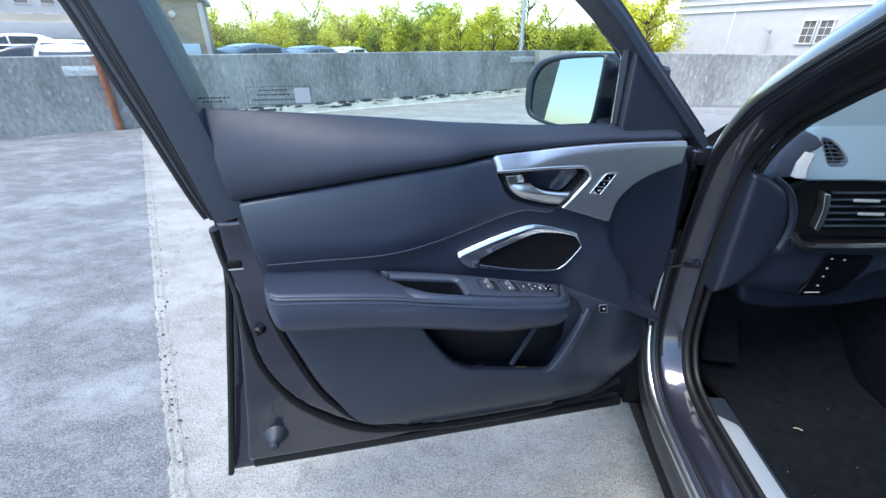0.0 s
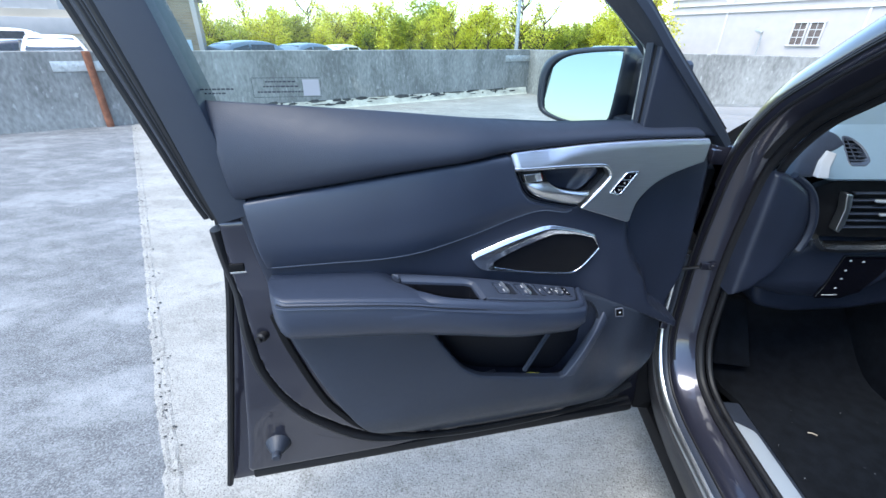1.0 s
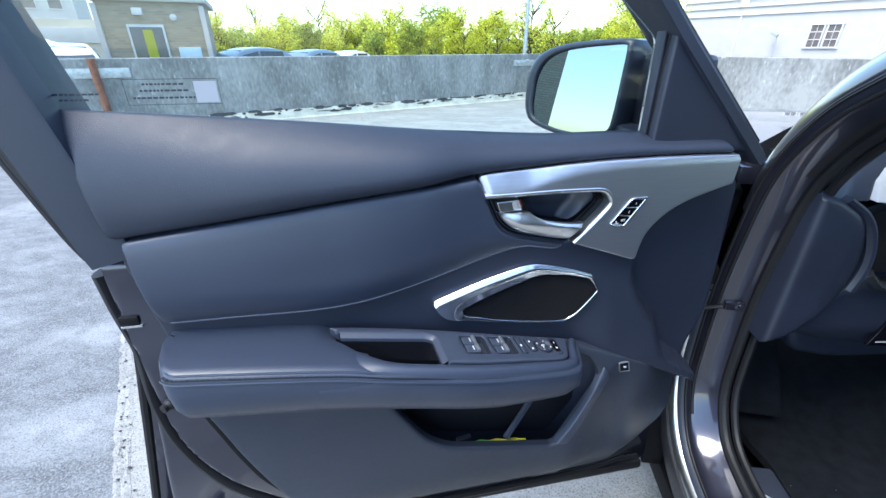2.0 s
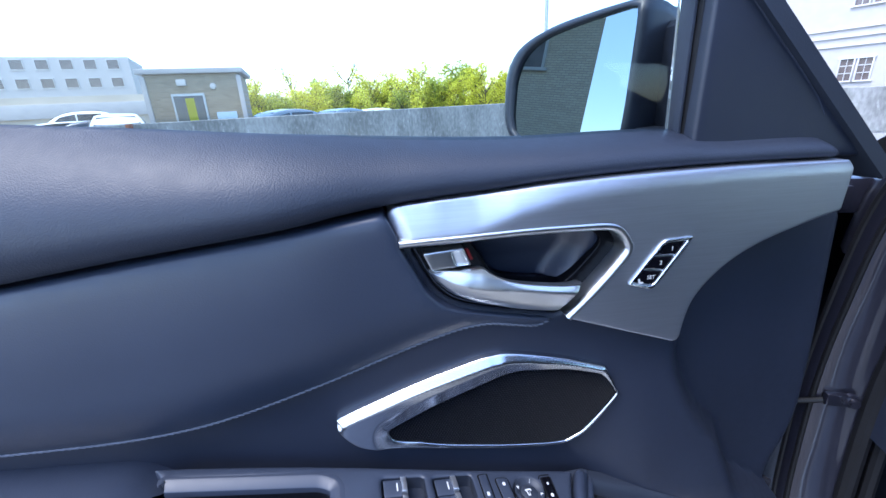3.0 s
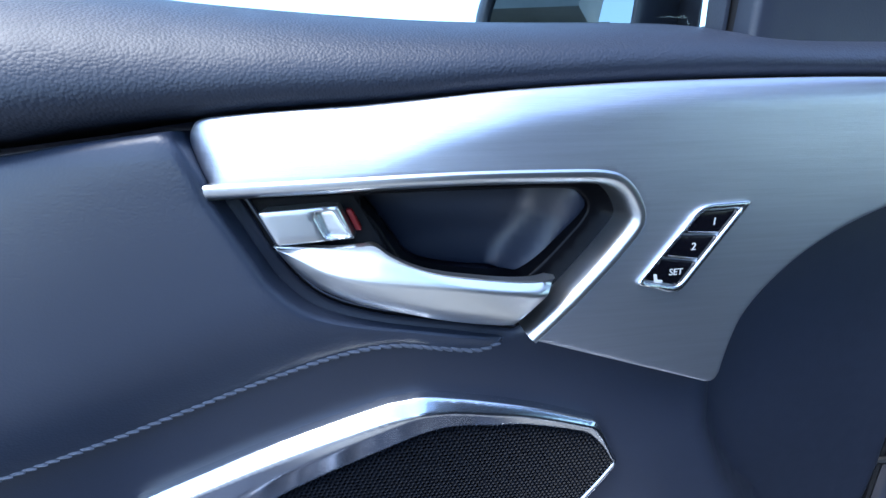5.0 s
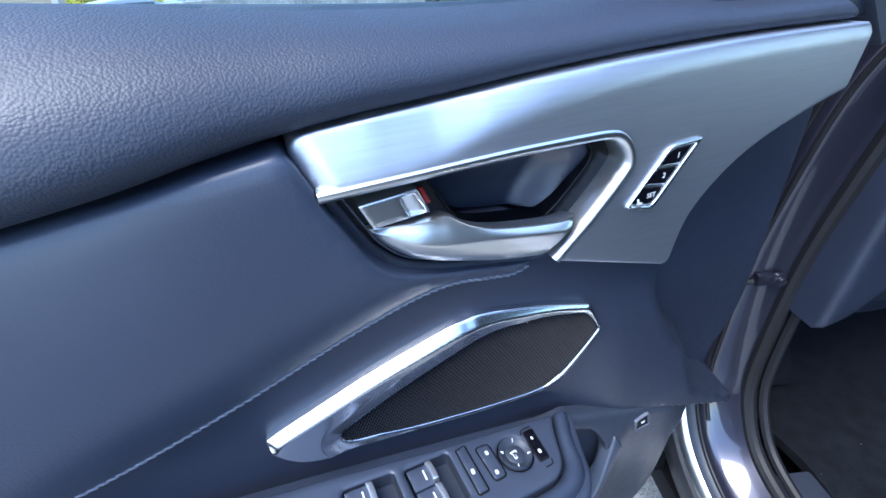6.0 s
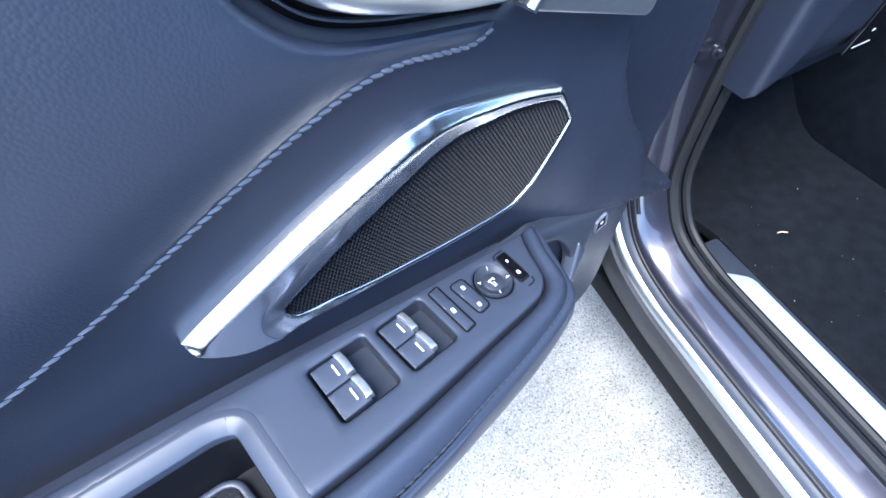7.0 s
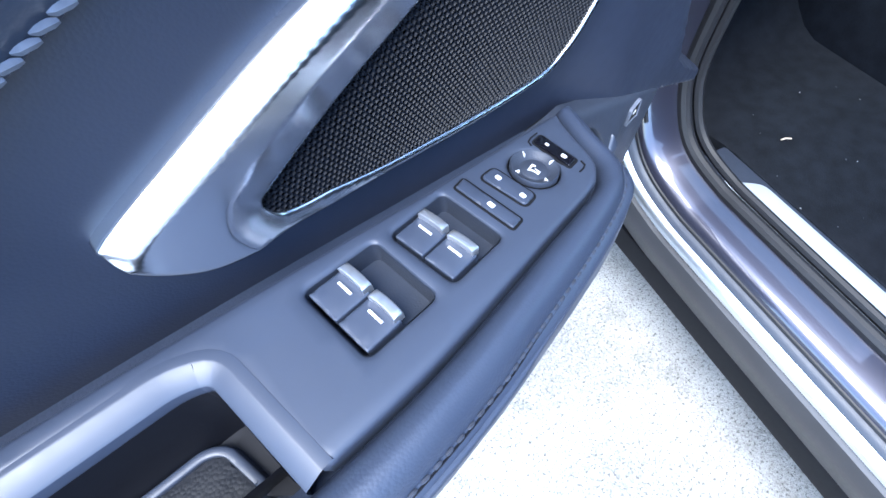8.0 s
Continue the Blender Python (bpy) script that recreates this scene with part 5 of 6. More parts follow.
H_OUT = [(-0.139, -0.015), (-0.138, 0.031), (-0.112, 0.060), (-0.050, 0.0765), (0.024, 0.0825), (0.086, 0.0835), (0.097, 0.077), (0.099, 0.010), (0.0985, -0.060), (0.086, -0.076), (0.020, -0.087), (-0.035, -0.086), (-0.105, -0.074), (-0.130, -0.052)]


def rays(outline, n=72):
    """An outline round the origin, at even angles."""
    p = curve(outline, 6)
    a = np.arctan2(p[:, 1], p[:, 0])
    k = a.argsort()
    r = np.interp(np.linspace(-math.pi, math.pi, n, endpoint=False), a[k], np.linalg.norm(p, axis=1)[k], period=2 * math.pi)
    t = np.linspace(-math.pi, math.pi, n, endpoint=False)
    return np.stack([r * np.cos(t), r * np.sin(t)], 1)


GLASS_RING, HOUSE_RING = rays(G_OUT), rays(H_OUT)


def on_mirror(u, v, w):
    return (MIR @ MIRROR_TURN) @ Vector((u, -w, v))


rows = [[on_mirror(*p, w) for p in GLASS_RING * (1 - k) + HOUSE_RING * k] for k, w in ((-0.02, -0.010), (0.0, 0.004), (0.12, 0.006), (0.55, 0.004), (0.90, -0.003), (1.0, -0.012), (1.0, -0.028))]
rows += [[on_mirror(*p, w) for p in HOUSE_RING * k] for k, w in ((0.97, -0.055), (0.88, -0.085), (0.68, -0.112), (0.35, -0.128), (0.02, -0.132))]
me = mir.data
bm = quads(rows, None, True)
bmesh.ops.recalc_face_normals(bm, faces=bm.faces)
bm.to_mesh(me)
bm.free()
for p in me.polygons:
    p.use_smooth = True
pane = bmesh.new()
ring = [[pane.verts.new(on_mirror(*p, w)) for p in GLASS_RING * 1.005] for w in (0.0, -0.003)]
pane.faces.new(ring[0])
pane.faces.new(ring[1][::-1])
for k in range(len(ring[0])):
    pane.faces.new([ring[0][k], ring[1][k], ring[1][(k + 1) % len(ring[0])], ring[0][(k + 1) % len(ring[0])]])
part("mirror_glass", pane, MIRROR, mir, "mirror glass", sharp=5)
body = block((0.18, 0.13, 0.128), (0.462, 0.235, 1.263), 0.03, seg=5)
part("mirror_body", body, PAINT, mir, "gunmetal painted mirror housing", sharp=60)
part("mirror_lip", block((0.12, 0.10, 0.006), (0.43, 0.20, 1.1965), 0.0025), BRIGHT, mir, "bright lip below the mirror housing")
part("mirror_arm", block((0.10, 0.14, 0.045), (0.42, 0.12, 1.172), 0.012), PLASTIC, mir)
part("mirror_foot", block((0.085, 0.12, 0.13), (0.452, 0.12, 1.240), 0.02, seg=3), PLASTIC, mir)

# etched label on the window glass
bm = bmesh.new()
bars = [(-0.325, -0.222, 1.2798, 1.2804), (-0.325, -0.222, 1.2517, 1.2523), (-0.325, -0.3244, 1.2523, 1.2798), (-0.2225, -0.222, 1.2517, 1.2804)]
lr = random.Random(4)
for v0, first, last in ((1.2735, -0.305, -0.262), (1.2665, -0.309, -0.257), (1.2585, -0.318, -0.248), (1.2635, -0.40, -0.352), (1.2575, -0.395, -0.365)):
    u0 = first
    while u0 < last:
        step = 0.002 + 0.004 * lr.random()
        bars.append((u0, u0 + step, v0, v0 + 0.0022))
        u0 += step + 0.0014
for u0, u1, v0, v1 in bars:
    block((u1 - u0, 0.0006, v1 - v0), on_door((u0 + u1) / 2, (v0 + v1) / 2, -0.0340), bm=bm)
part("etched_label", bm, PLASTIC, glass)
part("glass_sticker", block((0.025, 0.0006, 0.024), on_door(-0.237, 1.2655, -0.0338)), STICKER, glass, "small pale sticker")

# green and yellow wrapper lying in the door pocket
wrap = panel(rounded([(0, 0), (0.06, 0.004), (0.062, 0.012), (0.03, 0.010), (0.0, 0.013)], 0.002), height=lambda a, b: 0.004 + 0.002 * math.sin(a * 260), thick=0.001, rnd=0.0006, step=0.004, place=lambda a, b, h: Vector((a, -b, h)))
wrapper = part("wrapper", wrap, mat("yellow_foil", (0.62, 0.58, 0.03), 0.35, vary=0.15, scale=60))
wrapper.matrix_world = DOOR @ pose(0.122, -0.014, 0.6405, 62, 3, 0) @ Matrix.Scale(1.38, 4)
tagged(wrapper, "crumpled yellow and green wrapper in the door pocket", "wrapper")
part("green_end", panel(rounded([(-0.014, -0.001), (0.006, -0.0005), (0.006, 0.0135), (-0.012, 0.014), (-0.008, 0.006)], 0.002), height=lambda a, b: 0.0055 + 0.002 * math.sin(a * 300), thick=0.001, rnd=0.0006, step=0.004, place=lambda a, b, h: Vector((a, -b, h))),
     mat("green_foil", (0.12, 0.5, 0.05), 0.35, vary=0.15, scale=60), wrapper)

# check strap and hinge between door and pillar
bm = bmesh.new()
tube(bm, [(-0.042, 0.160, 0.822), (-0.085, 0.172, 0.806), (-0.13, 0.186, 0.788)], 0.004, 8)
part("check_strap", bm, RUBBER, car, "black door check strap")
bm = lathe([(0.010, 0), (0.010, 0.006), (0.006, 0.007), (0.006, 0.013)], 12, Matrix.Translation((-0.038, 0.158, 0.824)) @ pose(0, 0, 0, 90, 0, 0))
block((0.028, 0.010, 0.018), (-0.050, 0.162, 0.820), 0.003, bm=bm)
part("strap_bolt", bm, PAINT, car, "steel strap bolt")
for z in (1.10, 0.62):
    bm = block((0.05, 0.03, 0.045), (-0.075, 0.20, z), 0.006)
    block((0.02, 0.05, 0.03), (-0.10, 0.20, z), 0.004, bm=bm)
    lathe([(0.009, -0.03), (0.009, 0.03)], 12, Matrix.Translation((-0.11, 0.205, z)), bm)
    part("hinge", bm, PAINT, car, "painted door hinge")

# ---- rest of the car body ----
part("a_pillar", sweep2(SEAL[9 * 8 + 4:], [(-0.030, -0.074), (-0.034, -0.080), (-0.040, -0.081), (-0.060, -0.072), (-0.080, -0.056), (-0.096, -0.034), (-0.100, -0.01), (-0.030, -0.02)], on_car), PAINT, car, "gunmetal windscreen pillar")
part("hinge_pillar", panel([(0.17, 0.30), (0.42, 0.30), (0.42, 1.02), (0.30, 1.09), (0.21, 1.06), (0.235, 0.85), (0.235, 0.65)], height=0.03, thick=0.05, rnd=0.004, step=0.05, place=lambda a, b, h: Vector((-0.10 + h, a, b))), BLACK, car)


def body_rows():
    """Sections of the nose from the cowl forward: side, shoulder, bonnet to the middle of the car."""
    rows = []
    for y, zt, zs, out in ((0.36, 1.075, 1.045, 0.0), (0.6, 1.070, 1.045, 0.005), (0.9, 1.065, 1.04, 0.01), (1.3, 1.05, 1.025, 0.005), (1.6, 1.03, 1.0, -0.02), (1.85, 0.985, 0.95, -0.08), (1.98, 0.90, 0.87, -0.18), (2.03, 0.7, 0.68, -0.22), (2.03, 0.3, 0.3, -0.22)):
        x0 = -0.19 - out
        half = [(x0 + 0.02, 0.30), (x0, min(0.55, zs - 0.04)), (x0 - 0.005, min(0.8, zs - 0.03)), (x0 + 0.01, min(0.95, zs - 0.02)), (x0 + 0.05, zs), (x0 + 0.16, zs + 0.02), (x0 + 0.4, zt + 0.01), (0.72, zt + 0.02)]
        full = half + [(1.44 - x, z) for x, z in half[-2::-1]]
        rows.append([Vector((x, y, z)) for x, z in full])
    return rows


bonnet = quads(body_rows())
bmesh.ops.subdivide_edges(bonnet, edges=bonnet.edges, cuts=1, use_grid_fill=True, smooth=0.6)
part("bonnet", bonnet, PAINT, car, "glossy gunmetal bonnet and wings", sharp=40)
bm = bmesh.new()
tube(bm, [Vector((-0.06 + 0.012 * i, 0.37 + 0.36 * i / 4, 1.066 + 0.004 * i)) for i in range(5)], 0.003, 6)
part("bonnet_gap", bm, BLACK, car)
shield = quads([[Vector((x, y + 0.10 * (1 - abs(x - 0.72) / 0.8), z)) for x in np.linspace(-0.03, 1.47, 9)] for y, z in ((0.36, 1.085), (0.06, 1.27), (-0.28, 1.455), (-0.46, 1.535))])
shield_ob = part("windscreen", shield, SHIELD, car, "clear windscreen")
shield_ob.visible_shadow = False
cowl = quads([[Vector((x, y, z)) for x in np.linspace(-0.08, 1.52, 7)] for y, z in ((0.30, 1.055), (0.37, 1.075), (0.40, 1.078))])
part("cowl", cowl, BLACK, car)
# roof, far side, tail, floor pan and wheels
bm = quads([[Vector((x, y, 1.60 + c - 0.10 * ((x - 0.72) / 0.8) ** 2)) for x in np.linspace(-0.02, 1.46, 9)] for y, c in ((-0.47, -0.05), (-0.9, 0.0), (-1.6, 0.0), (-2.2, -0.03), (-2.50, -0.09))])
part("roof", bm, PAINT, car, "gunmetal roof")


def side_rows(y0, y1, n, mirror):
    rows = []
    for y in np.linspace(y0, y1, n):
        pull = 0.10 * smooth(-2.2, -2.9, y)
        half = [(-0.12 + pull, 0.28), (-0.165 + pull, 0.40), (-0.182 + pull, 0.60), (-0.185 + pull, 0.80), (-0.172 + pull, 1.00), (-0.145 + pull, 1.12), (-0.135 + pull, 1.14)]
        rows.append([Vector((1.44 - x if mirror else x, y, z)) for x, z in half])
    return rows


part("rear_side", quads(side_rows(-1.02, -2.80, 12, False)), PAINT, car, "gunmetal rear door and quarter")
part("far_side", quads(side_rows(0.36, -2.80, 16, True)), PAINT, car, "gunmetal far side")
for mirror, y0 in ((False, -1.06), (True, -0.15)):
    bm = quads([[Vector((1.44 - x if mirror else x, y, z)) for y in np.linspace(y0, -2.42, 9)] for x, z in ((-0.136, 1.14), (-0.085, 1.32), (-0.03, 1.48), (-0.012, 1.505))])
    pane_ob = part("side_glass", bm, GLASS if mirror else DARK_PANE, car)
    pane_ob.visible_shadow = not mirror
    for y in (y0 - 0.03, -1.70, -2.40):
        part("side_pillar", tube(bmesh.new(), [(1.44 - x if mirror else x, y, z) for x, z in ((-0.140, 1.13), (-0.088, 1.32), (-0.020, 1.50))], 0.03, 8), PAINT, car)
bm = quads([[Vector((0.72 + s * wd, y - 0.06 * (1 - s * s), z)) for s in np.linspace(-1, 1, 9)] for y, z, wd in ((-2.46, 1.50, 0.72), (-2.62, 1.30, 0.78), (-2.76, 1.13, 0.83))])
part("rear_glass", bm, DARK_PANE, car)
bm = quads([[Vector((0.72 + s * wd, y - 0.06 * (1 - s * s), z)) for s in np.linspace(-1, 1, 9)] for y, z, wd in ((-2.76, 1.13, 0.83), (-2.82, 1.02, 0.83), (-2.80, 0.78, 0.84), (-2.86, 0.66, 0.84), (-2.84, 0.42, 0.83), (-2.70, 0.28, 0.80))])
part("tailgate", bm, PAINT, car, "gunmetal tailgate and bumper", sharp=40)
part("floor_pan", block((1.6, 4.7, 0.06), (0.72, -0.4, 0.27), 0.01), BLACK, car)
for y in (1.15, -1.75):
    for x in (-0.06, 1.5):
        bm = lathe([(0.20, -0.11), (0.33, -0.105), (0.355, -0.07), (0.36, 0), (0.355, 0.07), (0.33, 0.105), (0.20, 0.11)], 32, Matrix.Translation((x, y, 0.36)) @ pose(0, 0, 0, 0, 90, 0))
        wheel = part("wheel", bm, RUBBER, car)
        part("rim", lathe([(0.02, -0.113), (0.19, -0.112), (0.205, -0.10), (0.205, 0.10), (0.19, 0.112), (0.02, 0.113)], 24, Matrix.Translation((x, y, 0.36)) @ pose(0, 0, 0, 0, 90, 0)), BRIGHT, wheel)

# ---- dashboard and footwell ----
dash = part("dashboard", bmesh.new(), DASH, car, "padded dashboard with chrome-edged air vents")


def on_dash(x, z, h):
    return Vector((x, 0.125 + 0.10 * (x - 0.05) - h, z))


END = rounded([(-0.012, 1.088), (0.018, 1.085), (0.085, 1.045), (0.122, 0.96), (0.10, 0.87), (0.03, 0.79), (-0.012, 0.775)], [0.0, 0.03, 0.04, 0.05, 0.05, 0.05, 0], 8)
part("end_edge", sweep2(END[8:27], [(-0.001, 0.006), (-0.004, 0.020), (0.001, 0.0275), (0.006, 0.0285), (0.010, 0.026), (0.010, 0.01)], on_dash), PLASTIC, dash, "lighter rounded edge of the dashboard end")
part("dash_end", panel(END, height=lambda x, z: 0.0 + 0.012 * smooth(0.12, 0.06, x), thick=0.08, rnd=0.012, step=0.012, place=lambda x, z, h: on_dash(x, z, h + 0.016)), PLASTIC, dash, "black end cap of the dashboard")
TOPD = [(0.09, 1.076), (0.14, 1.115), (0.189, 1.156), (0.226, 1.168), (0.294, 1.184), (0.401, 1.196), (0.7, 1.22), (1.4, 1.22), (1.4, 1.05), (0.55, 1.055), (0.24, 1.066), (0.12, 1.066)]
SIDE_VENT = rounded([(0.199, 1.139), (0.216, 1.138), (0.231, 1.123), (0.229, 1.104), (0.211, 1.096), (0.180, 1.096)], [0.005, 0.008, 0.008, 0.006, 0.005, 0.004])
bm = (panel(rounded(TOPD, 0.008), holes=[SIDE_VENT], height=lambda x, z: 0.012 - 1.6 * max(0, z - 1.075), thick=0.02, rnd=0.005, step=0.02, place=on_dash))
bmesh.ops.recalc_face_normals(bm, faces=bm.faces)
bm.to_mesh(dash.data)
bm.free()
for p in dash.data.polygons:
    p.use_smooth = True
dash.data.set_sharp_from_angle(angle=radians(40))
vent = part("side_vent", sweep2(SIDE_VENT, [(-0.001, 0.0), (0.003, 0.003), (0.006, 0.0), (0.006, -0.02), (-0.001, -0.02)], lambda x, z, h: on_dash(x, z, h - 1.6 * (z - 1.075) + 0.010), True), SATIN_BLACK, dash, "side window vent")
for i in range(6):
    z = 1.134 - 0.0068 * i
    part("vent_slat", block((0.020 + 0.0055 * i, 0.010, 0.0020), on_dash(0.2100 - 0.0008 * i, z, -1.6 * (z - 1.075) + 0.004), 0.0006), HARD, vent)
part("vent_slat", tube(bmesh.new(), [on_dash(0.200, 1.099, -1.6 * 0.024 + 0.006), on_dash(0.209, 1.135, -1.6 * 0.060 + 0.006)], 0.0012, 6), HARD, vent)
part("vent_box", block((0.062, 0.012, 0.044), on_dash(0.206, 1.116, -0.112), 0.002), BLACK, vent)


def on_slope(x, z, h):
    return on_dash(x, z, h - 1.6 * max(0.0, z - 1.075))


part("silver_wedge", panel(rounded([(0.082, 1.076), (0.107, 1.075), (0.124, 1.092), (0.156, 1.114), (0.140, 1.1185), (0.110, 1.101)], 0.003), height=0.024, thick=0.03, rnd=0.003, step=0.005, place=on_slope), STICKER, dash, "satin silver wedge at the dash corner")
part("dash_shoulder", panel(rounded([(0.03, 1.075), (0.075, 1.110), (0.140, 1.143), (0.172, 1.153), (0.190, 1.144), (0.193, 1.128), (0.168, 1.1195), (0.140, 1.112), (0.110, 1.100), (0.078, 1.075)], 0.004), height=0.016, thick=0.02, rnd=0.006, step=0.008, place=on_slope), PLASTIC, dash, "black shoulder of the dashboard")
part("vent_recess", panel(rounded([(0.118, 1.045), (0.155, 1.060), (0.62, 1.060), (0.62, 0.915), (0.20, 0.922), (0.140, 0.925), (0.124, 0.97)], 0.006), height=0.0, thick=0.02, rnd=0.003, step=0.04, place=lambda x, z, h: on_dash(x, z, h - 0.01)), BLACK, dash)
outlet = part("air_vent", panel(rounded(np.array([(0.148, 1.050), (0.163, 1.048), (0.172, 1.02), (0.176, 0.975), (0.170, 0.955), (0.160, 0.962), (0.160, 1.01)]) + (0.022, -0.012), 0.004), height=0.016, thick=0.02, rnd=0.002, step=0.008, place=on_dash), CHROME, dash, "air vent with chrome side piece and slats")
for i in range(6):
    z = 1.036 - 0.0165 * i
    part("vent_slat", panel([(0.197, z - 0.0018), (0.44, z - 0.0018), (0.44, z + 0.0018), (0.194, z + 0.0018)], height=0.008, thick=0.01, rnd=0.0015, step=0.05, place=on_dash), SATIN_BLACK, outlet)
for x, z in ((0.275, 1.0195), (0.300, 0.9865)):
    part("vent_tab", block((0.055, 0.008, 0.006), on_dash(x, z, 0.012), 0.002), SCUFF, outlet, "satin vane tab")
part("vent_divider", block((0.006, 0.02, 0.09), on_dash(0.44, 1.0, 0.004), 0.001), CHROME, outlet)
strip_line = curve([(0.146, 0.928), (0.168, 0.906), (0.193, 0.898), (0.27, 0.897), (0.6, 0.902)], 6, False)
part("silver_strip", sweep2(strip_line, [(-0.010, 0.0), (-0.006, 0.012), (0.003, 0.016), (0.010, 0.006), (0.010, -0.02), (-0.010, -0.02)], on_dash), BRIGHT, dash, "satin silver strip below the vents")
KNEE = rounded([(0.125, 0.880), (0.165, 0.900), (0.62, 0.895), (0.62, 0.84), (0.40, 0.815), (0.345, 0.758), (0.265, 0.737), (0.16, 0.745), (0.03, 0.79), (0.08, 0.86)], 0.015)
knee = part("knee_panel", panel(KNEE, height=lambda x, z: -0.005 - 0.02 * smooth(0.80, 0.74, z), thick=0.10, rnd=0.012, step=0.015, place=on_dash), PLASTIC, dash, "black knee panel with small switches")
part("switch_bank", panel(rounded([(0.252, 0.876), (0.372, 0.876), (0.372, 0.835), (0.335, 0.770), (0.29, 0.752), (0.225, 0.752), (0.238, 0.790)], 0.006), height=0.0, thick=0.006, rnd=0.002, step=0.02, place=on_dash), GLOSS_BLACK, knee)
for x, z in ((0.271, 0.862), (0.304, 0.859), (0.270, 0.835), (0.270, 0.811), (0.267, 0.784)):
    part("symbol", panel(rounded([(x - 0.0035, z - 0.0022), (x + 0.0035, z - 0.0022), (x + 0.0035, z + 0.0006), (x - 0.001, z + 0.0022)], 0.0008), height=0.0008, thick=0.0006, rnd=0.0002, step=0.004, place=on_dash), WHITE_INK, knee)
part("symbol", panel(rounded([(0.240, 0.7615), (0.280, 0.7620), (0.280, 0.7645), (0.240, 0.7640)], 0.0005), height=0.0006, thick=0.0006, rnd=0.0002, step=0.01, place=on_dash), WHITE_INK, knee)
part("column_cover", panel(rounded([(0.10, 0.80), (0.6, 0.86), (0.6, 0.70), (0.42, 0.665), (0.25, 0.655), (0.14, 0.675)], 0.03), height=-0.07, thick=0.10, rnd=0.02, step=0.02, place=on_dash), PLASTIC, dash)

# footwell shell
part("footwell", panel([(-0.02, 0.34), (1.42, 0.34), (1.42, 1.06), (-0.02, 1.06)], height=-0.50, thick=0.03, rnd=0.004, step=0.2, place=on_dash), CARPET, car, "black carpeted footwell")
kick = quads([[Vector((x, y, z)) for x, y in ((0.012, 0.15), (0.03, 0.19), (0.06, 0.26), (0.10, 0.36), (0.12, 0.62))] for z in (0.36, 0.46, 0.60, 0.75, 0.85)])
part("kick_panel", kick, DARK_DISH, car, "black kick panel")
foot = panel(rounded([(0.13, 0.42), (0.245, 0.415), (0.235, 0.60), (0.165, 0.60)], 0.01), height=0.0, thick=0.02, rnd=0.004, step=0.03, place=lambda x, z, h: Vector((x, 0.26 + 0.6 * (z - 0.42) - h, z)))
part("foot_rest", foot, CARPET, car, "grey black foot rest")
part("centre_tunnel", block((0.26, 2.0, 0.40), (0.76, -0.4, 0.50), 0.03), CARPET, car)
part("cabin_side", block((0.04, 2.2, 0.75), (1.45, -0.4, 0.68), 0.01), PLASTIC, car)
part("cabin_back", block((1.5, 0.05, 1.15), (0.72, -1.25, 0.85), 0.02), PLASTIC, car)
part("headliner", block((1.42, 1.9, 0.03), (0.72, -1.45, 1.50), 0.01), HARD, car)
part("sill_label", panel(rounded([(-0.066, -0.05), (-0.040, -0.055), (-0.043, -0.17), (-0.056, -0.172), (-0.056, -0.15), (-0.070, -0.15)], 0.002), height=0.0008, thick=0.0006, rnd=0.0002, step=0.02,
     place=lambda x, y, h: Vector((x, y, 0.4775 - 0.012 - (-0.042 - x) * 1.06 + h))), mat("pale_film", (0.36, 0.43, 0.50), 0.35, vary=0.05), car, "faint pale label on the sill")
twig = part("debris", tube(bmesh.new(), [(0, 0, 0), (0.008, 0.004, 0.002), (0.020, 0.006, 0.001)], 0.0016, 6), mat("pale_straw", (0.5, 0.42, 0.33), 0.8))
twig.matrix_world = CAR @ pose(0.305, 0.06, 0.3640, 0, 0, -40)
tagged(twig, "tiny pale bit of straw on the carpet", "debris")

verts, faces = [], []
dr = random.Random(21)
spots = [CAR @ Vector((0.13 + 0.45 * dr.random(), -0.6 + 0.75 * dr.random(), 0.3615)) for _ in range(45)]
for c in spots:
    r, k = 0.0004 + 0.0013 * dr.random() ** 3, len(verts)
    for x, y, z in ((-1, -0.7, 0), (1, -0.5, 0), (0.2, 1, 0), (0, 0, 0.9)):
        verts.append(c + r * Vector((x * (0.6 + dr.random()), y * (0.6 + dr.random()), z)))
    faces += [(k, k + 1, k + 3), (k + 1, k + 2, k + 3), (k + 2, k, k + 3), (k, k + 2, k + 1)]
me = bpy.data.meshes.new("lint")
me.from_pydata(verts, [], faces)
me.materials.append(STICKER)
tagged(new("lint", me), "pale specks of lint on the black carpet", "lint", kind="stuff")

# ---- far surroundings ----


def building(name, base, along, length, depth_dir, depth, z0, z1, material, label):
    bm = bmesh.new()
    c = [base, base + along * length, base + along * length + depth_dir * depth, base + depth_dir * depth]
    lo, hi = [bm.verts.new((p.x, p.y, z0)) for p in c], [bm.verts.new((p.x, p.y, z1)) for p in c]
    bm.faces.new(hi)
    for i in range(4):
        bm.faces.new([lo[i], lo[(i + 1) % 4], hi[(i + 1) % 4], hi[i]])
    b = thing(name, label, "building", Matrix.Translation(base) @ Matrix.Rotation(math.atan2(along.y, along.x), 4, "Z"))
    w = part("wall", bm, material)
    w.data.transform(b.matrix_world.inverted())
    w.parent = b
    return b


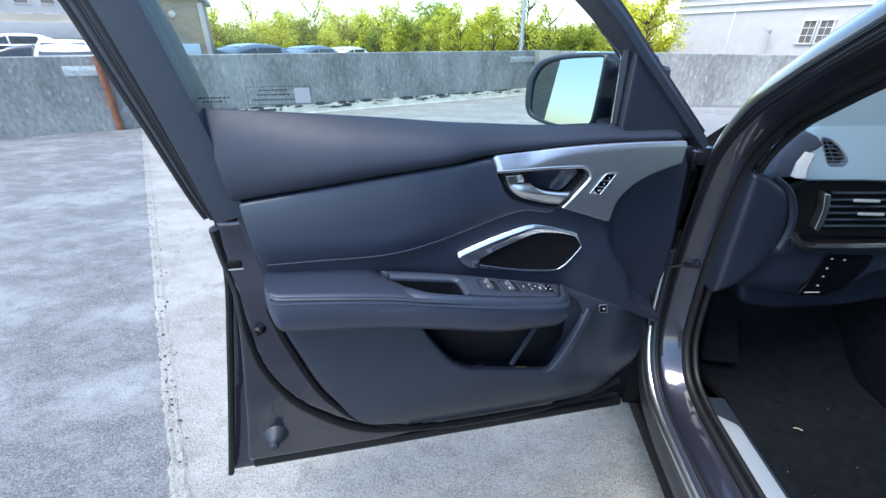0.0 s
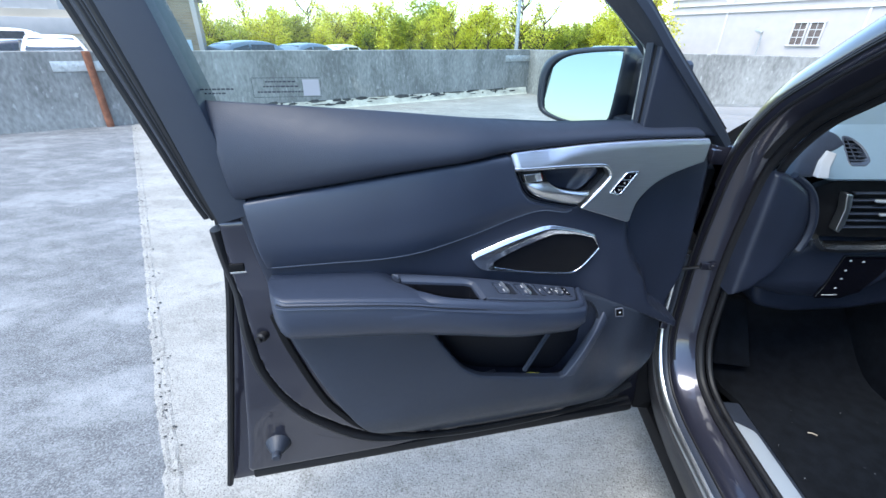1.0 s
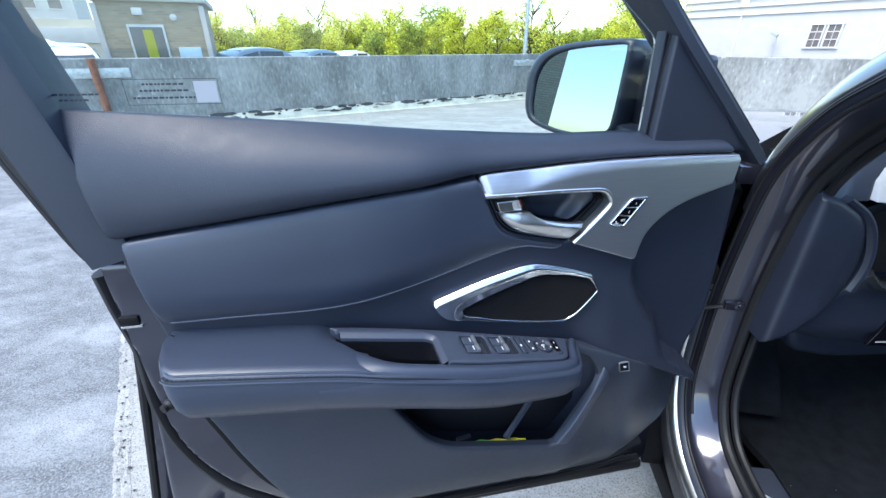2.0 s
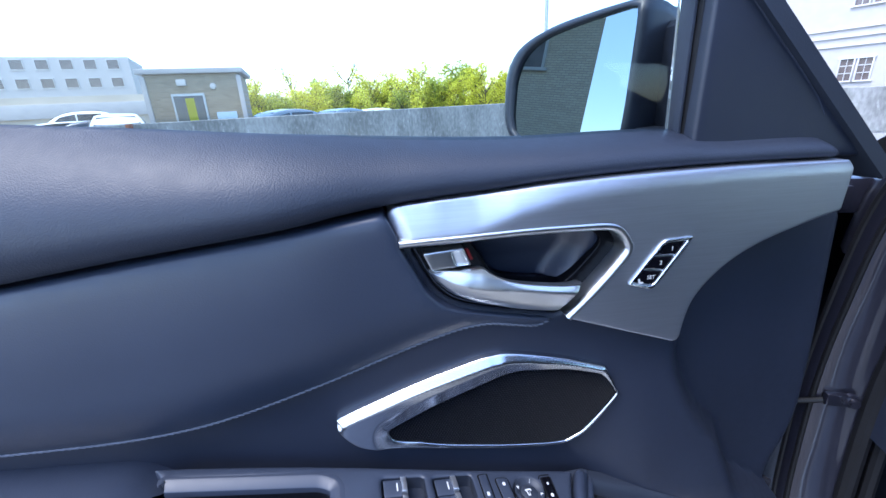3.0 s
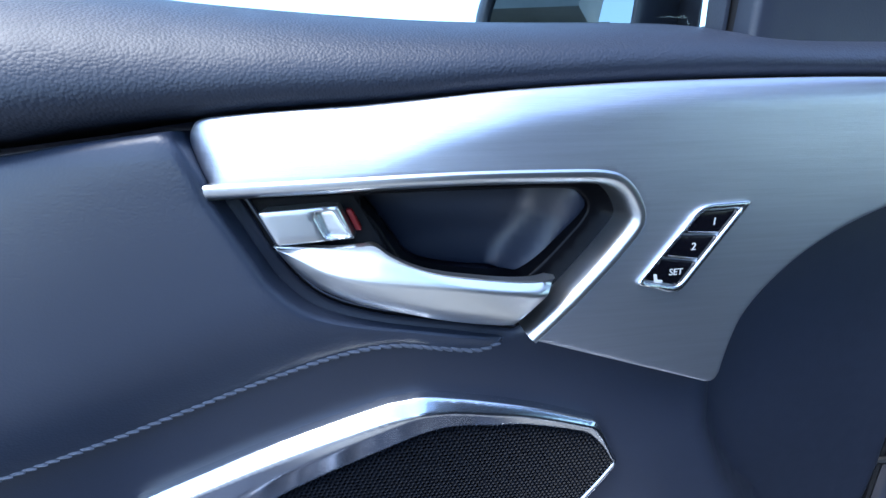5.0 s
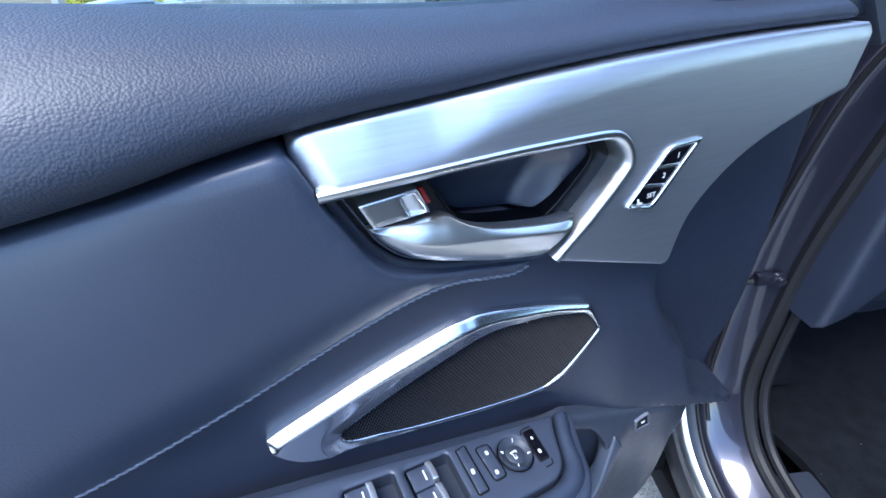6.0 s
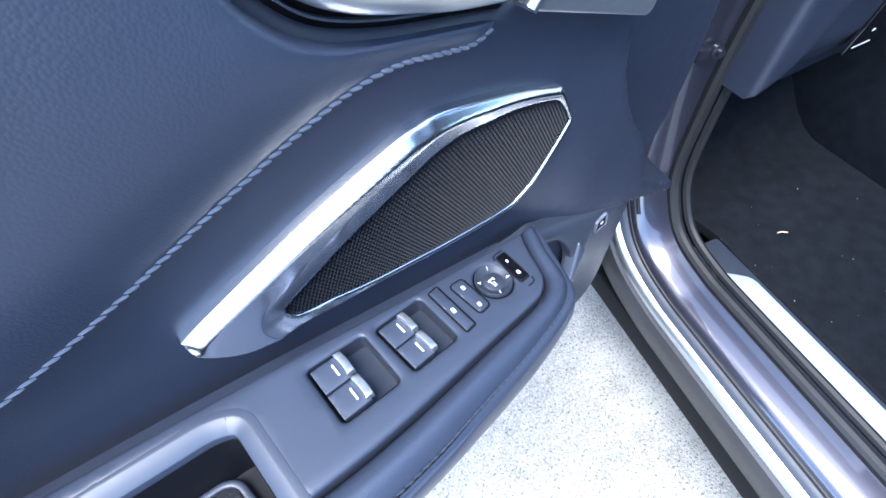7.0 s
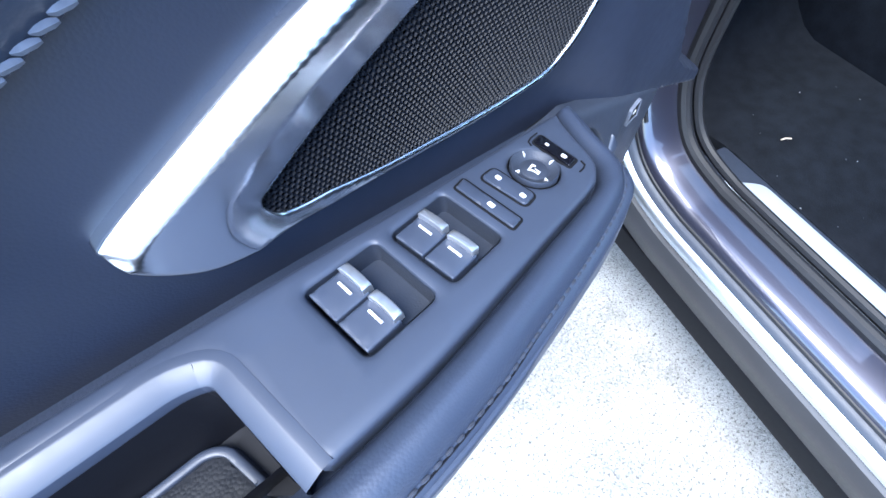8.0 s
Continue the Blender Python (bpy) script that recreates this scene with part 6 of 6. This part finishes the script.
def far_window(host, x, z, w, h, rows=2, cols=2, proud=-0.06, trim_mat=STUCCO_TRIM):
    """A sash window on a wall whose outside looks along -y of its building."""
    frame_bm = bmesh.new()
    for dx, dz, sx, sz in ((0, h / 2, w + 0.2, 0.1), (0, -h / 2 - 0.04, w + 0.3, 0.1), (-w / 2, 0, 0.08, h), (w / 2, 0, 0.08, h)):
        block((sx, 0.12, sz), (x + dx, proud, z + dz), 0.01, bm=frame_bm)
    win = part("window", frame_bm, trim_mat, host)
    part("pane", block((w, 0.03, h), (x, proud + 0.04, z)), FAR_PANE, win)
    for i in range(1, cols):
        part("glazing_bar", block((0.03, 0.05, h), (x - w / 2 + w * i / cols, proud + 0.01, z)), trim_mat, win)
    for i in range(1, rows):
        part("glazing_bar", block((w, 0.05, 0.05), (x, proud + 0.01, z - h / 2 + h * i / rows)), trim_mat, win)
    return win


# white building past the corner; its outside looks back along the deck's rear wall
wb = building("white_building", Vector((20.0, 40.3, 0)), ACROSS, 60, ALONG, 20, -0.12, 11.0, STUCCO, "white stucco building with sash windows and string courses")
for z in (3.55, 4.1, 4.6):
    part("string_course", block((60, 0.10, 0.09), (30, -0.05, z), 0.02), STUCCO_TRIM, wb)
part("base_band", block((60, 0.08, 0.3), (30, -0.04, 0.35), 0.02), STUCCO_TRIM, wb)
for i in range(5):
    for z in (2.05, 6.6):
        for dx in (-0.47, 0.47):
            far_window(wb, 10.1 + 8.4 * i + dx, z, 0.76, 1.4, 3, 2)
    part("pilaster", block((0.12, 0.06, 3.6), (4.6 + 8.4 * i, -0.03, 1.9), 0.02), STUCCO_TRIM, wb)
    part("rosette", lathe([(0.3, 0), (0.3, 0.05), (0.2, 0.08), (0.02, 0.08)], 16, Matrix.Translation((4.6 + 8.4 * i, -0.03, 4.35)) @ pose(0, 0, 0, 90, 0, 0)), STUCCO_TRIM, wb)

# stair tower of tan brick behind the rear wall
tower = building("stair_tower", Vector((-10.2, 13.9, 0)), Vector((0.92, 0.39, 0)), 2.75, Vector((-0.39, 0.92, 0)), 3.0, -0.12, 2.55, BRICK, "small tan brick stair tower with white fascia and open door")
part("fascia", block((3.1, 3.3, 0.16), (1.375, 1.5, 2.63), 0.02), STUCCO, tower, "white roof fascia")
for x in (-0.02, 2.77):
    part("corner_post", block((0.14, 0.14, 2.55), (x, -0.02, 1.2), 0.01), STUCCO, tower)
doorway = part("doorway", block((0.98, 0.06, 2.05), (1.15, -0.02, 0.92), 0.01), GALV, tower, "grey steel door frame")
# dark block painted as the shaded inside, leaf-coloured strip as daylight beyond
part("opening", block((0.86, 0.07, 1.95), (1.15, -0.025, 0.9), 0.005), DARK_PANE, doorway)
part("painted_daylight", block((0.26, 0.075, 1.8), (1.18, -0.03, 0.9), 0.004), LEAF, doorway)
part("notice", block((0.62, 0.03, 0.46), (2.2, -0.02, 1.10), 0.005), mat("pale_blue_sign", (0.45, 0.55, 0.62), 0.5, vary=0.05), tower, "pale blue notice board")
part("wall_lamp", block((0.28, 0.14, 0.2), (1.05, -0.07, 2.28), 0.03), STUCCO_TRIM, tower)
part("bell", lathe([(0.10, 0), (0.09, 0.08), (0.02, 0.1)], 14, Matrix.Translation((1.95, 0, 2.15)) @ pose(0, 0, 0, 90, 0, 0)), STUCCO_TRIM, tower)

# tan brick building to the side, whose wall shows in the mirror
brick = building("brick_building", Vector((-13.6, 10.45, 0)), Vector((0.10, -0.995, 0)), 7.25, Vector((-0.96, 0.28, 0)), 8, -0.12, 6.3, PALE_BRICK, "long tan brick building with a glazed upper storey")
brick_top = part("upper_storey", block((7.3, 2.2, 4.6), (2.95, 0.0, 8.6), 0.05), mat("grey_soffit", (0.3, 0.31, 0.32), 0.7, vary=0.08, scale=2), brick, "overhanging glazed upper storey")
for i in range(5):
    part("curtain_pane", block((1.45, 0.06, 3.6), (0.1 + 1.55 * i, 1.12, 8.8), 0.01), mat("sky_glass", (0.35, 0.42, 0.45), 0.08, metal=0.5, vary=0.05) if i == 0 else bpy.data.materials["sky_glass"], brick_top)
far_window(brick, 5.2, 5.05, 0.85, 1.25, 3, 1, 0.05)
part("wall_light", block((0.25, 0.14, 0.18), (4.2, 0.07, 4.8), 0.02), STUCCO, brick)

# far pale parking building
farb = building("far_building", Vector((-60, 42, 0)), Vector((0.86, 0.51, 0)), 30, Vector((-0.51, 0.86, 0)), 15, -0.12, 4.2, mat("tan_panels", (0.5, 0.42, 0.33), 0.85, vary=0.1, scale=0.3), "far tan and white commercial building")
part("white_band", block((30, 0.3, 1.6), (15, -0.1, 2.6), 0.02), STUCCO, farb)
farc = building("far_building", Vector((-75, 60, 0)), Vector((0.86, 0.51, 0)), 22, Vector((-0.51, 0.86, 0)), 15, -0.12, 11.0, STUCCO, "far white tower block with rows of windows")
for i in range(7):
    for j in range(4):
        far_window(farc, 1.8 + 3.0 * i, 1.8 + 2.7 * j, 1.6, 1.4, 1, 1)


# ---- parked cars beyond the wall ----
def parked_car(at, turn, paint, label, tall=0.0, length=4.5):
    c = thing("parked_car", label, "car", Matrix.Translation(at) @ Matrix.Rotation(radians(turn), 4, "Z"), group="parked cars beyond the wall")
    h = length / 2
    side = [(-h, 0.35), (-h + 0.05, 0.75), (-h + 0.35, 0.92 + tall), (-h + 1.2, 1.0 + tall), (h - 0.5, 1.0 + tall), (h - 0.05, 0.85 + tall), (h, 0.4)]
    rows = []
    for y, k in ((-0.88, 0.94), (-0.84, 1.0), (-0.4, 1.02), (0.4, 1.02), (0.84, 1.0), (0.88, 0.94)):
        rows.append([Vector((x * (1 if abs(y) < 0.86 else 0.985), y, 0.3 + (z - 0.3) * k)) for x, z in side])
    bm = quads(rows)
    bmesh.ops.holes_fill(bm, edges=[e for e in bm.edges if len(e.link_faces) == 1])
    body = part("body", bm, paint, c)
    line = curve([(-h + 0.85, 0.97), (-h + 1.25, 1.24), (-h + 1.70, 1.42), (-h + 2.3, 1.495), (h - 1.6, 1.49), (h - 1.0, 1.40), (h - 0.6, 1.20), (h - 0.3, 0.97)], 4, False)
    rows = []
    for x, z in line:
        k = (z - 0.97) / 0.52
        half = 0.80 - 0.17 * k
        rows.append([Vector((x, y, zz + tall)) for y, zz in ((-0.81, 0.95), (-half - 0.01, 0.97 + (z - 0.97) * 0.80), (-half + 0.04, 0.97 + (z - 0.97) * 0.95), (-half + 0.16, z), (0, z + 0.015 * k), (half - 0.16, z), (half - 0.04, 0.97 + (z - 0.97) * 0.95), (half + 0.01, 0.97 + (z - 0.97) * 0.80), (0.81, 0.95))])
    bm = quads(rows)
    bmesh.ops.holes_fill(bm, edges=[e for e in bm.edges if len(e.link_faces) == 1])
    part("roof", bm, paint, c, sharp=60)
    for side in (-1, 1):
        glass_bm = bmesh.new()
        for x0, x1, z0, z1 in ((-h + 1.15, -h + 2.15, 1.10, 1.37), (-h + 2.23, h - 1.15, 1.37, 1.36)):
            q = [(x0, 0.99, 0.825), (x1, 0.99, 0.825), (x1, z1, 0.735), (x0 + (0.3 if z0 < 1.2 else 0), max(z0, 1.24), 0.765)]
            glass_bm.faces.new([glass_bm.verts.new((x, side * y, z + tall)) for x, z, y in q])
        part("cabin_glass", glass_bm, DARK_PANE, c, "dark car windows")
    for xa, za, xb, zb in ((-h + 1.02, 1.10, -h + 1.64, 1.41), (h - 0.46, 1.10, h - 0.92, 1.385)):
        glass_bm = bmesh.new()
        glass_bm.faces.new([glass_bm.verts.new(v) for v in ((xa - 0.03, -0.66, za + tall), (xa - 0.03, 0.66, za + tall), (xb - (0.03 if xb < 0 else -0.03), 0.52, zb + tall), (xb - (0.03 if xb < 0 else -0.03), -0.52, zb + tall))])
        part("cabin_glass", glass_bm, DARK_PANE, c, "dark car windows")
    for x in (-h + 0.85, h - 0.85):
        for y in (-0.82, 0.82):
            part("wheel", lathe([(0.19, -0.1), (0.31, -0.1), (0.33, 0), (0.31, 0.1), (0.19, 0.1)], 18, Matrix.Translation((x, y, 0.33)) @ pose(0, 0, 0, 90, 0, 0)), RUBBER, c)
    return c


for az, d, turn, paint, label, tall in ((-23.4, 19.5, 62, SILVER_PAINT, "silver hatchback parked beyond the wall", -0.06), (-16.8, 21.0, 70, SILVER_PAINT, "pale blue saloon parked beyond the wall", -0.14), (-12.4, 26.0, 70, WHITE_PAINT, "white saloon parked far beyond the wall", -0.22),
                                       (-39.6, 19.0, 130, WHITE_PAINT, "white car parked close beyond the wall", 0.06), (-42.2, 24.0, 40, DARK_PAINT, "dark pickup truck parked beyond the wall", -0.10), (-43.0, 33.0, 34, WHITE_PAINT, "white van parked beyond the wall", 0.42)):
    parked_car((d * math.sin(radians(az)), d * math.cos(radians(az)), -0.12), turn, paint, label, tall)

# ---- steelwork on the walls ----


def bracket(a, rusty=False):
    b = thing("wall_bracket", "galvanised bracket bolted across the wall's joint", "bracket", Matrix.Translation(deck(a, 0, 0)) @ Matrix.Rotation(math.atan2(ALONG.y, ALONG.x), 4, "Z"))
    part("plate", block((0.95, 0.02, 0.15), (0, -0.012, 0.94), 0.004), GALV, b)
    for x in (-0.36, -0.16, 0.16, 0.36):
        part("bolt", lathe([(0.022, 0), (0.022, 0.015), (0.012, 0.018), (0.012, 0.035)], 8, Matrix.Translation((x, -0.022, 0.94)) @ pose(0, 0, 0, 90, 0, 0)), GALV, b)
    return b


bracket(-9.93)
bracket(-0.45)
pipe = part("drain_pipe", tube(bmesh.new(), [deck(-9.92, 0.07, z) for z in (0.0, 0.3, 0.7, 1.0, 1.16)], 0.055, 12), RUST)
tagged(pipe, "rusty brown steel pipe standing at the wall", "pipe")
pole = thing("light_pole", "slim galvanised lighting pole bolted behind the wall", "lamp post", Matrix.Translation(deck(-0.30, -0.26, 0)))
part("shaft", tube(bmesh.new(), [(0, 0, -0.12), (0, 0, 2.5), (0, 0, 6.5)], 0.06, 12, 0.04), GALV, pole)
part("base_plate", block((0.25, 0.25, 0.03), (0, 0, -0.10), 0.004), GALV, pole)
part("conduit", tube(bmesh.new(), [(-0.1, -0.33, 0.0), (-0.1, -0.33, 1.0), (0.06, -0.34, 1.02)], 0.015, 8), GALV, pole)
lamp = thing("flood_light", "small grey floodlight on a pole at the white building", "lamp", wb.matrix_world @ pose(7.6, -0.6, 0))
part("shaft", tube(bmesh.new(), [(0, 0, -0.1), (0, 0, 2.0)], 0.05, 8), GALV, lamp)
part("head", block((0.5, 0.3, 0.2), (-0.2, -0.05, 2.2), 0.03, pose(0, 0, 0, 0, 30, 0)), GALV, lamp)


# ---- trees ----
def tree_mesh(seed, height, spread, leaf, count, material_leaf):
    r = random.Random(seed)
    trunk = bmesh.new()
    tube(trunk, [(0, 0, -0.2), (0.05, 0, height * 0.25), (0.0, 0.08, height * 0.5), (0.05, 0.05, height * 0.85)], 0.14, 8, 0.03)
    tips = []
    for i in range(22):
        z0 = height * (0.18 + 0.6 * r.random())
        a = r.random() * 6.28
        reach = spread * (0.35 + 0.65 * r.random()) * (1.1 - 0.7 * z0 / height)
        tip = Vector((reach * math.cos(a), reach * math.sin(a), z0 + height * (0.10 + 0.22 * r.random())))
        half = tip * 0.5 + Vector((0, 0, z0 * 0.5 - 0.1))
        tube(trunk, [(0, 0, z0), half, tip], 0.07, 5, 0.02)
        tips += [tip, half, half.lerp(tip, 0.5)]
        for _ in range(2):
            sub = tip + Vector((r.gauss(0, 0.5), r.gauss(0, 0.5), r.gauss(0.2, 0.3)))
            tube(trunk, [half.lerp(tip, 0.6), sub], 0.03, 4, 0.01)
            tips.append(sub)
    verts, faces = [], []
    for _ in range(count):
        c = r.choice(tips) + Vector((r.gauss(0, 0.26), r.gauss(0, 0.26), r.gauss(0, 0.20)))
        n = Vector((r.gauss(0, 1), r.gauss(0, 1), r.gauss(0.4, 1))).normalized()
        e = n.cross(Vector((r.gauss(0, 1), r.gauss(0, 1), r.gauss(0, 1)))).normalized()
        f = n.cross(e)
        s = leaf * (0.6 + 0.8 * r.random())
        k = len(verts)
        verts += [c - e * s, c + f * s * 0.45, c + e * s, c - f * s * 0.45]
        faces.append((k, k + 1, k + 2, k + 3))
    me = bpy.data.meshes.new("crown")
    me.from_pydata(verts, [], faces)
    me.materials.append(material_leaf)
    return trunk, me


def tree(seed, height, spread, leaf, count, material_leaf, label):
    t = thing("tree", label, "tree", group="trees behind the deck")
    trunk, me = tree_mesh(seed, height, spread, leaf, count, material_leaf)
    part("trunk", trunk, BARK, t)
    crown = new("crown", me)
    crown.parent = t
    return t


rt = random.Random(11)
kinds = [tree(1, 4.6, 2.6, 0.11, 4300, LEAF, "spring tree in bright yellow-green leaf"), tree(2, 5.6, 2.5, 0.10, 4000, LEAF, "tall spring tree in bright yellow-green leaf"),
         tree(3, 4.0, 2.8, 0.11, 4300, LEAF_DARK, "bushy tree in mid green leaf"), tree(4, 5.2, 2.4, 0.10, 1500, LEAF, "thin tree with bare twigs and sparse new leaves")]
placed = 0
for az in np.arange(-27.5, 24.6, 1.35):
    d = 30 + 10 * rt.random()
    k = rt.choices([0, 1, 2, 3], [4, 2, 3, 1])[0]
    if abs(az + 26) < 1.2 or abs(az - 8) < 1.2:
        k = 3
    m = Matrix.Translation((d * math.sin(radians(az)), d * math.cos(radians(az)), -0.12)) @ Matrix.Rotation(rt.random() * 6.28, 4, "Z")
    size = (0.55 + 0.45 * rt.random() ** 1.6) * d / 36
    if placed < 4 and k == placed:
        kinds[k].matrix_world = m @ Matrix.Scale(size, 4)
        placed += 1
        continue
    t = copy_thing(kinds[k], m)
    t.scale = (size, size, size)
for i in range(4):
    if kinds[i].matrix_world.translation.length < 1:
        az = -20 + 12 * i
        kinds[i].matrix_world = Matrix.Translation((38 * math.sin(radians(az)), 38 * math.cos(radians(az)), -0.12))
hedge_v, hedge_f = [], []
rh = random.Random(3)
for _ in range(15000):
    az, d = radians(-30 + 56 * rh.random()), 41 + 6 * rh.random()
    z = 2.3 * rh.random() ** 0.8 * (0.8 + 0.25 * math.sin(az * 40) * math.sin(az * 17 + 1))
    c = Vector((d * math.sin(az), d * math.cos(az), z))
    e, f = Vector((rh.gauss(0, 1), rh.gauss(0, 1), rh.gauss(0, 1))).normalized() * 0.26, Vector((rh.gauss(0, 1), rh.gauss(0, 1), rh.gauss(0, 1))).normalized() * 0.16
    k = len(hedge_v)
    hedge_v += [c - e, c + f, c + e, c - f]
    hedge_f.append((k, k + 1, k + 2, k + 3))
me = bpy.data.meshes.new("far_woods")
me.from_pydata(hedge_v, [], hedge_f)
me.materials.append(LEAF_DARK)
tagged(new("far_woods", me), "dense green woods in spring leaf behind the trees", "woods", kind="stuff")
